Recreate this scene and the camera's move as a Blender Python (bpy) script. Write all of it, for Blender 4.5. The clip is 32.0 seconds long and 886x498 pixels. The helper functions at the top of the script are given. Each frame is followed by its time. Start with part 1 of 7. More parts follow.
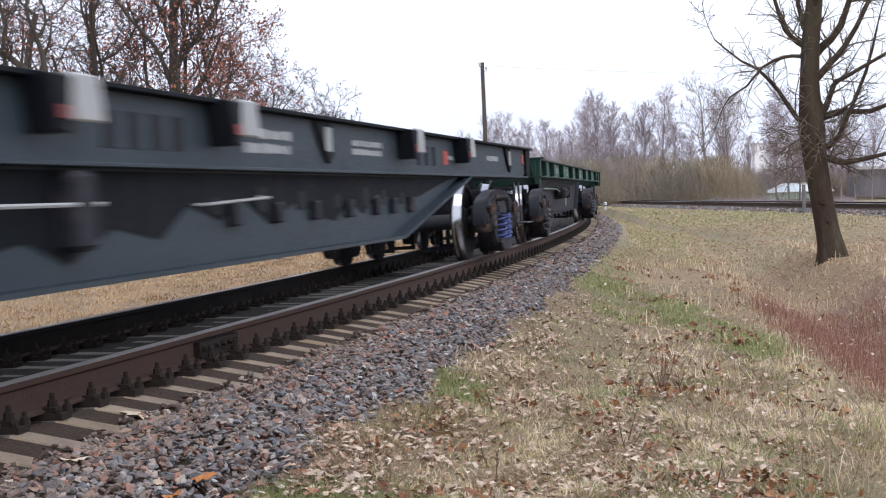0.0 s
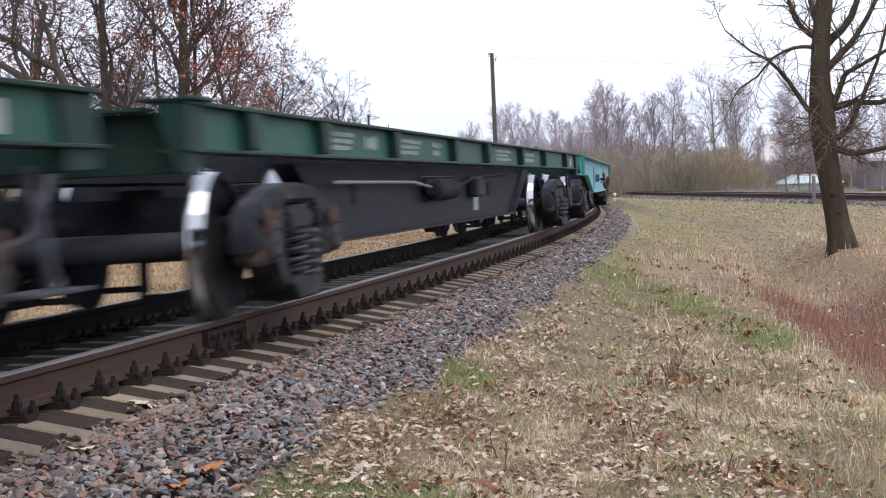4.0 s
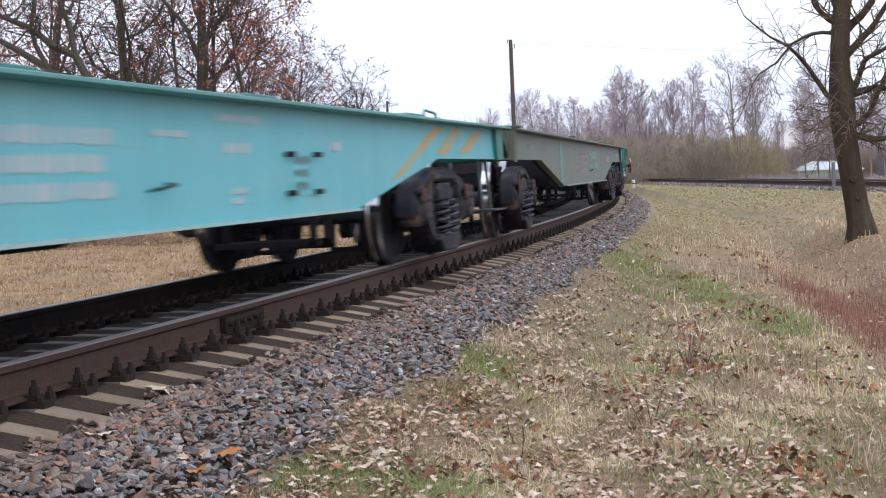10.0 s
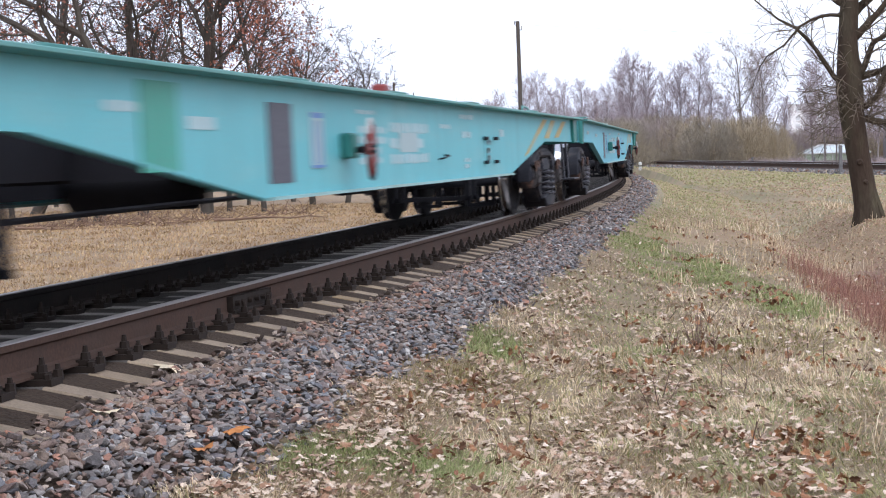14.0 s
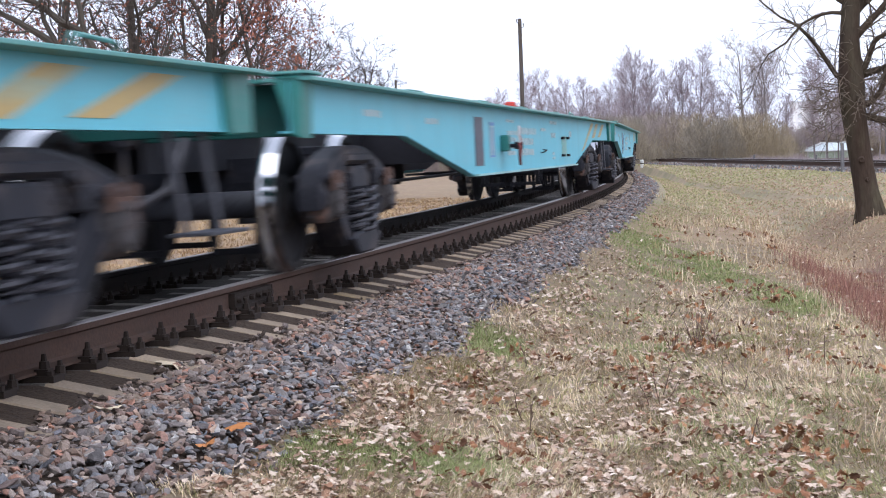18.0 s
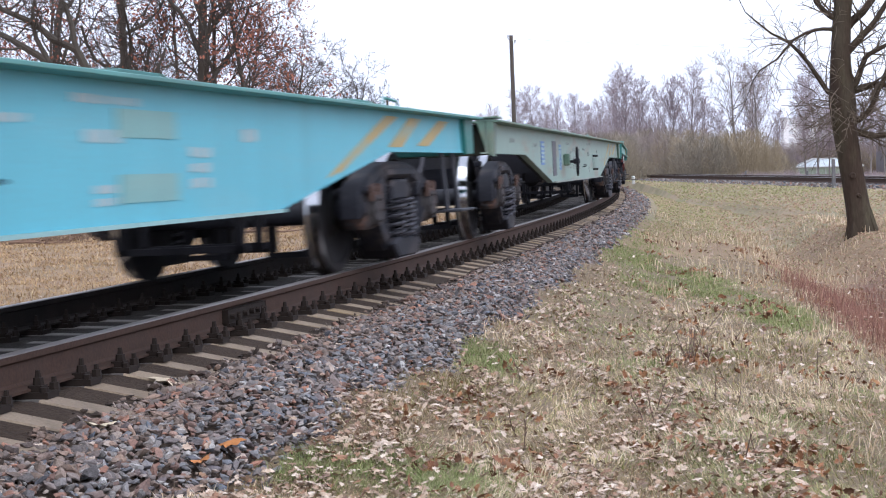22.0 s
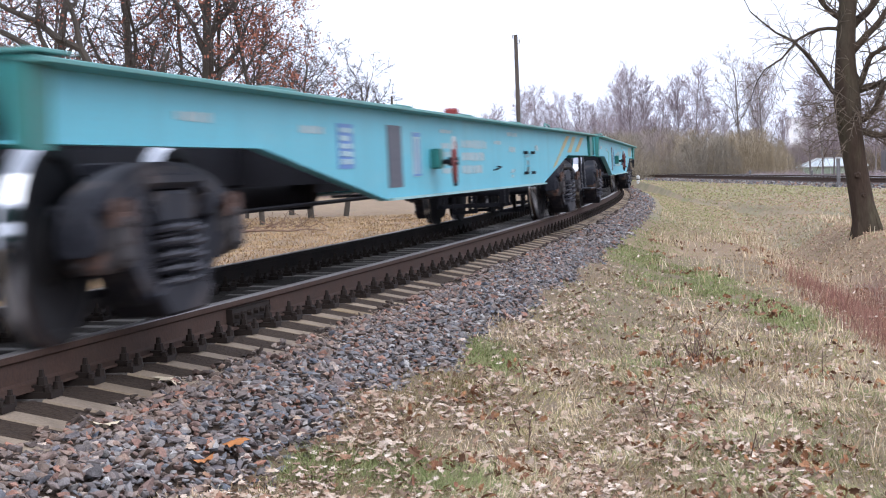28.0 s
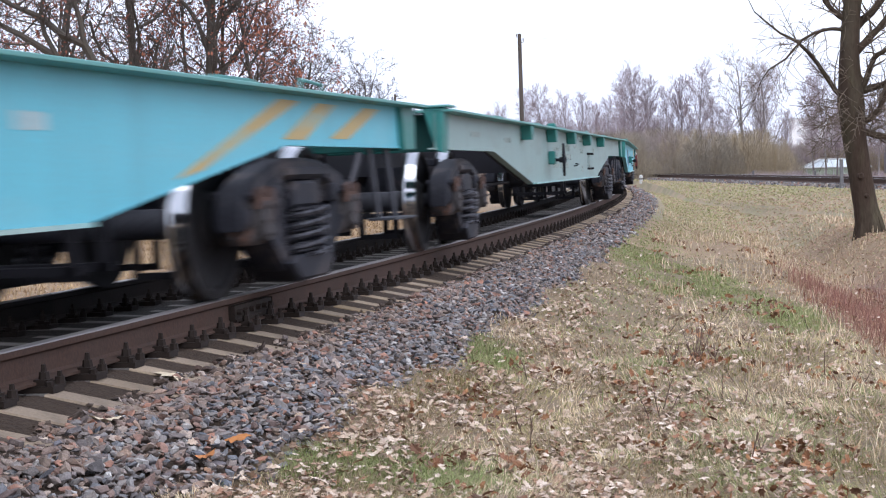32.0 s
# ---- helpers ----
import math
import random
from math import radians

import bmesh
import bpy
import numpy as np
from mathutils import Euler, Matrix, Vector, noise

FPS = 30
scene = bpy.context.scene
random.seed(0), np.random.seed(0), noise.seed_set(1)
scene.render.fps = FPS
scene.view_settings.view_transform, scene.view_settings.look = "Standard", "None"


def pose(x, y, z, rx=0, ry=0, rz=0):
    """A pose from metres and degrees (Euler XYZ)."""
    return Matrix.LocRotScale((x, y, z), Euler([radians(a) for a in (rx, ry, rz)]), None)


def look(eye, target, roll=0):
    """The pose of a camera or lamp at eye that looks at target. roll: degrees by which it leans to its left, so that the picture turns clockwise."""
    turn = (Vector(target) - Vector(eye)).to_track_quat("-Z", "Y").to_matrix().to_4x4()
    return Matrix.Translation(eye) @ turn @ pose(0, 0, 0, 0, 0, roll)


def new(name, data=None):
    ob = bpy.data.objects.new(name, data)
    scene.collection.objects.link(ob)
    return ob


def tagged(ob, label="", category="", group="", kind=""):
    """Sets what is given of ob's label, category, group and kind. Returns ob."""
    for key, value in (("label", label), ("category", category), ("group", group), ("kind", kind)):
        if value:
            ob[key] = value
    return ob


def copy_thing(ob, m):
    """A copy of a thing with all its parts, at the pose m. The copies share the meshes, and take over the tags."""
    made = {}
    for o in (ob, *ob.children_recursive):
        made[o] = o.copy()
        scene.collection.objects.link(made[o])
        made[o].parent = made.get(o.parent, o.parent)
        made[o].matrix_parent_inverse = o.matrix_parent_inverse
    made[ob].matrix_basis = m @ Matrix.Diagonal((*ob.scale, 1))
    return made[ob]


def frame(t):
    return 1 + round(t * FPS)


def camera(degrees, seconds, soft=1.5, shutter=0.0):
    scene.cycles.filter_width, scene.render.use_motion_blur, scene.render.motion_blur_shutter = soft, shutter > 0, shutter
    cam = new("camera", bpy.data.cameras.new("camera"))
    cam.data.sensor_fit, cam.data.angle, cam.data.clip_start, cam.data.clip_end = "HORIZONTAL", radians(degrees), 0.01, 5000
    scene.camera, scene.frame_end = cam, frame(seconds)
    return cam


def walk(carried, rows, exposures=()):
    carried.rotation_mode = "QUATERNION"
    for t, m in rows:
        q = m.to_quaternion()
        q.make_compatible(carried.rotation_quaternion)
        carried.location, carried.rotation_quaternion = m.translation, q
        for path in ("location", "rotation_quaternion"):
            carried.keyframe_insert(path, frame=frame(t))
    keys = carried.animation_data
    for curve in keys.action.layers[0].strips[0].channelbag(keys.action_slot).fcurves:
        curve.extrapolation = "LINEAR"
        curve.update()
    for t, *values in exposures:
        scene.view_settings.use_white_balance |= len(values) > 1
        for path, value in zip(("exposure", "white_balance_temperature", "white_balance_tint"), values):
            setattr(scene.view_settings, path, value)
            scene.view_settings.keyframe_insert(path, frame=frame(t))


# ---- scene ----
# One unbroken hand-held shot beside a curved railway line on which a train of container flat wagons goes by.
# World: metres, z up, z = 0 at the top of the outer rail, y roughly along the line of sight.
cam = camera(28.21, 32.0, soft=1.1, shutter=0.65)
PATH = [
    (0.0, pose(-0.006, -0.037, 0.818, 88.241, 1.954, -1.170)),
    (0.5, pose(-0.007, 0.012, 0.808, 88.160, 1.904, -1.000)),
    (1.0, pose(-0.010, -0.004, 0.813, 88.079, 1.896, -1.137)),
    (1.5, pose(-0.012, -0.001, 0.810, 88.216, 1.796, -1.137)),
    (2.0, pose(-0.007, 0.008, 0.812, 88.218, 1.833, -1.192)),
    (2.5, pose(-0.006, -0.013, 0.813, 88.112, 1.742, -1.058)),
    (3.0, pose(-0.006, 0.000, 0.808, 88.086, 1.908, -0.943)),
    (3.5, pose(-0.007, -0.008, 0.810, 87.945, 1.831, -0.873)),
    (5.5, pose(-0.007, 0.002, 0.807, 87.992, 1.862, -0.851)),
    (6.0, pose(-0.007, -0.006, 0.807, 87.964, 1.834, -0.836)),
    (6.5, pose(-0.013, -0.008, 0.804, 87.832, 1.659, -0.817)),
    (7.0, pose(-0.006, -0.005, 0.803, 87.889, 1.753, -0.708)),
    (7.5, pose(-0.006, -0.009, 0.804, 87.802, 1.751, -0.772)),
    (8.0, pose(-0.008, 0.003, 0.803, 87.758, 1.897, -0.795)),
    (8.5, pose(-0.007, 0.004, 0.803, 87.801, 1.823, -0.527)),
    (9.0, pose(-0.006, -0.002, 0.802, 87.569, 1.708, -0.374)),
    (9.5, pose(-0.002, 0.008, 0.802, 87.572, 1.955, -0.335)),
    (10.0, pose(0.003, 0.010, 0.802, 87.551, 1.887, -0.256)),
    (10.5, pose(-0.001, 0.006, 0.802, 87.528, 1.641, -0.064)),
    (11.0, pose(-0.006, 0.005, 0.801, 87.445, 1.540, -0.017)),
    (11.5, pose(-0.006, 0.009, 0.796, 87.531, 1.571, -0.038)),
    (12.0, pose(-0.008, 0.002, 0.798, 87.487, 1.577, -0.071)),
    (12.5, pose(-0.009, 0.011, 0.798, 87.402, 1.712, 0.020)),
    (13.0, pose(-0.012, -0.000, 0.797, 87.390, 1.525, 0.032)),
    (13.5, pose(-0.009, 0.004, 0.793, 87.202, 1.584, 0.034)),
    (14.0, pose(-0.008, 0.018, 0.792, 86.964, 1.639, -0.055)),
    (14.5, pose(-0.005, 0.008, 0.792, 87.130, 1.755, -0.045)),
    (16.5, pose(-0.001, 0.010, 0.788, 87.100, 1.701, -0.026)),
    (17.0, pose(-0.003, 0.005, 0.792, 86.954, 1.662, 0.038)),
    (17.5, pose(-0.005, 0.005, 0.792, 86.925, 1.576, -0.103)),
    (18.0, pose(-0.004, -0.006, 0.792, 86.881, 1.598, 0.009)),
    (18.5, pose(0.002, 0.000, 0.792, 86.855, 1.528, -0.080)),
    (19.0, pose(0.000, 0.000, 0.792, 86.938, 1.419, -0.075)),
    (19.5, pose(-0.002, -0.003, 0.790, 87.079, 1.469, -0.046)),
    (20.0, pose(-0.012, -0.008, 0.795, 87.214, 1.401, -0.082)),
    (20.5, pose(-0.012, -0.020, 0.792, 87.280, 1.540, -0.269)),
    (21.0, pose(-0.012, -0.020, 0.789, 87.256, 1.718, -0.368)),
    (21.5, pose(-0.017, -0.005, 0.787, 87.308, 1.675, -0.393)),
    (22.0, pose(-0.016, -0.015, 0.789, 87.410, 1.663, -0.268)),
    (22.5, pose(-0.011, -0.003, 0.788, 87.199, 1.819, -0.294)),
    (23.0, pose(-0.014, -0.010, 0.787, 87.157, 1.769, -0.434)),
    (23.5, pose(-0.011, 0.009, 0.785, 87.101, 1.810, -0.220)),
    (24.0, pose(-0.005, -0.001, 0.786, 87.123, 1.692, -0.208)),
    (24.5, pose(-0.015, -0.008, 0.788, 87.156, 1.642, -0.267)),
    (25.0, pose(-0.007, 0.003, 0.784, 87.146, 1.816, -0.266)),
    (25.5, pose(-0.009, 0.008, 0.784, 87.002, 1.768, -0.153)),
    (27.5, pose(-0.016, 0.009, 0.784, 87.353, 1.543, -0.081)),
    (28.0, pose(-0.015, 0.001, 0.787, 87.400, 1.659, -0.121)),
    (28.5, pose(-0.011, 0.007, 0.785, 87.348, 1.676, -0.100)),
    (29.0, pose(-0.012, 0.003, 0.786, 87.371, 1.533, -0.113)),
    (29.5, pose(-0.024, -0.006, 0.783, 87.584, 1.351, -0.166)),
    (30.0, pose(-0.024, -0.010, 0.782, 87.697, 1.333, -0.057)),
    (30.5, pose(-0.015, -0.013, 0.787, 87.503, 1.473, -0.051)),
    (31.0, pose(-0.014, 0.007, 0.781, 87.405, 1.517, 0.106)),
    (31.5, pose(-0.017, -0.005, 0.782, 87.534, 1.354, 0.025)),
    (32.0, pose(-0.017, 0.003, 0.781, 87.356, 1.300, -0.026)),
]
walk(cam, PATH, exposures=[(0.0, 0.46, 6400, 10), (11.0, 0.45, 6420, 10), (12.0, 0.82, 6500, 10), (13.0, 0.79, 6400, 10), (14.0, 0.64, 6280, 10), (17.0, 0.69, 6150, 11), (19.0, 0.67, 6150, 11), (21.0, 0.63, 6150, 11), (25.0, 0.66, 6120, 11), (28.0, 0.70, 6170, 11), (30.0, 0.66, 6180, 11), (32.0, 0.66, 6180, 11)])

# ---- light: a bright overcast sky ----
world = bpy.data.worlds.new("overcast_sky")
scene.world = world
world.use_nodes = True
wn, wl = world.node_tree.nodes, world.node_tree.links
sky = wn.new("ShaderNodeTexSky")
sky.sky_type = "NISHITA"
sky.sun_disc = False
sky.sun_elevation = radians(38)
sky.sun_rotation = radians(150)
sky.air_density, sky.dust_density, sky.ozone_density = 1.0, 6.0, 1.0
grey = wn.new("ShaderNodeHueSaturation")
grey.inputs["Saturation"].default_value = 0.16
cloud = wn.new("ShaderNodeMixRGB")
cloud.inputs["Fac"].default_value = 0.6
cloud.inputs["Color2"].default_value = (9.6, 10.3, 12.5, 1)
wl.new(sky.outputs[0], grey.inputs["Color"])
wl.new(grey.outputs[0], cloud.inputs["Color1"])
wl.new(cloud.outputs[0], wn["Background"].inputs["Color"])
wn["Background"].inputs["Strength"].default_value = 0.12
sun = new("sun", bpy.data.lights.new("sun", "SUN"))
sun.data.energy, sun.data.angle, sun.data.color = 0.8, radians(40), (1.0, 0.98, 0.96)
sun.matrix_world = look((0, 0, 50), (10, 17, 0))


# ---- materials ----
def mat(name, base, rough=0.6, metal=0.0, var=0.25, scale=6.0, fine=60.0, bump=0.15, alt=None, alt_amount=0.5,
        island=None, objvar=None, stretch=(1, 1, 1), bump_dist=0.01, wear=None, wear_amount=0.4, spec=0.5, streak=None):
    """Base colour broken up at two scales, with fine relief. alt: a second colour in patches; island: colours by piece;
    wear: (colour, scale) of small stains; streak: (colour, amount) of drips that run down."""
    m = bpy.data.materials.new(name)
    m.use_nodes = True
    n, l = m.node_tree.nodes, m.node_tree.links
    b = n["Principled BSDF"]
    b.inputs["Roughness"].default_value, b.inputs["Metallic"].default_value = rough, metal
    b.inputs["Specular IOR Level"].default_value = spec
    co = n.new("ShaderNodeTexCoord")
    mp = n.new("ShaderNodeMapping")
    mp.inputs["Scale"].default_value = stretch
    l.new(co.outputs["Object"], mp.inputs["Vector"])

    def tex(sc, detail=4.0):
        t = n.new("ShaderNodeTexNoise")
        t.inputs["Scale"].default_value, t.inputs["Detail"].default_value = sc, detail
        l.new(mp.outputs[0], t.inputs["Vector"])
        return t

    def ramp(src, a, z):
        r = n.new("ShaderNodeMapRange")
        r.inputs["From Min"].default_value, r.inputs["From Max"].default_value = a, z
        l.new(src, r.inputs["Value"])
        return r.outputs[0]

    def mix(fac, c1, c2, kind="MIX"):
        x = n.new("ShaderNodeMixRGB")
        x.blend_type = kind
        for sock, v in (("Fac", fac), ("Color1", c1), ("Color2", c2)):
            if isinstance(v, (int, float)):
                x.inputs[sock].default_value = v
            elif isinstance(v, tuple):
                x.inputs[sock].default_value = (*v[:3], 1)
            else:
                l.new(v, x.inputs[sock])
        return x.outputs[0]

    big, small = tex(scale), tex(fine, 2.0)
    if island or objvar:
        cr = n.new("ShaderNodeValToRGB")
        cols = island or objvar
        while len(cr.color_ramp.elements) < len(cols):
            cr.color_ramp.elements.new(0.5)
        for i, c in enumerate(cols):
            cr.color_ramp.elements[i].position = i / max(1, len(cols) - 1)
            cr.color_ramp.elements[i].color = (*c, 1)
        if island:
            l.new(n.new("ShaderNodeNewGeometry").outputs["Random Per Island"], cr.inputs[0])
        else:
            l.new(n.new("ShaderNodeObjectInfo").outputs["Random"], cr.inputs[0])
        col = cr.outputs[0]
    else:
        col = base
    if alt:
        f = n.new("ShaderNodeMath")
        f.operation = "MULTIPLY"
        f.inputs[1].default_value = alt_amount
        l.new(ramp(big.outputs[0], 0.42, 0.62), f.inputs[0])
        col = mix(f.outputs[0], col, alt)
    if wear:
        wt = tex(wear[1], 8.0)
        f = n.new("ShaderNodeMath")
        f.operation = "MULTIPLY"
        f.inputs[1].default_value = wear_amount
        l.new(ramp(wt.outputs[0], 0.52, 0.68), f.inputs[0])
        col = mix(f.outputs[0], col, wear[0])
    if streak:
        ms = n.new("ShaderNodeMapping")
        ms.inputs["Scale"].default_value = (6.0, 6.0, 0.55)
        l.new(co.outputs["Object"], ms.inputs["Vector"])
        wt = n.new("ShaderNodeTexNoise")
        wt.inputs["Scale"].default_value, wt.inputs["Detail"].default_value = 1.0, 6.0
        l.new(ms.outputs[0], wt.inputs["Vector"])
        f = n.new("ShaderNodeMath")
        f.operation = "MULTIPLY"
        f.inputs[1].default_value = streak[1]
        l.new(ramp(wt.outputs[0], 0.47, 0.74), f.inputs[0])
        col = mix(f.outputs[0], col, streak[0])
    shade = n.new("ShaderNodeMapRange")
    shade.inputs["From Min"].default_value, shade.inputs["From Max"].default_value = 0.3, 0.7
    shade.inputs["To Min"].default_value, shade.inputs["To Max"].default_value = 1 - var, 1 + var
    add = n.new("ShaderNodeMath")
    add.operation = "ADD"
    h1 = n.new("ShaderNodeMath")
    h1.operation = "MULTIPLY"
    h1.inputs[1].default_value = 0.5
    l.new(big.outputs[0], add.inputs[0])
    l.new(small.outputs[0], add.inputs[1])
    l.new(add.outputs[0], h1.inputs[0])
    l.new(h1.outputs[0], shade.inputs["Value"])
    col = mix(1.0, col, shade.outputs[0], "MULTIPLY")
    l.new(col, b.inputs["Base Color"])
    rr = n.new("ShaderNodeMapRange")
    rr.inputs["To Min"].default_value, rr.inputs["To Max"].default_value = max(0.03, rough - 0.12), min(1, rough + 0.12)
    l.new(small.outputs[0], rr.inputs["Value"])
    l.new(rr.outputs[0], b.inputs["Roughness"])
    if bump:
        bp = n.new("ShaderNodeBump")
        bp.inputs["Strength"].default_value, bp.inputs["Distance"].default_value = bump, bump_dist
        l.new(h1.outputs[0], bp.inputs["Height"])
        l.new(bp.outputs[0], b.inputs["Normal"])
    return m


M_RAIL = mat("rusty_rail_steel", (0.066, 0.039, 0.030), 0.8, 0.0, 0.4, 3, 50, 0.3, alt=(0.034, 0.024, 0.020), spec=0.15)
# near-black steel for the inner rail and its fastenings
M_RAIL_DARK = mat("near_black_rail_steel", (0.011, 0.009, 0.0085), 0.75, 0.0, 0.4, 2, 50, 0.3, alt=(0.02, 0.014, 0.012), spec=0.12)
M_RAILTOP = mat("polished_rail_head", (0.22, 0.20, 0.195), 0.42, 0.7, 0.2, 2, 40, 0.05)
M_FAST = mat("oily_rail_fastening", (0.021, 0.015, 0.0125), 0.75, 0.0, 0.35, 8, 60, 0.2, spec=0.15)
M_SLEEPER = mat("weathered_concrete", (0.27, 0.235, 0.19), 0.9, 0, 0.3, 3, 70, 0.5, objvar=[(0.19, 0.14, 0.095), (0.25, 0.19, 0.13), (0.215, 0.165, 0.12), (0.28, 0.215, 0.15), (0.225, 0.16, 0.09)],
                wear=((0.13, 0.098, 0.072), 9), wear_amount=0.55)
M_SLEEPER_DARK = mat("dark_concrete", (0.10, 0.09, 0.085), 0.8, 0, 0.4, 3, 70, 0.4, wear=((0.035, 0.03, 0.027), 6), wear_amount=0.7)
M_STONE = mat("granite_ballast", (0.25, 0.24, 0.25), 0.85, 0, 0.5, 25, 160, 0.6, bump_dist=0.004, spec=0.3,
              island=[(0.097, 0.097, 0.110), (0.176, 0.176, 0.187), (0.218, 0.194, 0.183), (0.101, 0.086, 0.084), (0.336, 0.318, 0.304), (0.168, 0.116, 0.102), (0.185, 0.172, 0.171),
                      (0.113, 0.126, 0.152), (0.143, 0.099, 0.087), (0.244, 0.129, 0.096), (0.151, 0.129, 0.120), (0.059, 0.056, 0.061), (0.227, 0.185, 0.170), (0.168, 0.150, 0.146), (0.101, 0.096, 0.104), (0.386, 0.370, 0.357)])
M_STONE_WARM = mat("iron_stained_ballast", (0.25, 0.2, 0.17), 0.85, 0, 0.5, 25, 160, 0.6, bump_dist=0.004, spec=0.25,
                   island=[(0.15, 0.11, 0.09), (0.23, 0.175, 0.145), (0.10, 0.075, 0.064), (0.29, 0.20, 0.155), (0.17, 0.135, 0.12), (0.33, 0.165, 0.115), (0.20, 0.165, 0.15), (0.125, 0.10, 0.094), (0.36, 0.29, 0.245), (0.11, 0.10, 0.105)])
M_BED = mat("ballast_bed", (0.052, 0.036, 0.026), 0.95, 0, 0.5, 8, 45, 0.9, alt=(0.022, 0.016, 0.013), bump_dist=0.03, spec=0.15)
M_BED_DARK = mat("near_black_bed", (0.012, 0.0105, 0.0095), 0.95, 0, 0.5, 8, 45, 0.9, alt=(0.02, 0.016, 0.014), bump_dist=0.03, spec=0.15)
M_STONE_RUST = mat("rust_stained_ballast", (0.07, 0.05, 0.04), 0.9, 0, 0.4, 25, 160, 0.6, bump_dist=0.004, spec=0.3,
                   island=[(0.05, 0.037, 0.031), (0.085, 0.06, 0.046), (0.038, 0.03, 0.027), (0.11, 0.082, 0.066), (0.065, 0.052, 0.047), (0.075, 0.045, 0.034)])
M_BOGIE = mat("black_grimy_cast_steel", (0.021, 0.022, 0.029), 0.6, 0.0, 0.4, 4, 40, 0.3, wear=((0.075, 0.06, 0.055), 4), wear_amount=0.6, spec=0.12)
M_AXLEBOX = mat("dusty_axle_box", (0.05, 0.046, 0.048), 0.7, 0.0, 0.45, 5, 40, 0.3, wear=((0.15, 0.075, 0.05), 9), wear_amount=0.6, spec=0.15)
M_WHEEL = mat("dark_wheel_steel", (0.017, 0.0165, 0.0185), 0.65, 0.0, 0.3, 3, 40, 0.15, spec=0.12)
M_TREAD = mat("polished_wheel_tread", (0.43, 0.44, 0.46), 0.1, 1.0, 0.05, 3, 40, 0.03)
M_SPRING = mat("oily_spring_steel", (0.036, 0.036, 0.045), 0.42, 0.2, 0.3, 6, 60, 0.1, spec=0.3)
M_SPRING_BLUE = mat("blue_painted_spring", (0.045, 0.065, 0.21), 0.45, 0.0, 0.2, 6, 60, 0.1, spec=0.4)
M_RUSTPLATE = mat("rusted_wear_plate", (0.095, 0.058, 0.047), 0.85, 0.0, 0.5, 9, 60, 0.4, alt=(0.07, 0.05, 0.045), alt_amount=0.8, spec=0.1)
M_STEP = mat("worn_grey_step_steel", (0.04, 0.042, 0.052), 0.6, 0.0, 0.4, 5, 40, 0.2, spec=0.2)
M_UNDER = mat("dark_underframe_paint", (0.0135, 0.0135, 0.018), 0.7, 0.0, 0.35, 3, 30, 0.2, spec=0.2)


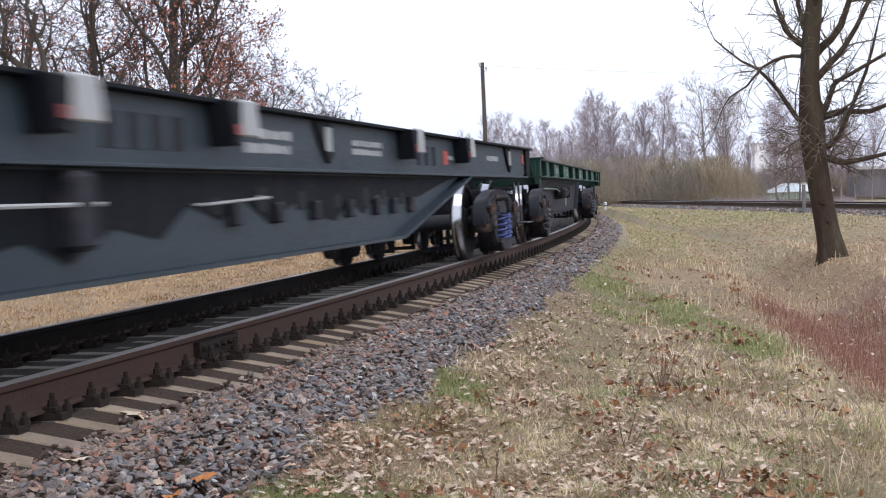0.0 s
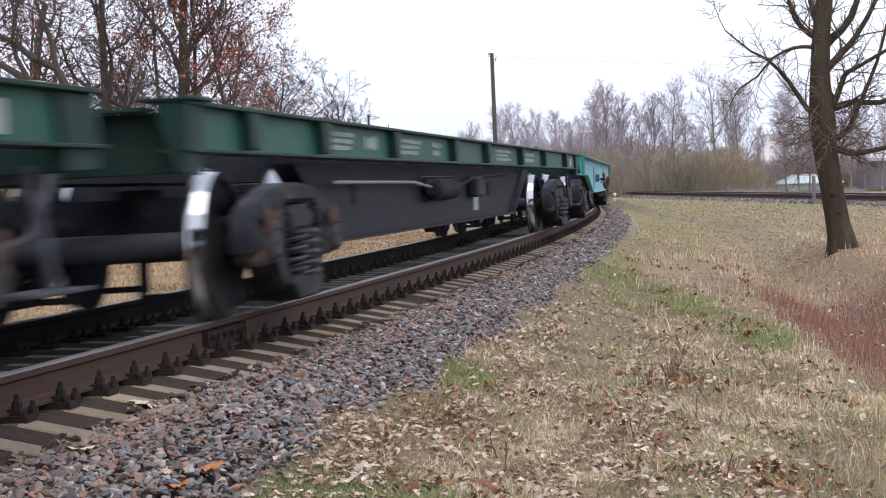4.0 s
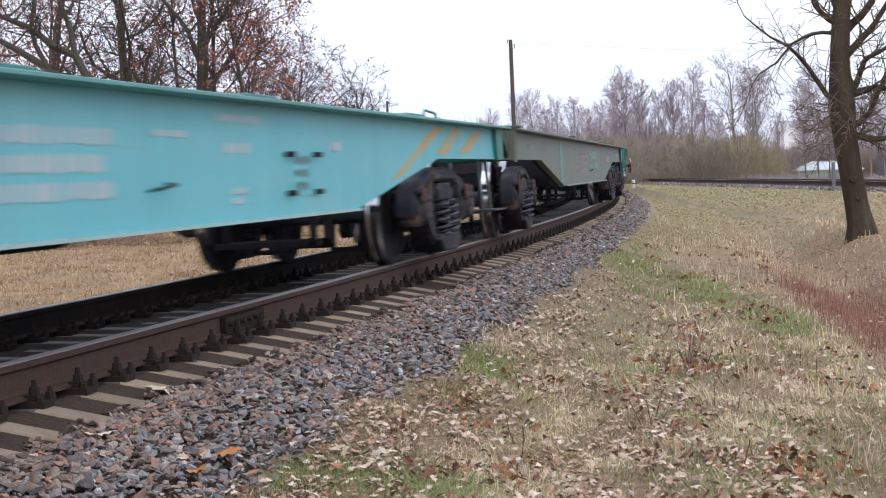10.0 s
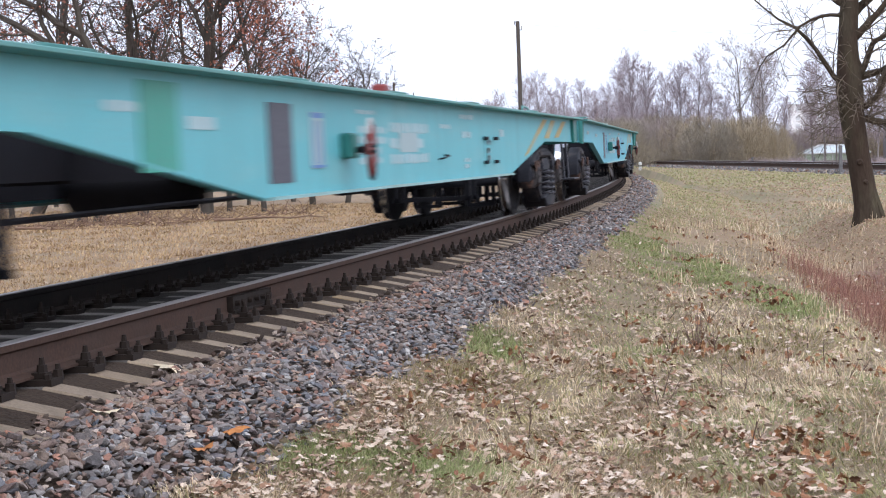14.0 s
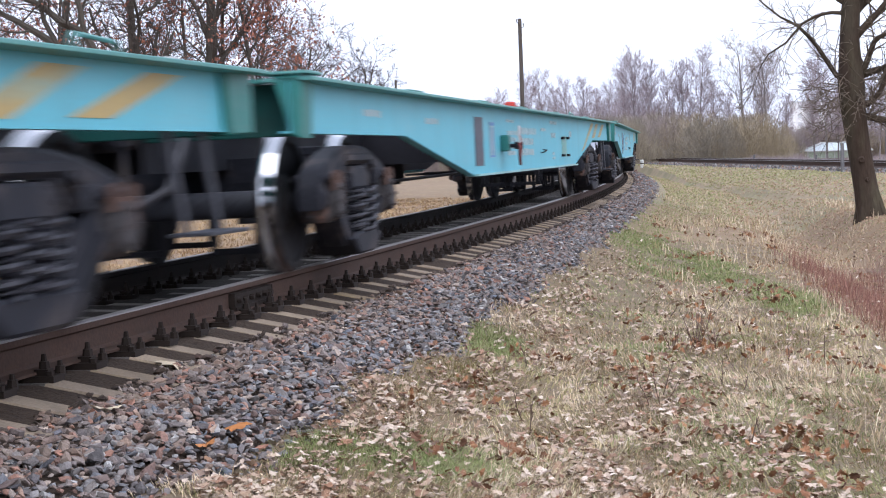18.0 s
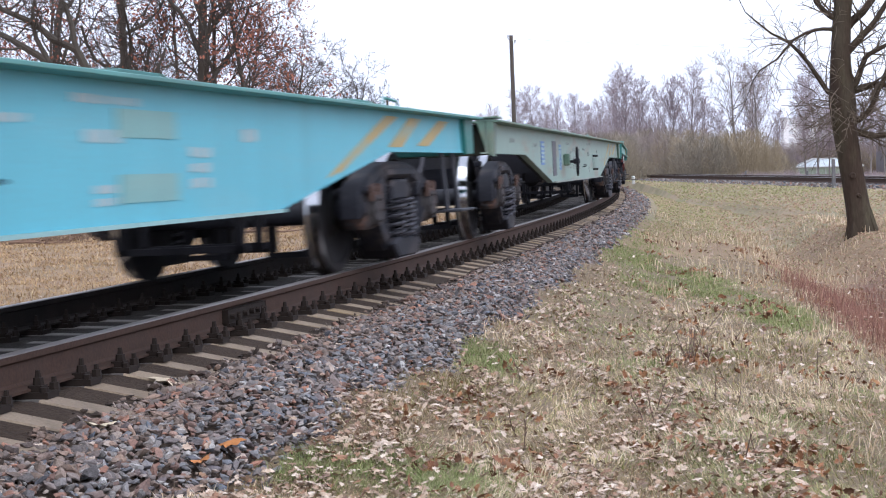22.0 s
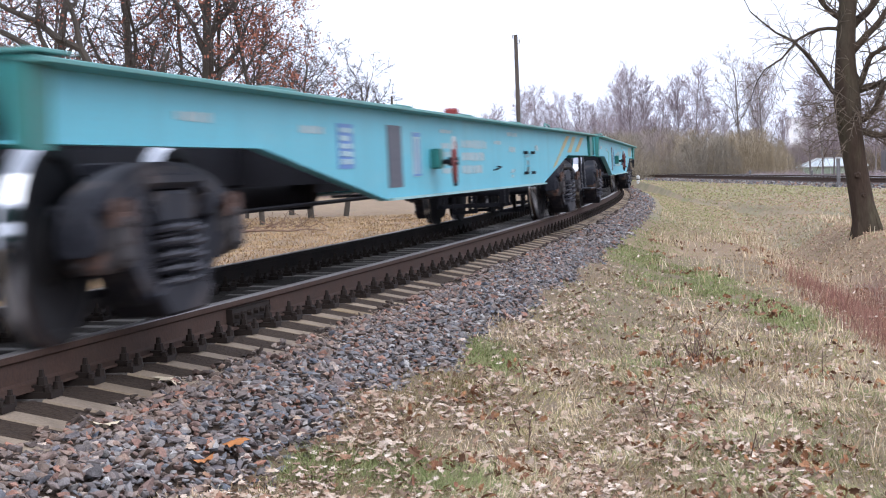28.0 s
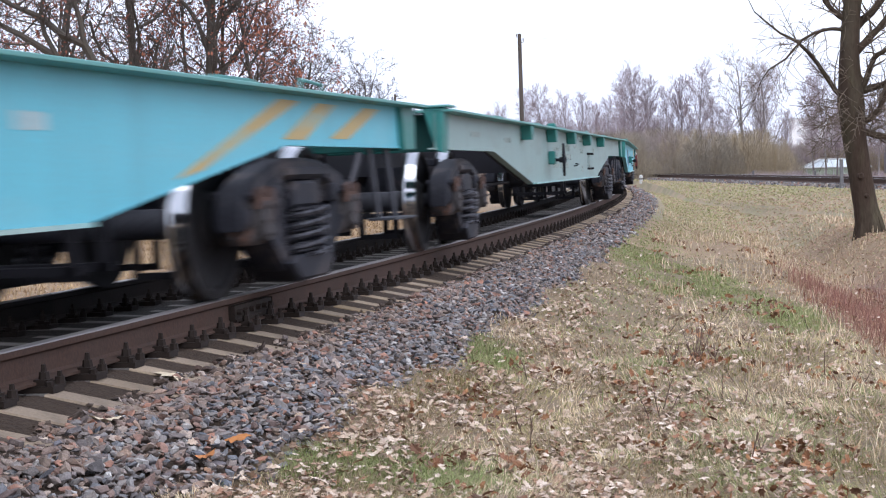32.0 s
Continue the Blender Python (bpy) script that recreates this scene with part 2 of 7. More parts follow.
# ---- building helpers ----
class Geo:
    """Collects vertices, faces and material slots of one mesh."""

    def __init__(self):
        self.v, self.f, self.m = [], [], []

    def add(self, verts, faces, slot=0, m=None):
        o = len(self.v)
        if m is not None:
            verts = [m @ Vector(p) for p in verts]
        self.v += [tuple(p) for p in verts]
        self.f += [tuple(i + o for i in f) for f in faces]
        self.m += [slot] * len(faces)
        return self

    def box(self, x0, x1, y0, y1, z0, z1, c=0.0, slot=0, m=None):
        """A box; c chamfers its twelve edges."""
        if c <= 0:
            v = [(x, y, z) for x in (x0, x1) for y in (y0, y1) for z in (z0, z1)]
            return self.add(v, [(0, 1, 3, 2), (4, 6, 7, 5), (0, 4, 5, 1), (2, 3, 7, 6), (0, 2, 6, 4), (1, 5, 7, 3)], slot, m)
        c = min(c, 0.45 * min(x1 - x0, y1 - y0, z1 - z0))
        bm = bmesh.new()
        bmesh.ops.create_cube(bm, size=1)
        for q in bm.verts:
            q.co = ((x0 + x1) / 2 + q.co.x * (x1 - x0), (y0 + y1) / 2 + q.co.y * (y1 - y0), (z0 + z1) / 2 + q.co.z * (z1 - z0))
        bmesh.ops.bevel(bm, geom=bm.edges[:], offset=c, segments=1, affect="EDGES")
        bm.verts.index_update()
        self.add([q.co.copy() for q in bm.verts], [[q.index for q in f.verts] for f in bm.faces], slot, m)
        bm.free()
        return self

    def prism(self, outline, y0, y1, c=0.0, slot=0, m=None):
        """An outline in x and z, drawn out from y0 to y1; c chamfers the rims."""
        area = sum(a[0] * b[1] - b[0] * a[1] for a, b in zip(outline, outline[1:] + outline[:1]))
        pts = outline if area > 0 else outline[::-1]
        n = len(pts)
        if c <= 0:
            rings = [(y0, pts), (y1, pts)]
        else:
            ins = []
            for i in range(n):
                p, q, r = Vector(pts[i - 1]), Vector(pts[i]), Vector(pts[(i + 1) % n])
                e1, e2 = (q - p).normalized(), (r - q).normalized()
                nrm = (Vector((-e1.y, e1.x)) + Vector((-e2.y, e2.x)))
                nrm = nrm / max(0.3, nrm.length_squared / 2)
                ins.append(tuple(q + nrm * c))
            rings = [(y0, ins), (y0 + c, pts), (y1 - c, pts), (y1, ins)]
        v = [(p[0], y, p[1]) for y, ring in rings for p in ring]
        f = []
        for k in range(len(rings) - 1):
            for i in range(n):
                a, b = k * n + i, k * n + (i + 1) % n
                f.append((a, a + n, b + n, b)[::-1])
        f.append(tuple(range(n)))
        f.append(tuple(range((len(rings) - 1) * n, len(rings) * n))[::-1])
        return self.add(v, f, slot, m)

    def tube(self, pts, radii, sides=8, slot=0, caps=True, m=None):
        """A tube along points, with a radius at each."""
        v, f = [], []
        pts = [Vector(p) for p in pts]
        ref = None
        for i, p in enumerate(pts):
            d = (pts[min(i + 1, len(pts) - 1)] - pts[max(i - 1, 0)]).normalized()
            if ref is None:
                ref = d.orthogonal().normalized()
            ref = (ref - d * ref.dot(d))
            ref = ref.normalized() if ref.length > 1e-6 else d.orthogonal().normalized()
            w = d.cross(ref)
            r = radii[i] if isinstance(radii, (list, tuple)) else radii
            for k in range(sides):
                a = 2 * math.pi * k / sides
                v.append(p + ref * (r * math.cos(a)) + w * (r * math.sin(a)))
        for i in range(len(pts) - 1):
            for k in range(sides):
                a, b = i * sides + k, i * sides + (k + 1) % sides
                f.append((a, b, b + sides, a + sides))
        if caps:
            f.append(tuple(range(sides))[::-1])
            f.append(tuple(range((len(pts) - 1) * sides, len(pts) * sides)))
        return self.add(v, f, slot, m)

    def lathe(self, prof, sides=32, slots=None, m=None):
        """A closed (y, r) profile turned about the y axis; slots: one slot for each of its spans."""
        n = len(prof)
        v = [(r * math.cos(2 * math.pi * k / sides), y, r * math.sin(2 * math.pi * k / sides)) for y, r in prof for k in range(sides)]
        for i in range(n - 1):
            f = []
            for k in range(sides):
                a, b = i * sides + k, i * sides + (k + 1) % sides
                f.append((a, b, b + sides, a + sides))
            if i == 0:
                o = len(self.v)
                self.add(v, f, slots[i] if slots else 0, m)
            else:
                self.f += [tuple(q + o for q in g) for g in f]
                self.m += [slots[i] if slots else 0] * len(f)
        return self

    def mesh(self, name, *mats, smooth=False):
        me = bpy.data.meshes.new(name)
        me.from_pydata(self.v, [], self.f)
        for q in mats:
            me.materials.append(q)
        if len(mats) > 1:
            me.polygons.foreach_set("material_index", self.m)
        if smooth:
            me.polygons.foreach_set("use_smooth", [True] * len(me.polygons))
            me.set_sharp_from_angle(angle=radians(38))
        me.update()
        return me


def part(name, mesh, parent=None, m=None, label=""):
    ob = new(name, mesh)
    ob.parent = parent
    if m is not None:
        ob.matrix_basis = m
    if label:
        ob["label"] = label
    return ob


def big_mesh(name, verts, faces, *mats, smooth=False):
    """A mesh from numpy arrays: vertices (n, 3) and faces (m, 3 or 4)."""
    me = bpy.data.meshes.new(name)
    k = faces.shape[1]
    me.vertices.add(len(verts))
    me.vertices.foreach_set("co", np.ascontiguousarray(verts, dtype=np.float32).ravel())
    me.loops.add(faces.size)
    me.loops.foreach_set("vertex_index", np.ascontiguousarray(faces, dtype=np.int32).ravel())
    me.polygons.add(len(faces))
    me.polygons.foreach_set("loop_start", np.arange(0, faces.size, k, dtype=np.int32))
    me.polygons.foreach_set("use_smooth", np.full(len(faces), smooth))
    for q in mats:
        me.materials.append(q)
    me.update(calc_edges=True)
    me.validate()
    return me


# ---- the line: a left-hand curve with a little cant ----
RX, RY, RHEAD, RCURV, RCANT = -2.142, 7.348, 0.20917, 0.0020438, 0.01959
GAUGE = 1.595          # between the middles of the rail heads
CENTRE = np.array((RX - math.cos(RHEAD) / RCURV, RY + math.sin(RHEAD) / RCURV))


def rail_frame(s, lat=0.0, up=0.0):
    """The pose at s metres along the line: x along it, y to its left, z up; lat: metres to the right of the outer rail."""
    a = RHEAD - RCURV * s
    x = RX + (math.cos(a) - math.cos(RHEAD)) / RCURV
    y = RY - (math.sin(a) - math.sin(RHEAD)) / RCURV
    t, n = Vector((math.sin(a), math.cos(a), 0)), Vector((-math.cos(a), math.sin(a), 0))
    m = Matrix((t, n, Vector((0, 0, 1)))).transposed().to_4x4()
    m.translation = (x, y, 0)
    return m @ Matrix.Rotation(-RCANT, 4, "X") @ Matrix.Translation((0, -lat, up))


def line_coords(x, y):
    """Metres along the line and to the right of the outer rail, for arrays of places."""
    dx, dy = np.asarray(x) - CENTRE[0], np.asarray(y) - CENTRE[1]
    lat = np.hypot(dx, dy) - 1 / RCURV
    s = (RHEAD - np.arctan2(-dy, dx)) / RCURV
    return s, lat


def line_point(s, lat):
    a = RHEAD - RCURV * np.asarray(s)
    r = 1 / RCURV + np.asarray(lat)
    return CENTRE[0] + r * np.cos(a), CENTRE[1] - r * np.sin(a)


def smooth(a, b, x):
    t = np.clip((np.asarray(x, float) - a) / (b - a), 0, 1)
    return t * t * (3 - 2 * t)


# the second line, which runs across the far side of the field and joins this one
FAR_A, FAR_B = np.array((18.36, -50.0)), np.array((13.1, 117.0))
FAR_DIR = (FAR_B - FAR_A) / np.linalg.norm(FAR_B - FAR_A)
FAR_Z = 0.10


def far_lateral(x, y):
    """Metres from the second line, positive on the side of the field."""
    return -((np.asarray(x) - FAR_B[0]) * FAR_DIR[1] - (np.asarray(y) - FAR_B[1]) * FAR_DIR[0])


def ripple(x, y, f, seed=0.0):
    return (np.sin(x * f * 1.3 + seed) * np.cos(y * f * 0.9 + 1.7 * seed) + 0.6 * np.sin(x * f * 2.9 - y * f * 2.1 + seed * 3)
            + 0.4 * np.sin(x * f * 5.3 + y * f * 4.7 + seed * 5)) / 2.0


def bed_z(lat):
    """The top of the ballast across the line: level between the rails, falling with the sleeper ends, then the shoulder."""
    return np.interp(lat, [-3.4, -2.7, -2.15, -1.75, -1.4, -1.2, -0.4, -0.2, 0.12, 0.5, 0.62, 0.85, 1.05, 1.7], [-0.66, -0.40, -0.305, -0.212, -0.212, -0.221, -0.221, -0.212, -0.212, -0.29, -0.306, -0.325, -0.38, -0.78]) + RCANT * np.clip(lat, -2.4, 0.62)


def toe(s):
    """Where the grass takes over from the ballast, to the right of the outer rail."""
    s = np.asarray(s, float)
    return np.interp(s, [0, 8, 16, 30], [1.22, 1.18, 1.09, 1.0]) + 0.05 * np.sin(s * 1.7) + 0.04 * np.sin(s * 4.1 + 1)


def ground_z(x, y):
    """The height of the ground: track bed, verge, ditch, field and the bank of the second line."""
    x, y = np.asarray(x, float), np.asarray(y, float)
    s, lat = line_coords(x, y)
    # right of the track: shoulder, then the verge
    edge = toe(s)
    rim = bed_z(edge) - 0.01
    out = np.clip((lat - edge) / (2.3 - edge), 0, 1)
    right = np.where(lat < edge, np.minimum(bed_z(lat) - 0.03 - 0.35 * (edge - lat), rim), rim + (-0.70 - rim) * (1 - (1 - out) ** 1.5) + np.interp(lat, [2.3, 4.0, 9.0], [0, -0.10, -0.10]))
    left = np.interp(-lat, [1.2, 2.2, 2.6, 3.3, 6.0, 40.0], [-0.45, -0.45, -0.46, -0.64, -0.62, -0.6])
    z = np.where(lat > -1.2, right, left)
    # the ditch runs straight beside the verge
    w = x - (1.75 + 0.1125 * y)
    near_ditch = np.interp(w, [0.0, 0.4, 1.0, 1.6, 2.4, 4.5], [0.0, -0.08, -0.40, -0.38, 0.18, 0.28])
    z = z + np.where(lat > 1.5, near_ditch * (1 - smooth(34, 60, y)) * smooth(-30, -10, y), 0)
    # the bank of the second line
    v = far_lateral(x, y)
    bank = np.interp(v, [-30, -5.5, -2.6, 2.6, 5.5, 7.0], [-0.6, -0.6, -0.2, -0.2, -0.58, -2.0])
    z = np.where((lat > 2.5) & (v < 8), np.maximum(z, bank), z)
    z = z + np.where((np.abs(lat + 0.8) > 2.6), 0.025 * ripple(x, y, 1.1) + 0.05 * ripple(x, y, 0.23, 2.0) * smooth(3, 12, np.abs(lat + 0.8)), 0)
    return z


# ---- ground ----
def axis(lo, hi, fine_lo, fine_hi, step, growth=1.13):
    mid = list(np.arange(fine_lo, fine_hi + 1e-6, step))
    a, d = fine_hi, step
    while a < hi:
        d *= growth
        a += d
        mid.append(a)
    a, d = fine_lo, step
    while a > lo:
        d *= growth
        a -= d
        mid.insert(0, a)
    return np.array(mid)


M_GROUND = mat("dry_winter_grassland", (0.225, 0.155, 0.088), 0.95, 0, 0.5, 0.45, 22, 0.7, alt=(0.15, 0.095, 0.058), alt_amount=0.75, bump_dist=0.03,
               wear=((0.30, 0.215, 0.12), 2.2), wear_amount=0.55)
gx, gy = axis(-900, 900, -9, 16, 0.22), axis(-150, 1500, 2, 62, 0.3)
GX, GY = np.meshgrid(gx, gy)
GZ = ground_z(GX, GY)
idx = np.arange(GX.size).reshape(GX.shape)
quads = np.stack([idx[:-1, :-1], idx[:-1, 1:], idx[1:, 1:], idx[1:, :-1]], -1).reshape(-1, 4)
# darkened soil: the shade between the grass blades is put into its colour
M_SOIL = mat("shade_darkened_soil", (0.175, 0.122, 0.068), 0.95, 0, 0.5, 1.2, 22, 0.7, alt=(0.095, 0.067, 0.038), alt_amount=0.8, bump_dist=0.03)
M_LITTER = mat("brown_litter_in_ditch", (0.19, 0.115, 0.075), 0.95, 0, 0.5, 0.9, 22, 0.7, alt=(0.12, 0.07, 0.048), alt_amount=0.8, bump_dist=0.03)
M_BANK = mat("olive_grass_bank", (0.205, 0.172, 0.098), 0.95, 0, 0.4, 0.35, 6, 0.3, alt=(0.225, 0.165, 0.105), alt_amount=0.9, bump_dist=0.03, wear=((0.155, 0.16, 0.068), 0.6), wear_amount=0.75)
ground_me = big_mesh("ground", np.stack([GX, GY, GZ], -1).reshape(-1, 3), quads, M_GROUND, M_SOIL, M_BANK, M_LITTER, smooth=True)
mid_x, mid_y = (GX[:-1, :-1] + GX[1:, 1:]).ravel() / 2, (GY[:-1, :-1] + GY[1:, 1:]).ravel() / 2
mid_lat = line_coords(mid_x, mid_y)[1]
cover = np.where((mid_lat > 0.8) & (mid_y < 27) & (mid_y > -8) & (mid_x < 8), np.where((mid_x - 1.75 - 0.1125 * mid_y > 0.6) & (mid_y > 11), 3, 1), np.where((mid_lat > 0.8) & (mid_y > 38) & (mid_y < 130), 2, 0))
ground_me.polygons.foreach_set("material_index", cover.astype(np.int32))
ground = new("ground", ground_me)
tagged(ground, "dry tan winter grassland beside a curved railway line", "ground", kind="structure")


# ---- the track ----
RAIL_OUT = [(-0.0375, -0.006), (-0.033, 0.0), (0.033, 0.0), (0.0375, -0.006), (0.036, -0.036), (0.010, -0.050), (0.009, -0.140), (0.022, -0.155),
            (0.075, -0.168), (0.075, -0.18), (-0.075, -0.18), (-0.075, -0.168), (-0.022, -0.155), (-0.009, -0.140), (-0.010, -0.050), (-0.036, -0.036)]


def rail_mesh(name, lat, s0, s1, step=0.6, place=rail_frame, steel=None):
    g, n = Geo(), len(RAIL_OUT)
    stations = np.arange(s0, s1 + 0.01, step)
    vs, fs, sl = [], [], []
    for i, s in enumerate(stations):
        m = place(s, lat)
        vs += [m @ Vector((0, y, z)) for y, z in RAIL_OUT]
        if i:
            for k in range(n):
                a, b = (i - 1) * n + k, (i - 1) * n + (k + 1) % n
                fs.append((a, b, b + n, a + n))
                sl.append(1 if k in (0, 1, 2) else 0)
    g.add(vs, fs)
    g.m = sl
    return g.mesh(name, steel or M_RAIL, M_RAILTOP)


track = tagged(new("track", None), "curved single railway track on concrete sleepers and granite ballast", "railway track", kind="structure")
S_NEAR, S_FAR = -16.0, 150.0
part("outer_rail", rail_mesh("outer_rail", 0, S_NEAR, S_FAR), track, label="rusty brown steel rail with a polished head")
part("inner_rail", rail_mesh("inner_rail", -GAUGE, S_NEAR, S_FAR, steel=M_RAIL_DARK), track, label="near-black steel rail with a polished head")


def sleeper_mesh():
    """A concrete sleeper, waisted in the middle, raised under the rails, with sloping sides."""
    g = Geo()
    ys = [-1.37, -1.35, -0.93, -0.62, -0.36, 0.36, 0.62, 0.93, 1.35, 1.37]
    tops = [-0.315, -0.301, -0.215, -0.215, -0.224, -0.224, -0.215, -0.215, -0.301, -0.315]
    half = [0.074, 0.08, 0.079, 0.076, 0.062, 0.062, 0.076, 0.079, 0.08, 0.074]
    v, f = [], []
    for y, z, h in zip(ys, tops, half):
        v += [(-h - 0.03, y, -0.42), (-h - 0.008, y, z - 0.008), (-h, y, z), (h, y, z), (h + 0.008, y, z - 0.008), (h + 0.03, y, -0.42)]
    for i in range(len(ys) - 1):
        for k in range(5):
            a = i * 6 + k
            f.append((a, a + 6, a + 7, a + 1))
    f += [tuple(range(6)), tuple(range(len(ys) * 6 - 6, len(ys) * 6))[::-1]]
    g.add(v, f)
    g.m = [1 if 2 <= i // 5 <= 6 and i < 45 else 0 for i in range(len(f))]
    return g.mesh("sleeper", M_SLEEPER, M_SLEEPER_DARK)


def fastening_mesh():
    """Base plate, clamps and upright bolts with nuts on both sides of the rail foot."""
    g = Geo()
    g.box(-0.065, 0.065, -0.17, 0.17, -0.216, -0.184)
    for sy in (-1, 1):
        g.box(-0.032, 0.032, sy * 0.095 - 0.035, sy * 0.095 + 0.035, -0.184, -0.155)
        g.tube([(0, sy * 0.10, -0.158), (0, sy * 0.10, -0.120)], [0.027, 0.023], 6)
        g.tube([(0, sy * 0.10, -0.122), (0, sy * 0.10, -0.086)], [0.015, 0.011], 6)
        g.tube([(0.075, sy * 0.145, -0.2), (0.075, sy * 0.145, -0.150)], [0.028, 0.023], 7)
        g.tube([(0.075, sy * 0.145, -0.152), (0.075, sy * 0.145, -0.125)], [0.014, 0.011], 6)
        g.tube([(-0.045, sy * 0.145, -0.186), (-0.045, sy * 0.145, -0.162)], 0.02, 6)
    return g.mesh("rail_fastening", M_FAST)


D_SLEEPER = 0.49987
S_SLEEPER = 0.796
SL_MESH, FA_MESH = sleeper_mesh(), fastening_mesh()
FA_DARK = FA_MESH.copy()
FA_DARK.materials[0] = M_RAIL_DARK
rng = random.Random(3)


def lay_track():
    for i in range(-32, 168):
        s = S_SLEEPER + i * D_SLEEPER
        m = rail_frame(s, -GAUGE / 2) @ pose(rng.uniform(-0.012, 0.012), rng.uniform(-0.03, 0.03), rng.uniform(-0.006, 0.004), 0, 0, rng.uniform(-0.9, 0.9))
        sl = part("sleeper", SL_MESH, track, m)
        if s < 62:
            for lat in (0, -GAUGE):
                part("rail_fastening", FA_MESH if lat == 0 else FA_DARK, track, rail_frame(s, lat) @ pose(0, 0, 0, 0, 0, rng.uniform(-2, 2)))


def joint_plates():
    """The bolted fishplates of a rail joint, seen on the outer rail."""
    g = Geo()
    for sy in (-1, 1):
        g.prism([(-0.4, -0.145), (0.4, -0.145), (0.4, -0.052), (-0.4, -0.052)], sy * 0.012, sy * 0.045, 0.006)
        g.box(-0.4, 0.4, min(sy * 0.012, sy * 0.06), max(sy * 0.012, sy * 0.06), -0.158, -0.138)
        for x in (-0.33, -0.2, -0.07, 0.07, 0.2, 0.33):
            g.tube([(x, sy * 0.04, -0.098), (x, sy * 0.075, -0.098)], 0.019, 6)
    return g.mesh("fishplate", M_FAST)


FISH = joint_plates()
part("fishplate", FISH, track, rail_frame(4.12), "bolted rail joint plate")
FISH_DARK = FISH.copy()
FISH_DARK.materials[0] = M_RAIL_DARK
part("fishplate", FISH_DARK, track, rail_frame(0.6, -GAUGE), "bolted rail joint plate")


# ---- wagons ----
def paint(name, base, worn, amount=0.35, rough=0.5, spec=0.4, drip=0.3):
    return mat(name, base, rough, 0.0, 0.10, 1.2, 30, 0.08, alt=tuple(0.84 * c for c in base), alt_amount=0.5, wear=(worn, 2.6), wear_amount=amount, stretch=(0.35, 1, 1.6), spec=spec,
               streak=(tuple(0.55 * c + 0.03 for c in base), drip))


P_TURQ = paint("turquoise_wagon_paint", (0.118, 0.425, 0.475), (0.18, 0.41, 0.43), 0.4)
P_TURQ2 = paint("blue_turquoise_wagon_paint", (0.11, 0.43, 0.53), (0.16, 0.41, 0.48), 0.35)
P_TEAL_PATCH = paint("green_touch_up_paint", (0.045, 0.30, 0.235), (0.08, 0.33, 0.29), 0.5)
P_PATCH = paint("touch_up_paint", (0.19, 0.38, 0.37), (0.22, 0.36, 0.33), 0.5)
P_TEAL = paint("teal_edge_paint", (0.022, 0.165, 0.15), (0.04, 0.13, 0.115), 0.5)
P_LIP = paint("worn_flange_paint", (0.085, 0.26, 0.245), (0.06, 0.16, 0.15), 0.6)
# end-beam paints, darkened to hold the shade of the gap between wagons
P_BEAM = paint("shaded_teal_end_paint", (0.012, 0.066, 0.06), (0.022, 0.045, 0.04), 0.5, 0.65, 0.1)
P_BEAM_DULL = paint("shaded_olive_end_paint", (0.022, 0.03, 0.022), (0.05, 0.036, 0.025), 0.6, 0.65, 0.1)
# bottom-flange paints, lightened to hold the sky's light on the flange top
P_SILL = paint("lightened_flange_edge_paint", (0.27, 0.46, 0.46), (0.30, 0.36, 0.32), 0.6)
P_SILL_DULL = paint("lightened_dull_flange_paint", (0.25, 0.28, 0.25), (0.25, 0.22, 0.18), 0.6)
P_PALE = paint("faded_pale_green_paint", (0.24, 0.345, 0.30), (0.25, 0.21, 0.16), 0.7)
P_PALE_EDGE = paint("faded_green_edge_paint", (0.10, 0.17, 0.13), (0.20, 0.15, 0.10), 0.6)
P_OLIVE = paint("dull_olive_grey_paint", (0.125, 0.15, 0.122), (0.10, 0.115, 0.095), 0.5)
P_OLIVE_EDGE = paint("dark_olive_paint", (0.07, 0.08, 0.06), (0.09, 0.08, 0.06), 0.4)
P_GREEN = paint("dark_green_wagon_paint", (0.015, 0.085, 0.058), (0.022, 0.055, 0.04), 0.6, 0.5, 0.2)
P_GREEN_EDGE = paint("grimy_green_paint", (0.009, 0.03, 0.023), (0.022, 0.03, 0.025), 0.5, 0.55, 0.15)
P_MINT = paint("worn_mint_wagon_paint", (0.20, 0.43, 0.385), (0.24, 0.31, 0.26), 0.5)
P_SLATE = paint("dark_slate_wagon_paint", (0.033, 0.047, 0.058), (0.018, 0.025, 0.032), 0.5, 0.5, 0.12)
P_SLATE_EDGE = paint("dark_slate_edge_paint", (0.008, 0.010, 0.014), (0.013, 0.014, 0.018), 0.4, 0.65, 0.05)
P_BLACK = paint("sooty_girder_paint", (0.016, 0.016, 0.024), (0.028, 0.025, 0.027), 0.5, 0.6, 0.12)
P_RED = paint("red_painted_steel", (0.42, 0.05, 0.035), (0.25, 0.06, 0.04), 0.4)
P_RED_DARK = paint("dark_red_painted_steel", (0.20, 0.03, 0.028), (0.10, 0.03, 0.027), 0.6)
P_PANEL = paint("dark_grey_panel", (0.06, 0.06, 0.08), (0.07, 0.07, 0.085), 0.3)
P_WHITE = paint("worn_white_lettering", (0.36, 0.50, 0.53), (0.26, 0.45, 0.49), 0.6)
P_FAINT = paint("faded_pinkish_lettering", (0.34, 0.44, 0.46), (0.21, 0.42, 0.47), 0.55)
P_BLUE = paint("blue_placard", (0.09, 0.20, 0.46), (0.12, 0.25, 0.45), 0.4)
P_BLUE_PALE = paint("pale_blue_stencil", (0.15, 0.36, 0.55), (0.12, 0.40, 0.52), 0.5)
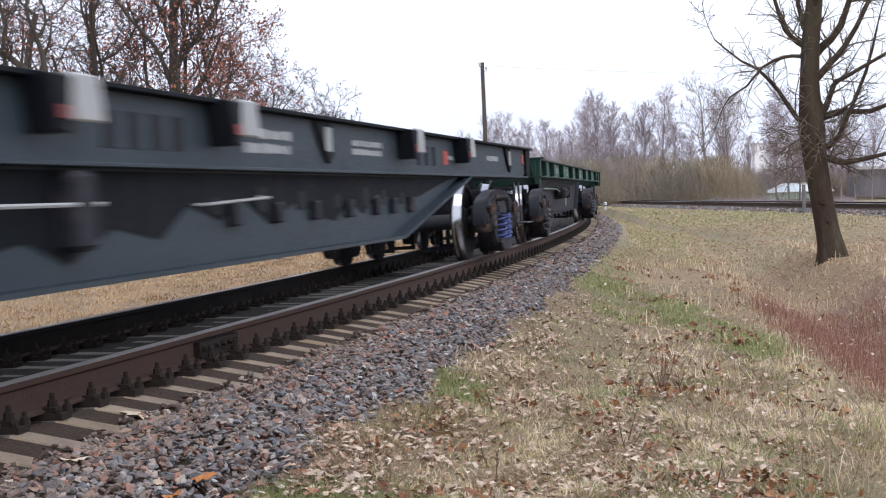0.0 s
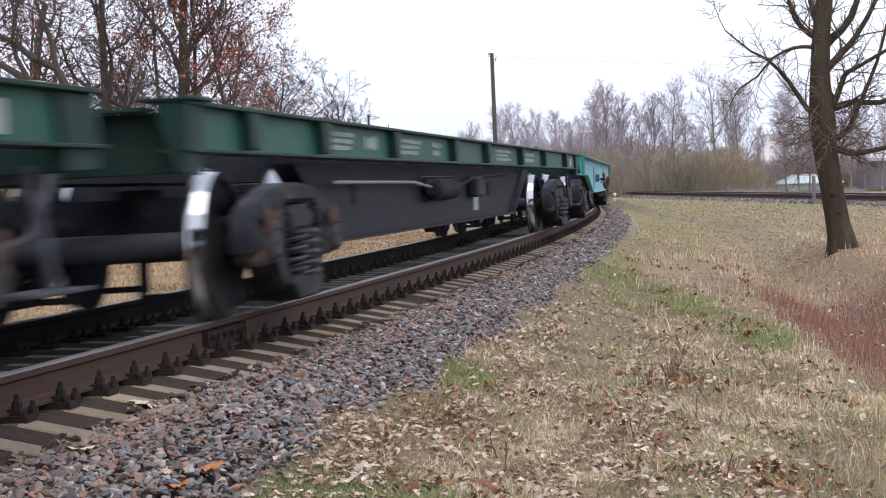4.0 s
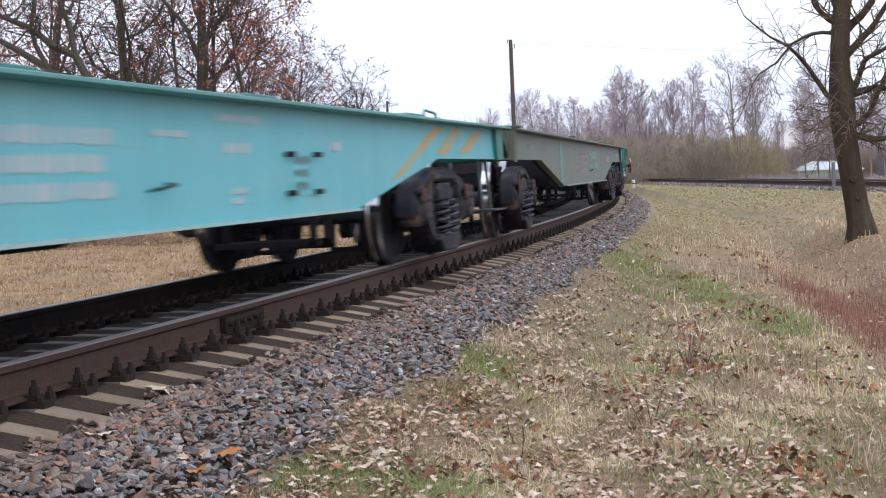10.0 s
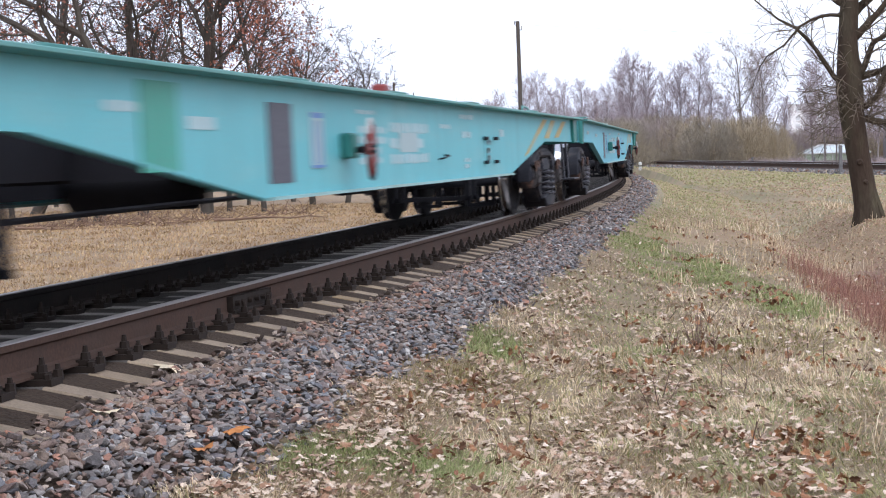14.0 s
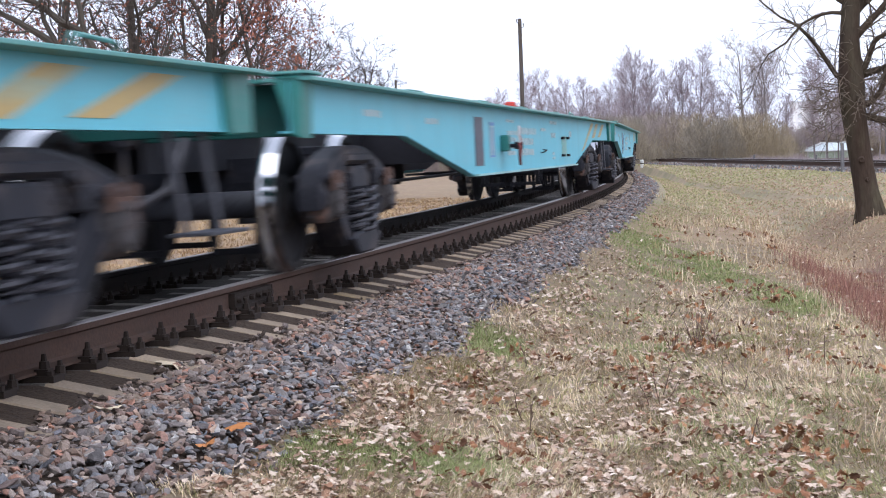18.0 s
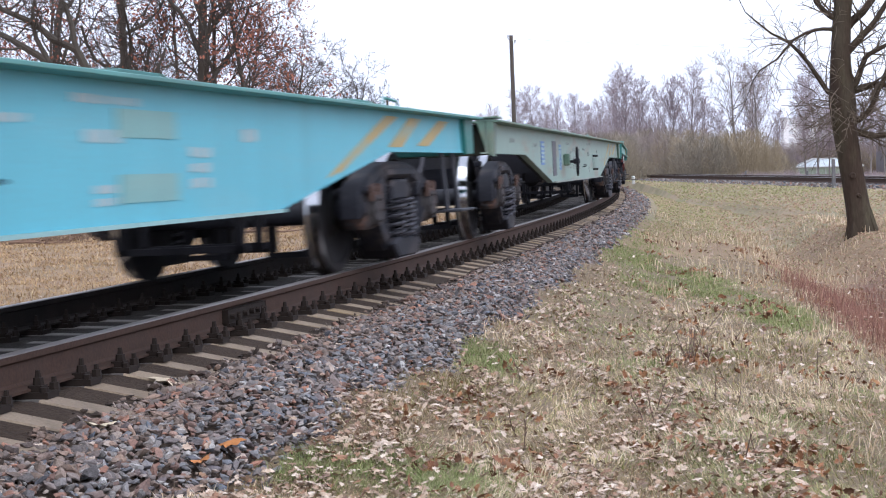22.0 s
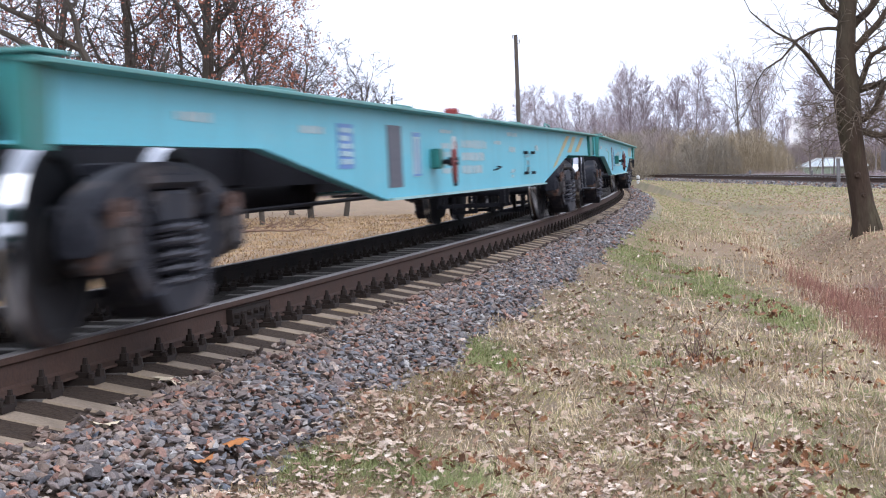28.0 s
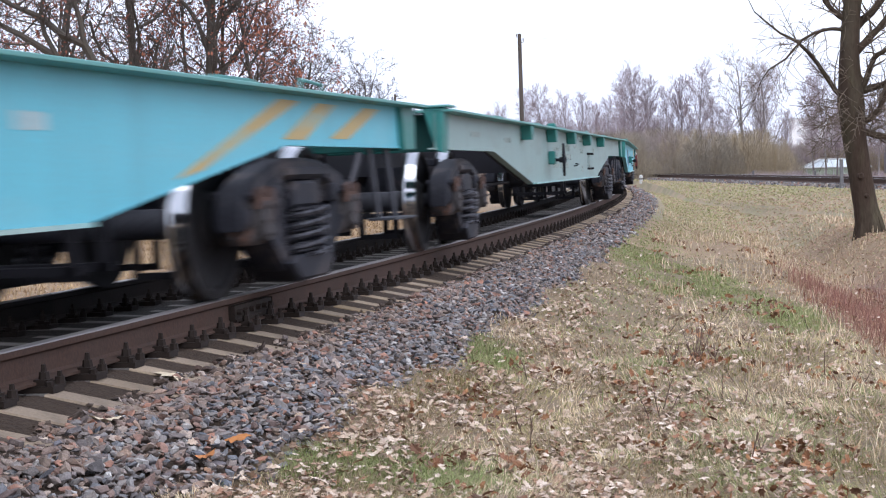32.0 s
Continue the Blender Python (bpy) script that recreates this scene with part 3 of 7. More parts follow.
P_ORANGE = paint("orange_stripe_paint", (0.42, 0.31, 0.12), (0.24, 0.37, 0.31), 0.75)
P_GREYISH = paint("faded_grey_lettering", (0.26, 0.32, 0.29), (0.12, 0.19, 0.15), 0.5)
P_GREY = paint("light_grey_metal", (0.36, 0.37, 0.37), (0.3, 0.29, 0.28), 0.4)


def side_frame_mesh():
    """The cast side frame: arched top chord, axle-box jaws, window openings, spring seat."""
    g = Geo()
    T = 0.19
    top = [(-1.18, 0.50), (-1.17, 0.59), (-1.12, 0.66), (-1.02, 0.715), (-0.85, 0.765), (-0.62, 0.815), (-0.36, 0.85), (-0.12, 0.862), (0.12, 0.862), (0.36, 0.85), (0.62, 0.815), (0.85, 0.765), (1.02, 0.715), (1.12, 0.66), (1.17, 0.59), (1.18, 0.50)]
    under = [(1.17, 0.42), (1.06, 0.42), (1.06, 0.60), (0.79, 0.62), (0.76, 0.58), (0.62, 0.66), (0.40, 0.72), (-0.40, 0.72), (-0.62, 0.66), (-0.76, 0.58), (-0.79, 0.62), (-1.06, 0.60), (-1.06, 0.42), (-1.17, 0.42)]
    g.prism(top + under, -T / 2, T / 2, 0.025)
    for sx in (-1, 1):
        # diagonal from the axle jaw to the spring seat, column beside the springs
        g.prism([(sx * 0.84, 0.60), (sx * 0.70, 0.60), (sx * 0.30, 0.26), (sx * 0.34, 0.13), (sx * 0.48, 0.15), (sx * 0.80, 0.42)], -T / 2, T / 2, 0.022)
        g.prism([(sx * 0.43, 0.74), (sx * 0.32, 0.74), (sx * 0.32, 0.22), (sx * 0.45, 0.24)], -T / 2 + 0.02, T / 2 - 0.02, 0.018)
        g.box(sx * 0.925 - 0.2, sx * 0.925 + 0.2, -0.13, 0.13, 0.61, 0.665, 0.02)
        g.box(sx * 0.62 - 0.06, sx * 0.62 + 0.06, -0.125, 0.125, 0.56, 0.69, 0.015)
        # raised rim round the window, bolted wear plate and lug
        g.prism([(sx * 0.80, 0.66), (sx * 0.50, 0.755), (sx * 0.48, 0.72), (sx * 0.78, 0.625)], -T / 2 - 0.018, T / 2 + 0.018, 0.006)
        g.prism([(sx * 0.78, 0.47), (sx * 0.44, 0.20), (sx * 0.47, 0.16), (sx * 0.82, 0.43)], -T / 2 - 0.018, T / 2 + 0.018, 0.006)
        g.box(sx * 1.10 - 0.05, sx * 1.10 + 0.05, -0.12, 0.12, 0.44, 0.56, 0.02)
        for z in (0.34, 0.62):
            g.tube([(sx * 0.385, -0.10, z), (sx * 0.385, 0.10, z)], 0.022, 6)
    g.prism([(-0.44, 0.74), (0.44, 0.74), (0.40, 0.80), (-0.40, 0.80)], -T / 2 - 0.02, T / 2 + 0.02, 0.012)
    g.prism([(-0.30, 0.07), (0.30, 0.07), (0.47, 0.19), (0.36, 0.235), (-0.36, 0.235), (-0.47, 0.19)], -0.16, 0.16, 0.018)
    return g.mesh("side_frame", M_BOGIE, smooth=True)


def axle_box_mesh():
    g = Geo()
    g.box(-0.155, 0.155, -0.13, 0.11, 0.33, 0.61, 0.045)
    g.lathe([(-0.13, 0.0), (-0.135, 0.13), (-0.175, 0.12), (-0.18, 0.06), (-0.18, 0.0)], 18, m=pose(0, 0, 0.478))
    for k in range(6):
        a = k * math.pi / 3
        g.tube([(0.095 * math.cos(a), -0.175, 0.478 + 0.095 * math.sin(a)), (0.095 * math.cos(a), -0.192, 0.478 + 0.095 * math.sin(a))], 0.014, 6)
    return g.mesh("axle_box", M_AXLEBOX, smooth=True)


def wheelset_mesh():
    """Two wheels on an axle about the y axis; the treads are polished."""
    g = Geo()
    for s in (-1, 1):
        prof = [(0.72, 0.10), (0.70, 0.11), (0.705, 0.40), (0.722, 0.425), (0.722, 0.495), (0.735, 0.508), (0.75, 0.502), (0.762, 0.482), (0.80, 0.478), (0.852, 0.471),
                (0.858, 0.463), (0.858, 0.418), (0.825, 0.40), (0.80, 0.20), (0.835, 0.16), (0.86, 0.15), (0.86, 0.09)]
        slots = [0] * 6 + [1, 1, 1] + [0] * 7
        g.lathe([(s * y, r) for y, r in prof], 56, slots)
    g.lathe([(-1.12, 0.0), (-1.12, 0.065), (-0.86, 0.065), (-0.86, 0.1), (-0.6, 0.095), (0.6, 0.095), (0.86, 0.1), (0.86, 0.065), (1.12, 0.065), (1.12, 0.0)], 18, [2] * 9)
    for s in (-1, 1):
        # balance marks and lifting holes let the turning show
        for k in range(2):
            a = k * math.pi
            g.box(-0.05, 0.05, s * 0.80 - 0.015, s * 0.80 + 0.03, 0.27, 0.34, 0.01, m=Matrix.Rotation(a, 4, "Y"))
    return g.mesh("wheelset", M_WHEEL, M_TREAD, M_STEP, smooth=True)


def spring_mesh(turns=4.6, r=0.085, wire=0.018, z0=0.23, z1=0.545):
    g = Geo()
    n = int(turns * 12)
    pts = [(r * math.cos(2 * math.pi * i / 12), r * math.sin(2 * math.pi * i / 12), z0 + (z1 - z0) * i / n) for i in range(n + 1)]
    g.tube(pts, wire, 6)
    return g.mesh("spring", M_SPRING, smooth=True)


def bolster_mesh():
    g = Geo()
    g.prism([(-0.20, 0.62), (0.20, 0.62), (0.22, 0.80), (-0.22, 0.80)], -1.0, 1.0, 0.02)
    g.prism([(-0.17, 0.46), (0.17, 0.46), (0.20, 0.64), (-0.20, 0.64)], -0.55, 0.55, 0.02)
    g.tube([(0, 0, 0.78), (0, 0, 0.86)], 0.17, 16)
    for s in (-1, 1):
        g.box(-0.12, 0.12, s * 0.76 - 0.1, s * 0.76 + 0.1, 0.80, 0.87, 0.01)
    return g.mesh("bogie_bolster", M_BOGIE, smooth=True)


def brake_beam_mesh():
    g = Geo()
    g.tube([(0, -0.78, 0.46), (0, 0.78, 0.46)], 0.03, 8)
    g.tube([(0, -0.7, 0.45), (-0.28, 0, 0.47), (0, 0.7, 0.45)], 0.022, 6)
    for s in (-1, 1):
        g.prism([(0.0, 0.28), (0.055, 0.30), (0.035, 0.48), (0.055, 0.66), (0.0, 0.68), (-0.05, 0.48)], s * 0.79 - 0.045, s * 0.79 + 0.045, 0.008)
    g.box(-0.30, 0.0, -0.03, 0.03, 0.42, 0.52)
    return g.mesh("brake_beam", M_UNDER)


BG = dict(frame=side_frame_mesh(), box=axle_box_mesh(), wheel=wheelset_mesh(), spring=spring_mesh(), inner=spring_mesh(7, 0.052, 0.011),
          bolster=bolster_mesh(), brake=brake_beam_mesh())
BG["plate"] = Geo().prism([(-0.16, 0.55), (0.16, 0.55), (0.15, 0.67), (0.06, 0.69), (0.05, 0.62), (-0.05, 0.62), (-0.06, 0.69), (-0.15, 0.67)], -0.012, 0.012, 0.004).mesh("wear_plate", M_RUSTPLATE)
BG["strap"] = Geo().box(-0.03, 0.03, -0.19, -0.14, 0.12, 0.62).box(-0.03, 0.03, 0.14, 0.19, 0.12, 0.62).box(-0.03, 0.03, -0.139, 0.139, 0.12, 0.165).mesh("safety_strap", M_UNDER)
BG["cap"] = Geo().prism([(-0.29, 0.54), (0.29, 0.54), (0.30, 0.66), (0.20, 0.71), (-0.20, 0.71), (-0.30, 0.66)], -0.125, 0.125, 0.02).mesh("spring_cap", M_BOGIE, smooth=True)
BG["blue"] = BG["spring"].copy()
BG["blue"].materials[0] = M_SPRING_BLUE
R_WHEEL = 0.478
ROLLING = []           # (wheelset, wagon number)


def add_bogie(wagon, x, yaw, number):
    bogie = part("bogie", BG["bolster"], wagon, pose(x, 0, 0, 0, 0, yaw), "black grimy two-axle cast steel bogie")
    for s in (-1, 1):
        turn = 180 if s > 0 else 0
        part("side_frame", BG["frame"], bogie, pose(0, s * 1.03, 0))
        part("spring_cap", BG["cap"], bogie, pose(0, s * 1.025, 0))
        for ax in (-0.925, 0.925):
            part("axle_box", BG["box"], bogie, pose(ax, s * 1.03, 0, 0, 0, turn))
            part("wear_plate", BG["plate"], bogie, pose(ax, s * 1.178, 0), "rusty wear plate above the axle box")
        for sx, sy in ((-0.2, -0.095), (0.0, -0.115), (0.2, -0.095), (-0.2, 0.1), (0.2, 0.1)):
            part("spring", BG["blue" if number == -1 else "spring"], bogie, pose(sx, s * 1.03 + sy, 0, 0, 0, rng.uniform(0, 360)), "blue coil spring" if number == -1 else "dark coil spring")
        for sx in (-0.2, 0.0, 0.2):
            part("inner_spring", BG["inner"], bogie, pose(sx, s * 1.03 - 0.1, 0))
    for ax in (-0.925, 0.925):
        w = part("wheelset", BG["wheel"], bogie, pose(ax, 0, R_WHEEL), "dark wheels with bright polished treads")
        ROLLING.append((w, number, ax))
        d = 1 if ax < 0 else -1
        for sy in (-0.36, 0.36):
            part("safety_strap", BG["strap"], bogie, pose(ax + d * 0.30, sy, 0))
        part("brake_beam", BG["brake"], bogie, pose(ax + d * 0.56, 0, 0, 0, 0, 0 if d < 0 else 180))


LW = 22.5              # end of the body, from its front gusset


def strip(g, line, width, thick, y0, y1, below=True):
    """A flange plate that follows a bent line in x and z."""
    for (x0, z0), (x1, z1) in zip(line[:-1], line[1:]):
        t = -thick if below else thick
        g.prism([(x0, z0), (x1, z1), (x1, z1 + t), (x0, z0 + t)], y0, y1)
    return g


def coupler_mesh():
    """An automatic coupler: shank, knuckle head with claw, and the yoke box."""
    g = Geo()
    g.box(-0.62, -0.1, -0.09, 0.09, 0.95, 1.12, 0.02)
    g.prism([(-0.30, 0.88), (-0.62, 0.86), (-0.80, 0.92), (-0.84, 1.10), (-0.66, 1.19), (-0.36, 1.17)], -0.20, 0.10, 0.03)
    g.prism([(-0.60, 0.92), (-0.90, 0.95), (-0.90, 1.10), (-0.60, 1.14)], 0.06, 0.2, 0.03)
    g.tube([(-0.45, -0.15, 0.92), (-0.55, -0.2, 0.55), (-0.75, -0.1, 0.42), (-0.95, 0.0, 0.48)], 0.028, 8)
    return g.mesh("coupler", M_BOGIE, smooth=True)


def step_mesh():
    """A shunter's step: two slanting flat hangers and a tread."""
    g = Geo()
    for dx in (-0.08, 0.42):
        g.prism([(dx, 0.95), (dx + 0.085, 0.95), (dx + 0.30, 0.39), (dx + 0.215, 0.39)], -0.06, -0.035, 0.003)
    g.box(0.10, 0.76, -0.2, 0.02, 0.385, 0.405, 0.004)
    return g.mesh("step", M_STEP)


def hoop_mesh():
    g = Geo()
    g.tube([(0, 0, 1.25), (0, 0, 1.45), (0.04, 0, 1.48), (0.56, 0, 1.46), (0.6, 0, 1.43), (0.6, 0, 1.25)], 0.014, 6)
    return g.mesh("uncoupling_lever", P_LIP)


def hand_wheel_mesh():
    """A spoked wheel with a rim in two colours and a dark hub."""
    g = Geo()
    for k in range(4):
        ring = [(0.21 * math.cos(k * math.pi / 2 + j * math.pi / 12), 0, 0.21 * math.sin(k * math.pi / 2 + j * math.pi / 12)) for j in range(7)]
        g.tube(ring, 0.017, 6, slot=(0, 1, 0, 2)[k], caps=False)
    for k in range(3):
        a = k * math.pi / 3 + 0.5
        g.tube([(0.2 * math.cos(a), 0, 0.2 * math.sin(a)), (0, -0.02, 0), (-0.2 * math.cos(a), 0, -0.2 * math.sin(a))], 0.011, 6, slot=0)
    g.tube([(0, -0.035, 0), (0, 0.06, 0)], 0.04, 8, slot=2)
    return g.mesh("hand_wheel", P_RED_DARK, P_GREY, M_UNDER, smooth=True)


AIR_HOSE = Geo().tube([(-0.35, -0.55, 1.02), (-0.5, -0.56, 0.86), (-0.62, -0.5, 0.62), (-0.74, -0.3, 0.5), (-0.88, -0.1, 0.56)], 0.03, 8).tube([(-0.36, -0.55, 0.98), (-0.36, -0.55, 1.1)], 0.05, 8).mesh("air_hose", M_SPRING, smooth=True)
COUPLER, STEP, HOOP, HANDWHEEL = coupler_mesh(), step_mesh(), hoop_mesh(), hand_wheel_mesh()
TANK = Geo().lathe([(-0.55, 0), (-0.55, 0.10), (-0.50, 0.16), (0.50, 0.16), (0.55, 0.10), (0.55, 0)], 18).mesh("air_tank", M_UNDER, smooth=True)


def under_gear(w):
    """Brake cylinder, air tank, rods and levers below the frame."""
    part("air_tank", TANK, w, pose(9.0, 0.55, 0.62, 0, 0, 0))
    part("brake_cylinder", TANK, w, pose(12.3, -0.35, 0.62, 0, 0, 90))
    for rod in ([(3.9, -0.1, 0.50), (11.6, -0.25, 0.54)], [(13.0, -0.25, 0.54), (18.4, -0.1, 0.50)]):
        part("brake_rod", Geo().tube(rod, 0.02, 6).mesh("brake_rod", M_UNDER), w)
    for x in (11.6, 12.95):
        part("brake_lever", Geo().box(x, x + 0.06, -0.55, 0.5, 0.53, 0.56).mesh("brake_lever", M_UNDER), w)
    for x in (17.95, 4.3):
        g = Geo()
        for dx in (-0.22, 0.22):
            g.box(x + dx - 0.03, x + dx + 0.03, -0.5, 0.5, 0.24, 0.29)
            for sy in (-0.45, 0.45):
                g.box(x + dx - 0.03, x + dx + 0.03, sy - 0.03, sy + 0.03, 0.24, 0.62)
        part("brake_hanger", g.mesh("brake_hanger", M_UNDER), w)


def ends(w, edge, z0=0.945, top=0.0):
    """End beams with their corner gussets, couplers, steps and the uncoupling lever."""
    for x, d in ((-0.4, 1), (LW, -1)):
        # the recessed beam takes a paint with the gap's shade in its colour
        dimmed = P_BEAM if edge is P_TEAL else edge if edge in (P_SLATE_EDGE, P_GREEN_EDGE) else P_BEAM_DULL
        xb = x + d * 0.22
        part("end_beam", Geo().box(xb - 0.02, xb + 0.02, -1.2, 1.2, z0 - 0.03, 1.245 + top, 0.006).mesh("end_beam", dimmed), w)
        part("end_plate", Geo().box(min(x - d * 0.02, xb), max(x - d * 0.02, xb), -1.05, 1.05, 1.247 + top, 1.268 + top).mesh("end_plate", edge), w)
        for sy in (-1, 1):
            if d > 0:
                # the girder's end: a tapering box, widest at the top
                o = [(sy * 1.31, 1.292 + top), (sy * 1.12, 1.292 + top), (sy * 1.225, z0 - 0.03), (sy * 1.29, z0 - 0.045)]
                g = Geo().prism(o, -x - 0.28, -x, 0.012, m=Matrix.Rotation(math.pi / 2, 4, "Z"))
                part("corner_gusset", g.mesh("corner_gusset", edge), w)
                part("gusset_cap", Geo().box(x - 0.02, x + 0.37, sy * 1.2 - 0.16, sy * 1.2 + 0.16, 1.293 + top, 1.312 + top, 0.004).mesh("gusset_cap", P_LIP if edge is P_TEAL else edge), w)
            else:
                o = [(x, 1.27 + top), (x - 0.42, 1.27 + top), (x - 0.36, z0 - 0.03), (x, z0 - 0.02)]
                part("end_lip", Geo().prism(o, sy * 1.25 - 0.03, sy * 1.25 + 0.03, 0.006).mesh("end_lip", edge), w)
    part("air_hose", AIR_HOSE, w, pose(0, 0, 0))
    part("air_hose", AIR_HOSE, w, pose(LW - 0.3, 0, 0, 0, 0, 180))
    part("coupler", COUPLER, w, pose(0, 0, 0))
    part("coupler", COUPLER, w, pose(LW - 0.3, 0, 0, 0, 0, 180))
    part("step", STEP, w, pose(21.5, -1.12, 0))
    part("step", STEP, w, pose(0.65, 1.12, 0, 0, 0, 180))
    part("uncoupling_lever", HOOP, w, pose(21.65, -0.6, 0))
    part("lamp_bracket", Geo().tube([(-0.12, -0.35, 1.25), (-0.12, -0.35, 1.40)], 0.02, 8).box(-0.2, -0.04, -0.43, -0.27, 1.38, 1.46, 0.02).mesh("lamp_bracket", P_GREY), w, label="pale worn bracket on the deck")


def letter_rows(w, x0, x1, z0, z1, y, rows, seed, material, name="lettering", label="worn illegible word"):
    """Lines of illegible writing: one ragged bar for each word."""
    r = random.Random(seed)
    h = (z1 - z0) / rows
    for i in range(rows):
        zb, zt = z1 - (i + 0.86) * h, z1 - i * h - 0.08 * h
        end = x1 if i == 0 else x1 - r.uniform(0, 0.25) * (x1 - x0)
        x = x0
        while x < end - 0.03:
            wd = min(r.uniform(0.07, 0.26), end - x)
            n = max(2, int(wd / 0.04))
            xs = [x + wd * k / n for k in range(n + 1)]
            o = [(q, zb + r.uniform(0, 0.16) * h) for q in xs] + [(q, zt - r.uniform(0, 0.16) * h) for q in xs[::-1]]
            part(name, Geo().prism(o, y, y + 0.004).mesh(name, material), w, label=label)
            x += wd + r.uniform(0.025, 0.06)


SIDE = [(-0.4, 0.945), (3.1, 0.945), (6.52, 0.56), (16.15, 0.56), (19.2, 0.945), (LW, 0.945)]
WEB_Y = -1.225


def stripe_marks(w, z1=1.215):
    """Three diagonal stripes that rise from the sloping lower edge to the top."""
    for x, z0, run, wd in ((17.3, 0.74, 1.8, 0.42), (19.15, 0.97, 0.78, 0.46), (20.2, 0.985, 0.9, 0.44)):
        o = [(x, z0), (x + wd, z0 + (0.05 if z0 < 0.9 else 0)), (x + wd + run, z1), (x + run, z1)]
        part("painted_stripe", Geo().prism(o, WEB_Y - 0.015, WEB_Y - 0.011).mesh("painted_stripe", P_ORANGE), w, label="faded orange diagonal stripe")


def fishbelly(number, body, edge, label, seed, stripes=True, panel=True, brackets=False, letter=None, hatch=None, placard=False, red=True, patches=None, plates=(), wheel=True, wheel_mesh=None):
    """A container flat wagon with deep fish-bellied side girders."""
    letter = letter or P_FAINT
    sill = P_SILL if edge is P_TEAL else P_SILL_DULL
    w = tagged(new("flat_wagon", None), label, "railway wagon", group="wagons of the train")
    r = random.Random(seed)
    for sy in (-1, 1):
        g = Geo().prism(SIDE + [(LW, 1.25), (-0.4, 1.25)], sy * 1.225 - 0.01, sy * 1.225 + 0.01)
        part("side_girder", g.mesh("side_girder", body), w)
        g = Geo().box(-0.4, LW, min(sy * 1.05, sy * 1.385), max(sy * 1.05, sy * 1.385), 1.25, 1.274, 0.004)
        part("top_flange", g.mesh("top_flange", P_LIP if edge is P_TEAL else edge), w)
        lo, hi = sorted((sy * 1.16, sy * 1.29))
        part("bottom_flange", strip(Geo(), SIDE[2:4], 0.2, 0.02, lo, hi).mesh("bottom_flange", sill), w)
        lo, hi = sorted((sy * 1.16, sy * 1.242))
        for seg in (SIDE[0:3], SIDE[3:6]):
            part("haunch_flange", strip(Geo(), seg, 0.2, 0.014, lo, hi).mesh("haunch_flange", body), w)
    for ya, yb, za, zb in ((-0.22, -0.19, 0.72, 1.2), (0.19, 0.22, 0.72, 1.2), (-0.3, 0.3, 1.2, 1.22)):
        part("centre_sill", Geo().box(-0.25, LW - 0.05, ya, yb, za, zb).mesh("centre_sill", M_UNDER), w)
    for x in (2.17, 6.0, 8.6, 11.1, 13.6, 16.0, 20.1):
        g = Geo().box(x - 0.01, x + 0.01, -1.21, 1.21, 0.70 if 5.5 < x < 16.6 else 0.96, 1.24)
        part("cross_beam", g.mesh("cross_beam", M_UNDER), w)
    part("inner_floor", Geo().prism([(3.25, 0.96), (6.5, 0.585), (16.1, 0.585), (19.05, 0.96)], -1.1, -1.07).prism([(3.25, 0.96), (6.5, 0.585), (16.1, 0.585), (19.05, 0.96)], 1.07, 1.1).mesh("inner_floor", M_UNDER), w)
    # low container seats on the deck
    for x in (3.6, 7.3, 10.4, 13.9, 18.3):
        for sy in (-1, 1):
            g = Geo().prism([(x - 0.5, 1.276), (x + 0.5, 1.276), (x + 0.3, 1.315), (x - 0.3, 1.315)], min(sy * 0.95, sy * 1.25), max(sy * 0.95, sy * 1.25), 0.004)
            part("container_seat", g.mesh("container_seat", edge), w)
    for sy in (-1, 1):
        lock, tint = (P_RED, "red-painted container lock") if red is True else (red, "worn container lock") if red else (edge, "low container lock in the deck's colour")
        g = Geo().box(10.35, 10.53, sy * 1.08 - 0.06, sy * 1.08 + 0.06, 1.317, 1.385, 0.015).box(10.28, 10.60, sy * 1.08 - 0.09, sy * 1.08 + 0.09, 1.3165, 1.332)
        part("container_lock", g.mesh("container_lock", lock), w, label=tint)
    if panel:
        part("panel", Geo().box(6.62, 7.15, WEB_Y - 0.016, WEB_Y - 0.011, 0.64, 1.14).mesh("panel", P_PANEL), w, label="dark grey rectangular panel")
        g = Geo().box(7.6, 7.94, WEB_Y - 0.016, WEB_Y - 0.011, 0.72, 1.10)
        part("notice", g.mesh("notice", P_FAINT), w, label="pale framed notice")
        for xa, xb, za, zb in ((7.62, 7.92, 0.725, 0.745), (7.62, 7.92, 1.06, 1.095), (7.67, 7.70, 0.75, 1.04), (7.84, 7.87, 0.75, 1.04)):
            part("notice_mark", Geo().box(xa, xb, WEB_Y - 0.021, WEB_Y - 0.017, za, zb).mesh("notice_mark", P_BLUE), w)
    # hand brake: gear box, shaft and red wheel
    if wheel:
        part("brake_gear_box", Geo().box(8.38, 8.6, WEB_Y - 0.10, WEB_Y - 0.01, 0.78, 0.96, 0.015).mesh("brake_gear_box", edge), w)
        part("brake_shaft", Geo().tube([(8.5, WEB_Y - 0.08, 0.84), (8.5, WEB_Y - 0.21, 0.84)], 0.022, 8).mesh("brake_shaft", M_UNDER), w)
        part("hand_wheel", wheel_mesh or HANDWHEEL, w, pose(8.5, WEB_Y - 0.21, 0.84, 0, 0, 7) @ pose(0, 0, 0, 0, r.uniform(0, 90), 0), "worn red hand-brake wheel")
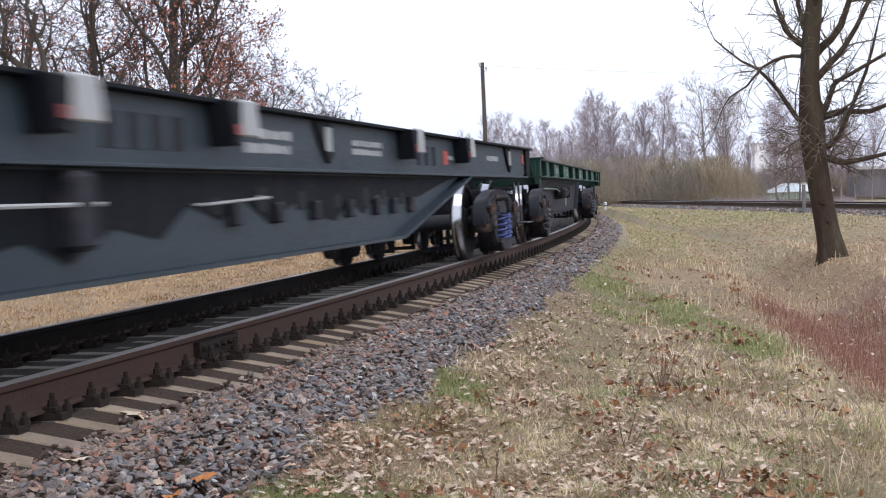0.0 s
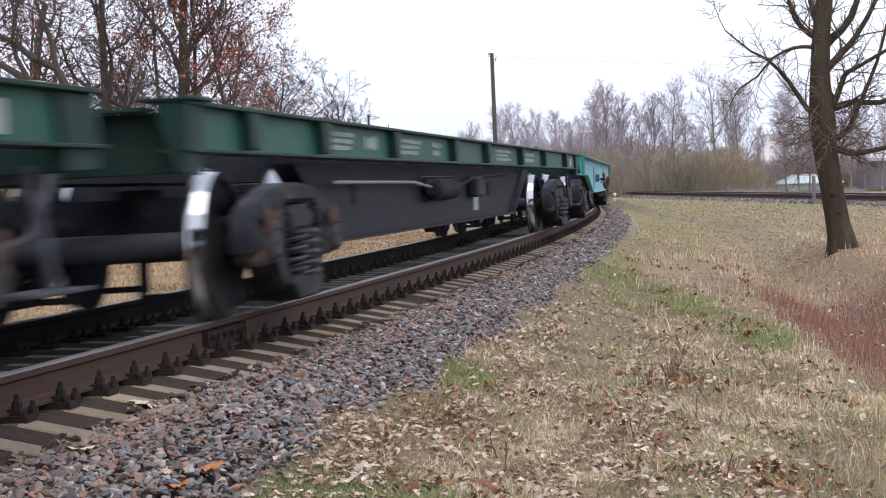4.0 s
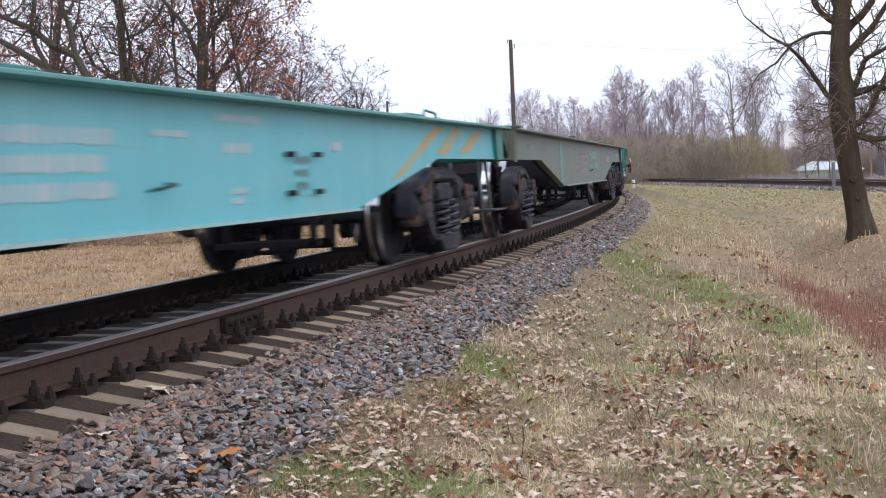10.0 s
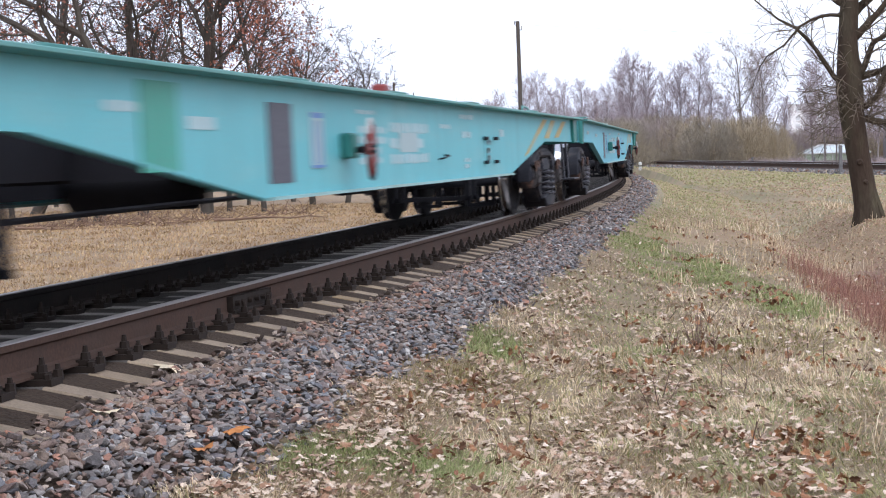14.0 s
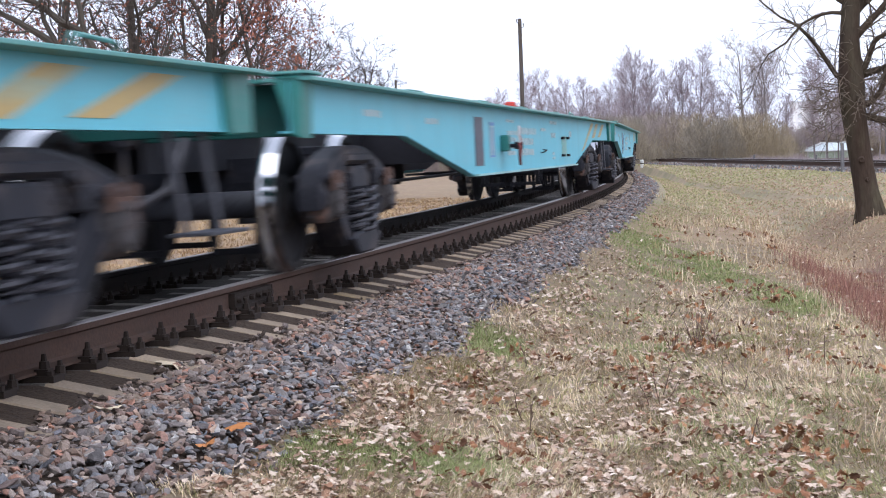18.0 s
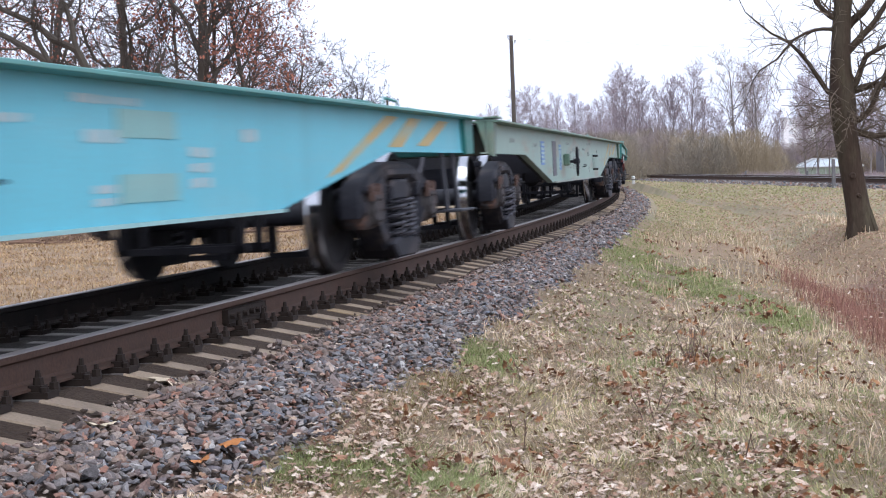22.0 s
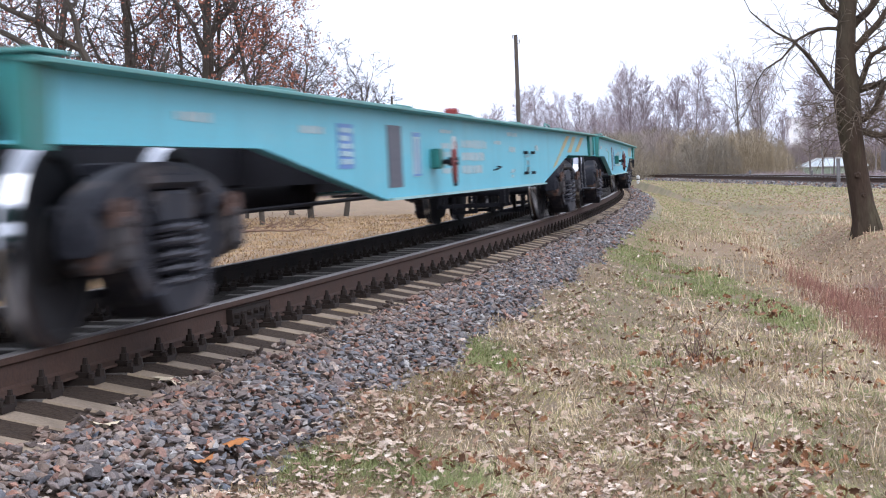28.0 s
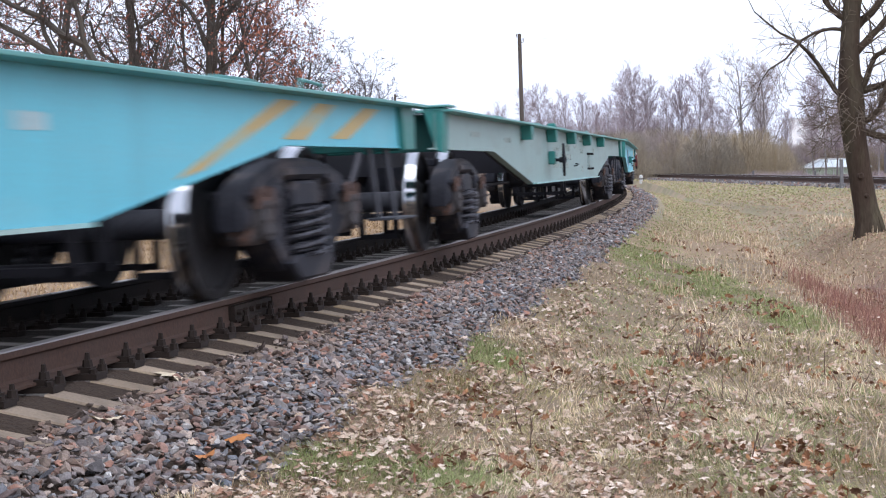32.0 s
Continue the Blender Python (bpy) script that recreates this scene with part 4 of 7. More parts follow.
    # lettering too worn to read
    for k, (x0, x1, z0, z1, rows) in enumerate(((8.95, 9.85, 0.72, 1.03, 4), (10.0, 11.55, 0.70, 1.08, 3), (12.1, 12.6, 1.02, 1.08, 1), (13.2, 13.7, 0.93, 1.03, 1), (13.1, 13.9, 1.12, 1.19, 1), (4.0, 4.6, 1.02, 1.10, 1),
                                                (1.6, 2.2, 1.05, 1.13, 1), (14.6, 14.95, 0.70, 0.95, 3), (15.5, 15.8, 0.95, 1.07, 1), (13.3, 13.6, 0.64, 0.76, 2), (8.9, 9.5, 1.10, 1.15, 1))):
        letter_rows(w, x0, x1, z0, z1, WEB_Y - 0.015, rows, seed + k, letter)
    for k, (x0, x1, z0, z1, m) in enumerate(plates):
        part("data_plate", Geo().box(x0, x1, WEB_Y - 0.0165, WEB_Y - 0.0115, z0, z1).mesh("data_plate", m), w, label="small worn data plate")
    if placard:
        part("placard", Geo().box(5.0, 5.45, WEB_Y - 0.016, WEB_Y - 0.011, 0.80, 1.12).mesh("placard", P_BLUE), w, label="blue placard with pale lines")
        letter_rows(w, 5.04, 5.42, 0.82, 1.10, WEB_Y - 0.021, 5, seed + 8, P_WHITE, "placard_line", "pale line of a placard")
    g = Geo().tube([(12.0, WEB_Y - 0.01, 0.75), (12.0, WEB_Y - 0.06, 0.76), (12.25, WEB_Y - 0.06, 0.78), (12.25, WEB_Y - 0.01, 0.79)], 0.009, 6)
    part("grab_handle", g.mesh("grab_handle", M_UNDER), w)
    if wheel:
        part("hatch", Geo().box(14.48, 15.08, WEB_Y - 0.015, WEB_Y - 0.011, 0.68, 0.98).mesh("hatch", hatch or body), w)
        for x in (14.46, 15.1):
            for z in (0.70, 0.95):
                part("hinge", Geo().box(x - 0.05, x + 0.05, WEB_Y - 0.06, WEB_Y - 0.011, z - 0.018, z + 0.018, 0.006).mesh("hinge", M_UNDER), w)
    for pt in patches or ():
        part("paint_patch", Geo().box(pt[0], pt[1], WEB_Y - 0.0165, WEB_Y - 0.0115, pt[2], pt[3]).mesh("paint_patch", pt[4]), w, label="patch of touched-up paint")
    if brackets:
        for x in (5.6, 8.4, 11.1, 13.8, 16.6):
            o = [(x - 0.16, 1.25), (x + 0.16, 1.25), (x + 0.1, 1.08), (x - 0.1, 1.08)]
            part("stake_pocket", Geo().prism(o, WEB_Y - 0.14, WEB_Y - 0.01, 0.01).mesh("stake_pocket", edge), w)
    if stripes:
        stripe_marks(w)
    ends(w, edge)
    under_gear(w)
    add_bogie(w, 1.78, 1.05, number)
    add_bogie(w, 19.92, -1.05, number)
    return w


def girder_wagon(number, body, edge, lower, label, seed, fancy=False, stripes=False):
    """A flat wagon with a shallow outer frame above one deep, dark, fish-bellied centre girder."""
    w = tagged(new("flat_wagon", None), label, "railway wagon", group="wagons of the train")
    for sy in (-1, 1):
        part("side_sill", Geo().box(-0.4, LW, sy * 1.235 - 0.01, sy * 1.235 + 0.01, 1.04, 1.27).mesh("side_sill", body), w)
        lo, hi = sorted((sy * 1.14, sy * 1.32))
        part("top_flange", Geo().box(-0.4, LW, lo, hi, 1.27, 1.294, 0.004).mesh("top_flange", edge), w)
        part("bottom_flange", Geo().box(-0.4, LW, lo, hi, 1.02, 1.04, 0.004).mesh("bottom_flange", edge), w)
        line = [(2.9, 1.02), (4.3, 0.41), (15.2, 0.41), (17.0, 1.02)]
        part("centre_girder", Geo().prism(line, sy * 0.92 - 0.012, sy * 0.92 + 0.012).mesh("centre_girder", lower), w)
        lo, hi = sorted((sy * 0.84, sy * 1.02))
        part("girder_flange", strip(Geo(), line, 0.2, 0.022, lo, hi).mesh("girder_flange", lower), w)
        xs = [] if fancy else [0.9, 2.75, 5.35, 8.5, 10.9, 14.15, 16.95, 20.2]
        for x in xs:
            g = Geo().prism([(x - 0.13, 1.268), (x + 0.13, 1.268), (x + 0.09, 1.05), (x - 0.09, 1.05)], sy * 1.28 - 0.04, sy * 1.28 + 0.04, 0.01)
            part("stake_pocket", g.mesh("stake_pocket", edge), w)
    part("centre_sill", Geo().box(-0.25, LW - 0.05, -0.3, 0.3, 0.90, 1.22).mesh("centre_sill", M_UNDER), w)
    for x in (2.17, 5.0, 8.0, 11.1, 14.2, 17.2, 20.1):
        part("cross_beam", Geo().prism([(x - 0.01, 1.05), (x + 0.01, 1.05), (x + 0.01, 1.22), (x - 0.01, 1.22)], -1.22, 1.22).mesh("cross_beam", M_UNDER), w)
    part("air_tank", TANK, w, pose(9.1, -1.05, 0.78, 0, 0, 90) @ Matrix.Diagonal((0.65, 1.3, 0.65, 1)))
    for x in (8.5, 9.1, 9.7):
        part("tank_strap", Geo().tube([(x, -0.94, 0.90), (x, -1.06, 0.895), (x, -1.16, 0.80), (x, -1.09, 0.68), (x, -0.94, 0.66)], 0.014, 6).mesh("tank_strap", M_SPRING), w)
    part("air_pipe", Geo().tube([(4.1, -1.04, 0.86), (7.4, -1.05, 0.85), (8.35, -1.05, 0.80)], 0.014, 6).mesh("air_pipe", P_GREYISH), w)
    part("brake_pipe", Geo().tube([(10.0, -1.05, 0.78), (11.5, -1.0, 0.88), (14.6, -0.98, 0.94)], 0.02, 6).mesh("brake_pipe", M_UNDER), w)
    part("valve_body", Geo().box(11.5, 11.95, -1.08, -0.935, 0.66, 0.90, 0.03).mesh("valve_body", M_BOGIE), w)
    # a hole drawn as a near-black plate: its inner shade is in the colour
    part("access_hole", Geo().box(13.2, 13.5, -0.945, -0.936, 0.66, 0.84).mesh("access_hole", M_UNDER), w)
    part("notice", Geo().box(11.9, 12.3, -0.942, -0.936, 0.50, 0.70).mesh("notice", P_GREYISH), w, label="pale worn notice plate")
    part("access_hole", Geo().box(5.15, 5.45, -0.945, -0.936, 0.68, 0.86).mesh("access_hole", M_UNDER), w)
    if fancy:
        for x in (6.6, 8.6, 10.6, 12.6, 14.6):
            part("girder_rib", Geo().prism([(x - 0.02, 1.0), (x + 0.35, 1.0), (x + 0.02, 0.46), (x - 0.02, 0.46)], -1.1, -0.935).mesh("girder_rib", lower), w)
        part("valve_box", Geo().box(8.8, 9.5, -1.2, -0.96, 0.66, 0.96, 0.03).mesh("valve_box", M_UNDER), w)
        part("hand_wheel", HANDWHEEL, w, pose(6.2, -1.26, 0.80, 0, 0, 8), "red hand-brake wheel")
        part("brake_shaft", Geo().tube([(6.2, -0.94, 0.8), (6.2, -1.24, 0.8)], 0.02, 6).mesh("brake_shaft", M_UNDER), w)
        part("panel", Geo().box(5.75, 6.4, -1.252, -1.247, 1.07, 1.24).mesh("panel", P_PANEL), w, label="dark grey rectangular panel")
    for k, (x, ln, rows) in enumerate(((3.1, 0.8, 3), (4.3, 0.5, 1), (5.8, 1.0, 3), (7.4, 0.5, 2), (11.9, 1.4, 3), (14.7, 1.2, 2))):
        letter_rows(w, x, x + ln, 1.08, 1.23, -1.252, rows, seed + k, P_GREYISH if not fancy else P_FAINT)
    for x in (20.4, 21.3):
        part("data_plate", Geo().box(x, x + 0.3, -1.252, -1.247, 1.07, 1.22).mesh("data_plate", P_GREY), w, label="pale worn data plate")
    if stripes:
        for x in (17.2, 18.6, 20.0):
            o = [(x, 1.045), (x + 0.4, 1.045), (x + 1.5, 1.265), (x + 1.1, 1.265)]
            part("painted_stripe", Geo().prism(o, -1.254, -1.248).mesh("painted_stripe", P_ORANGE), w, label="faded orange diagonal stripe")
    ends(w, edge)
    add_bogie(w, 2.52, 1.05, number)
    add_bogie(w, 20.6, -1.05, number)
    return w


def slate_wagon(number, label, seed):
    """A dark deep-sided wagon: upper frame with slots and folding locks, lower fish-belly girder."""
    w = tagged(new("flat_wagon", None), label, "railway wagon", group="wagons of the train")
    lower = [(2.6, 1.0), (4.4, 0.46), (13.1, 0.46), (16.9, 1.0)]
    for sy in (-1, 1):
        o = [(-0.4, 1.02), (LW - 0.6, 1.02), (LW, 1.14), (LW, 1.385), (-0.4, 1.385)]
        part("side_sill", Geo().prism(o, sy * 1.235 - 0.012, sy * 1.235 + 0.012).mesh("side_sill", P_SLATE), w)
        lo, hi = sorted((sy * 1.1, sy * 1.33))
        part("top_flange", Geo().box(-0.4, LW, lo, hi, 1.385, 1.412, 0.004).mesh("top_flange", P_SLATE_EDGE), w)
        part("bottom_flange", Geo().box(-0.4, LW - 0.6, lo, hi, 0.998, 1.02, 0.004).mesh("bottom_flange", P_SLATE), w)
        part("belly_girder", Geo().prism(lower, sy * 1.2 - 0.012, sy * 1.2 + 0.012).mesh("belly_girder", P_SLATE), w)
        lo, hi = sorted((sy * 1.12, sy * 1.34))
        part("girder_flange", strip(Geo(), lower, 0.2, 0.025, lo, hi).mesh("girder_flange", P_SLATE), w)
    # a dark stain with a ragged lower edge spreads down from the upper part of the belly
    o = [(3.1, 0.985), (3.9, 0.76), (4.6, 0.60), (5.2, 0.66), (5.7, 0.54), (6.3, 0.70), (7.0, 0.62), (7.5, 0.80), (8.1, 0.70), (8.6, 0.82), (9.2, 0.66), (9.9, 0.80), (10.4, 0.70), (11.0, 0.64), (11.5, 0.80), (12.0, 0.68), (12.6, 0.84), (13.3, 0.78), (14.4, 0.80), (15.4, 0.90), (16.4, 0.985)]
    part("soot_stain", Geo().prism(o, -1.22, -1.2135).mesh("soot_stain", P_SLATE_EDGE), w, label="ragged dark stain")
    # slots are dark plates on the surface, coloured for the shade inside
    for i, x in enumerate((7.9, 8.9, 9.9, 11.0, 12.0, 12.7, 13.5)):
        part("slot", Geo().box(x, x + 0.2, -1.225, -1.2125, 0.74, 0.74 + (0.1, 0.16, 0.13)[i % 3]).mesh("slot", M_UNDER), w)
        part("bracket", Geo().box(x + 0.35, x + 0.5, -1.27, -1.2125, 0.66, 0.80, 0.012).mesh("bracket", M_BOGIE), w)
    for x in (6.15, 6.5, 6.85, 7.2, 14.3, 14.7, 15.1):
        part("slot", Geo().box(x, x + 0.17, -1.2535, -1.2475, 1.1, 1.29).mesh("slot", M_UNDER), w)
    for x in (5.3, 7.95, 13.5, 16.5):
        o = [(x - 0.16, 1.40), (x + 0.12, 1.40), (x + 0.06, 1.14), (x - 0.08, 1.14)]
        part("lock_bracket", Geo().prism(o, -1.40, -1.2475, 0.012).mesh("lock_bracket", P_SLATE_EDGE), w)
        o = [(x + 0.14, 1.42), (x + 0.5, 1.42), (x + 0.56, 1.2), (x + 0.2, 1.2)]
        part("lock_flap", Geo().prism(o, -1.38, -1.345, 0.01).mesh("lock_flap", P_GREY), w, label="light grey folding lock flap")
        part("lock_tag", Geo().box(x - 0.06, x + 0.04, -1.415, -1.402, 1.2, 1.26).mesh("lock_tag", P_RED_DARK), w, label="small red lock marking")
    for k, (x0, x1, z0, z1, rows) in enumerate(((8.56, 9.7, 1.10, 1.29, 2), (11.6, 12.7, 1.14, 1.28, 2), (16.0, 16.3, 1.16, 1.22, 1), (18.7, 19.6, 1.18, 1.27, 1))):
        letter_rows(w, x0, x1, z0, z1, -1.2525, rows, seed + k, P_GREY)
    for x in (10.3, 20.1):
        part("lock_plate", Geo().prism([(x, 1.385), (x + 0.5, 1.385), (x + 0.55, 1.12), (x + 0.4, 1.07), (x + 0.2, 1.2)], -1.275, -1.2475, 0.006).mesh("lock_plate", P_SLATE_EDGE), w)
        part("lock_mark", Geo().box(x + 0.3, x + 0.48, -1.281, -1.276, 1.16, 1.34).mesh("lock_mark", P_GREY), w)
    part("end_plate", Geo().box(21.85, 22.05, -1.2535, -1.2475, 1.2, 1.33).mesh("end_plate", P_RED), w, label="small red and white end plate")
    part("red_plate", Geo().box(15.72, 15.97, -1.2535, -1.2475, 1.12, 1.26).mesh("red_plate", P_RED), w, label="small red data plate")
    part("hand_rail", Geo().tube([(7.6, -1.21, 0.80), (7.6, -1.30, 0.80), (8.9, -1.30, 0.83), (8.9, -1.21, 0.84)], 0.010, 6).mesh("hand_rail", P_GREY), w)
    part("hand_rail", Geo().tube([(4.6, -1.25, 0.86), (4.6, -1.32, 0.82), (5.9, -1.32, 0.82)], 0.012, 6).mesh("hand_rail", P_GREY), w)
    part("drain", Geo().box(5.55, 5.8, -1.34, -1.2, 0.60, 0.98, 0.03).mesh("drain", M_BOGIE), w)
    part("container_lock", Geo().box(10.9, 11.15, 0.9, 1.05, 1.412, 1.52, 0.02).mesh("container_lock", P_RED), w, label="red-painted container lock")
    part("centre_sill", Geo().box(-0.25, LW - 0.05, -0.3, 0.3, 0.80, 1.33).mesh("centre_sill", M_UNDER), w)
    ends(w, P_SLATE_EDGE, 1.04, 0.14)
    add_bogie(w, 2.35, 1.05, number)
    add_bogie(w, 20.55, -1.05, number)
    return w


DARKWHEEL = HANDWHEEL.copy()
DARKWHEEL.materials[0] = DARKWHEEL.materials[1] = M_UNDER
TRAIN = {}
TRAIN[-1] = slate_wagon(-1, "dark slate-grey container flat wagon with deep sides", 11)
TRAIN[0] = girder_wagon(0, P_GREEN, P_GREEN_EDGE, P_BLACK, "dark green flat wagon above a sooty centre girder", 21)
TRAIN[1] = girder_wagon(1, P_GREEN, P_GREEN_EDGE, P_BLACK, "dark green flat wagon above a sooty centre girder", 31)
TURQ = "turquoise fish-bellied container flat wagon with orange stripes"
TRAIN[2] = fishbelly(2, P_TURQ, P_TEAL, TURQ, 41, red=P_SILL_DULL)
TRAIN[3] = fishbelly(3, P_TURQ, P_TEAL, TURQ, 51)
PINK = paint("faded_pinkish_marking", (0.24, 0.215, 0.19), (0.17, 0.17, 0.145), 0.6)
MINT_DULL = paint("dull_mint_patch", (0.10, 0.26, 0.22), (0.11, 0.20, 0.165), 0.5)
TRAIN[4] = fishbelly(4, P_OLIVE, P_OLIVE_EDGE, "dull olive-grey container flat wagon with turquoise paint patches", 61, stripes=False, panel=False, letter=PINK, wheel=False, red=False, plates=[(16.9, 18.1, 0.93, 1.05, PINK), (18.35, 18.5, 0.97, 1.10, MINT_DULL), (20.7, 20.9, 1.05, 1.13, P_GREY), (21.3, 21.45, 1.06, 1.13, P_GREY), (21.8, 21.95, 1.03, 1.16, PINK)],
                     patches=[(6.0, 6.45, 0.60, 1.2, MINT_DULL), (12.4, 14.0, 0.97, 1.12, MINT_DULL), (12.0, 12.7, 0.74, 0.86, MINT_DULL), (13.3, 14.4, 0.80, 0.9, MINT_DULL)])
TRAIN[5] = fishbelly(5, P_TURQ, P_TEAL, TURQ, 71, letter=P_WHITE, red=P_RED_DARK, patches=[(4.45, 5.0, 0.74, 1.20, P_TEAL_PATCH), (5.15, 5.6, 0.96, 1.03, P_WHITE), (10.35, 11.05, 0.82, 0.98, P_FAINT)])
TRAIN[6] = fishbelly(6, P_TURQ2, P_TEAL, "bright blue-turquoise container flat wagon with orange stripes", 81, red=P_SILL_DULL, patches=[(14.5, 14.95, 0.93, 1.10, P_BLUE_PALE), (14.45, 15.0, 0.70, 0.80, P_BLUE_PALE), (12.6, 12.85, 0.68, 0.80, P_WHITE)])
TRAIN[7] = fishbelly(7, P_TURQ2, P_TEAL, "bright blue-turquoise container flat wagon with a pale hatch", 91, hatch=P_MINT)
TRAIN[8] = fishbelly(8, P_TURQ2, P_TEAL, "bright blue-turquoise container flat wagon with mint paint patches", 101, wheel=False, red=P_SILL,
                     patches=[(13.6, 14.4, 0.66, 0.80, P_PATCH), (13.6, 14.4, 0.98, 1.12, P_PATCH), (4.8, 5.2, 0.85, 1.05, P_PATCH)])
TRAIN[9] = fishbelly(9, P_PALE, P_PALE_EDGE, "faded pale green container flat wagon with rust stains", 111, wheel_mesh=DARKWHEEL, letter=P_GREYISH, placard=True, red=P_GREY)
TRAIN[10] = girder_wagon(10, P_MINT, P_TEAL, P_BLACK, "worn mint flat wagon above a ribbed black centre girder", 121, fancy=True, stripes=True)
TRAIN[11] = fishbelly(11, P_TURQ2, P_TEAL, TURQ, 131, placard=True, red=P_RED_DARK)
TRAIN[12] = fishbelly(12, P_TURQ2, P_TEAL, "bright blue-turquoise container flat wagon with orange stripes", 141,
                      patches=[(5.0, 5.3, 0.76, 1.05, P_MINT)])
P_ICE = paint("bleached_mint_paint", (0.235, 0.335, 0.32), (0.19, 0.25, 0.23), 0.6)
TRAIN[13] = fishbelly(13, P_ICE, P_TEAL, "bleached pale mint container flat wagon with stake pockets", 151, wheel_mesh=DARKWHEEL, red=False, brackets=True, panel=False, stripes=False, letter=P_GREYISH)
TRAIN[14] = fishbelly(14, P_TURQ2, P_TEAL, TURQ, 161)

# where the front of each wagon stands at the start, and how far the train has gone at t
FRONT = {-1: -4.75, 0: 19.3, 1: 43.33, 2: 67.82, 3: 91.66, 4: 115.33, 5: 139.34, 6: 162.97, 7: 186.75, 8: 210.48, 9: 234.48, 10: 257.91,
         11: 282.88, 12: 306.92, 13: 330.87, 14: 354.87}


def gone(t):
    return 10.2471 * t - 0.005384 * t * t


def wagon_pose(front):
    p, q = rail_frame(front + 2.175, -GAUGE / 2), rail_frame(front + 20.095, -GAUGE / 2)
    x = (q.translation - p.translation).normalized()
    z = (p.to_3x3() @ Vector((0, 0, 1)) + q.to_3x3() @ Vector((0, 0, 1))).normalized()
    y = z.cross(x).normalized()
    m = Matrix((x, y, x.cross(y))).transposed().to_4x4()
    m.translation = p.translation - x * 2.175
    return m


def motions():
    for k, w in TRAIN.items():
        walk(w, [(i * 0.5, wagon_pose(FRONT[k] - gone(i * 0.5))) for i in range(65)])
    for ws, k, ax in ROLLING:
        rows, base = [], ws.matrix_basis.copy()
        for i in range(0, 961, 2):
            t = i / 30
            at = FRONT[k] - gone(t)
            if -30 < at < 95 or i in (0, 960):
                rows.append((t, base @ Matrix.Rotation(-gone(t) / R_WHEEL, 4, "Y")))
        # before and after, the turn between two rows stays small
        if len(rows) > 2:
            if rows[1][0] - rows[0][0] > 0.1:
                rows[0] = (0.0, rows[1][1])
            if rows[-1][0] - rows[-2][0] > 0.1:
                rows[-1] = (32.0, rows[-2][1])
        walk(ws, rows)


lay_track()


# ---- ballast ----


def stone_shapes(count, seed):
    """A few angular stone shapes: jittered, flattened icosahedra."""
    bm = bmesh.new()
    bmesh.ops.create_icosphere(bm, subdivisions=1, radius=1)
    bm.verts.ensure_lookup_table()
    base = np.array([v.co[:] for v in bm.verts])
    tri = np.array([[v.index for v in f.verts] for f in bm.faces])
    bm.free()
    r = np.random.RandomState(seed)
    out = []
    for _ in range(count):
        v = base * (1 + r.uniform(-0.38, 0.25, (len(base), 1))) * np.array((r.uniform(0.95, 1.5), r.uniform(0.7, 1.1), r.uniform(0.32, 0.6)))
        for _ in range(5):
            nrm = r.normal(size=3)
            nrm /= np.linalg.norm(nrm)
            h = v @ nrm
            v = v - np.outer(np.maximum(0, h - r.uniform(0.34, 0.6)), nrm)
        out.append(v)
    return out, tri


def turns(r, n):
    """Random rotation matrices."""
    q = r.normal(size=(n, 4))
    q /= np.linalg.norm(q, axis=1, keepdims=True)
    w, x, y, z = q.T
    return np.stack([1 - 2 * (y * y + z * z), 2 * (x * y - z * w), 2 * (x * z + y * w), 2 * (x * y + z * w), 1 - 2 * (x * x + z * z), 2 * (y * z - x * w),
                     2 * (x * z - y * w), 2 * (y * z + x * w), 1 - 2 * (x * x + y * y)], -1).reshape(n, 3, 3)


def lying(r, n, tilt):
    """Random turns about the upright, with a little tilt."""
    az, tx, ty = r.uniform(0, 2 * np.pi, n), r.normal(0, tilt, n), r.normal(0, tilt, n)
    o, e = np.zeros(n), np.ones(n)
    rz = np.stack([np.cos(az), -np.sin(az), o, np.sin(az), np.cos(az), o, o, o, e], -1).reshape(n, 3, 3)
    rx = np.stack([e, o, o, o, np.cos(tx), -np.sin(tx), o, np.sin(tx), np.cos(tx)], -1).reshape(n, 3, 3)
    ry = np.stack([np.cos(ty), o, np.sin(ty), o, e, o, -np.sin(ty), o, np.cos(ty)], -1).reshape(n, 3, 3)
    return rz @ ry @ rx


def scatter(shapes, tri, places, sizes, rots, seed):
    r = np.random.RandomState(seed)
    kind = r.randint(0, len(shapes), len(places))
    vs = np.stack(shapes)[kind] * sizes[:, None, None]
    vs = np.einsum("nij,nkj->nki", rots, vs) + places[:, None, :]
    k = vs.shape[1]
    fs = tri[None] + (np.arange(len(places)) * k)[:, None, None]
    return vs.reshape(-1, 3), fs.reshape(-1, 3)


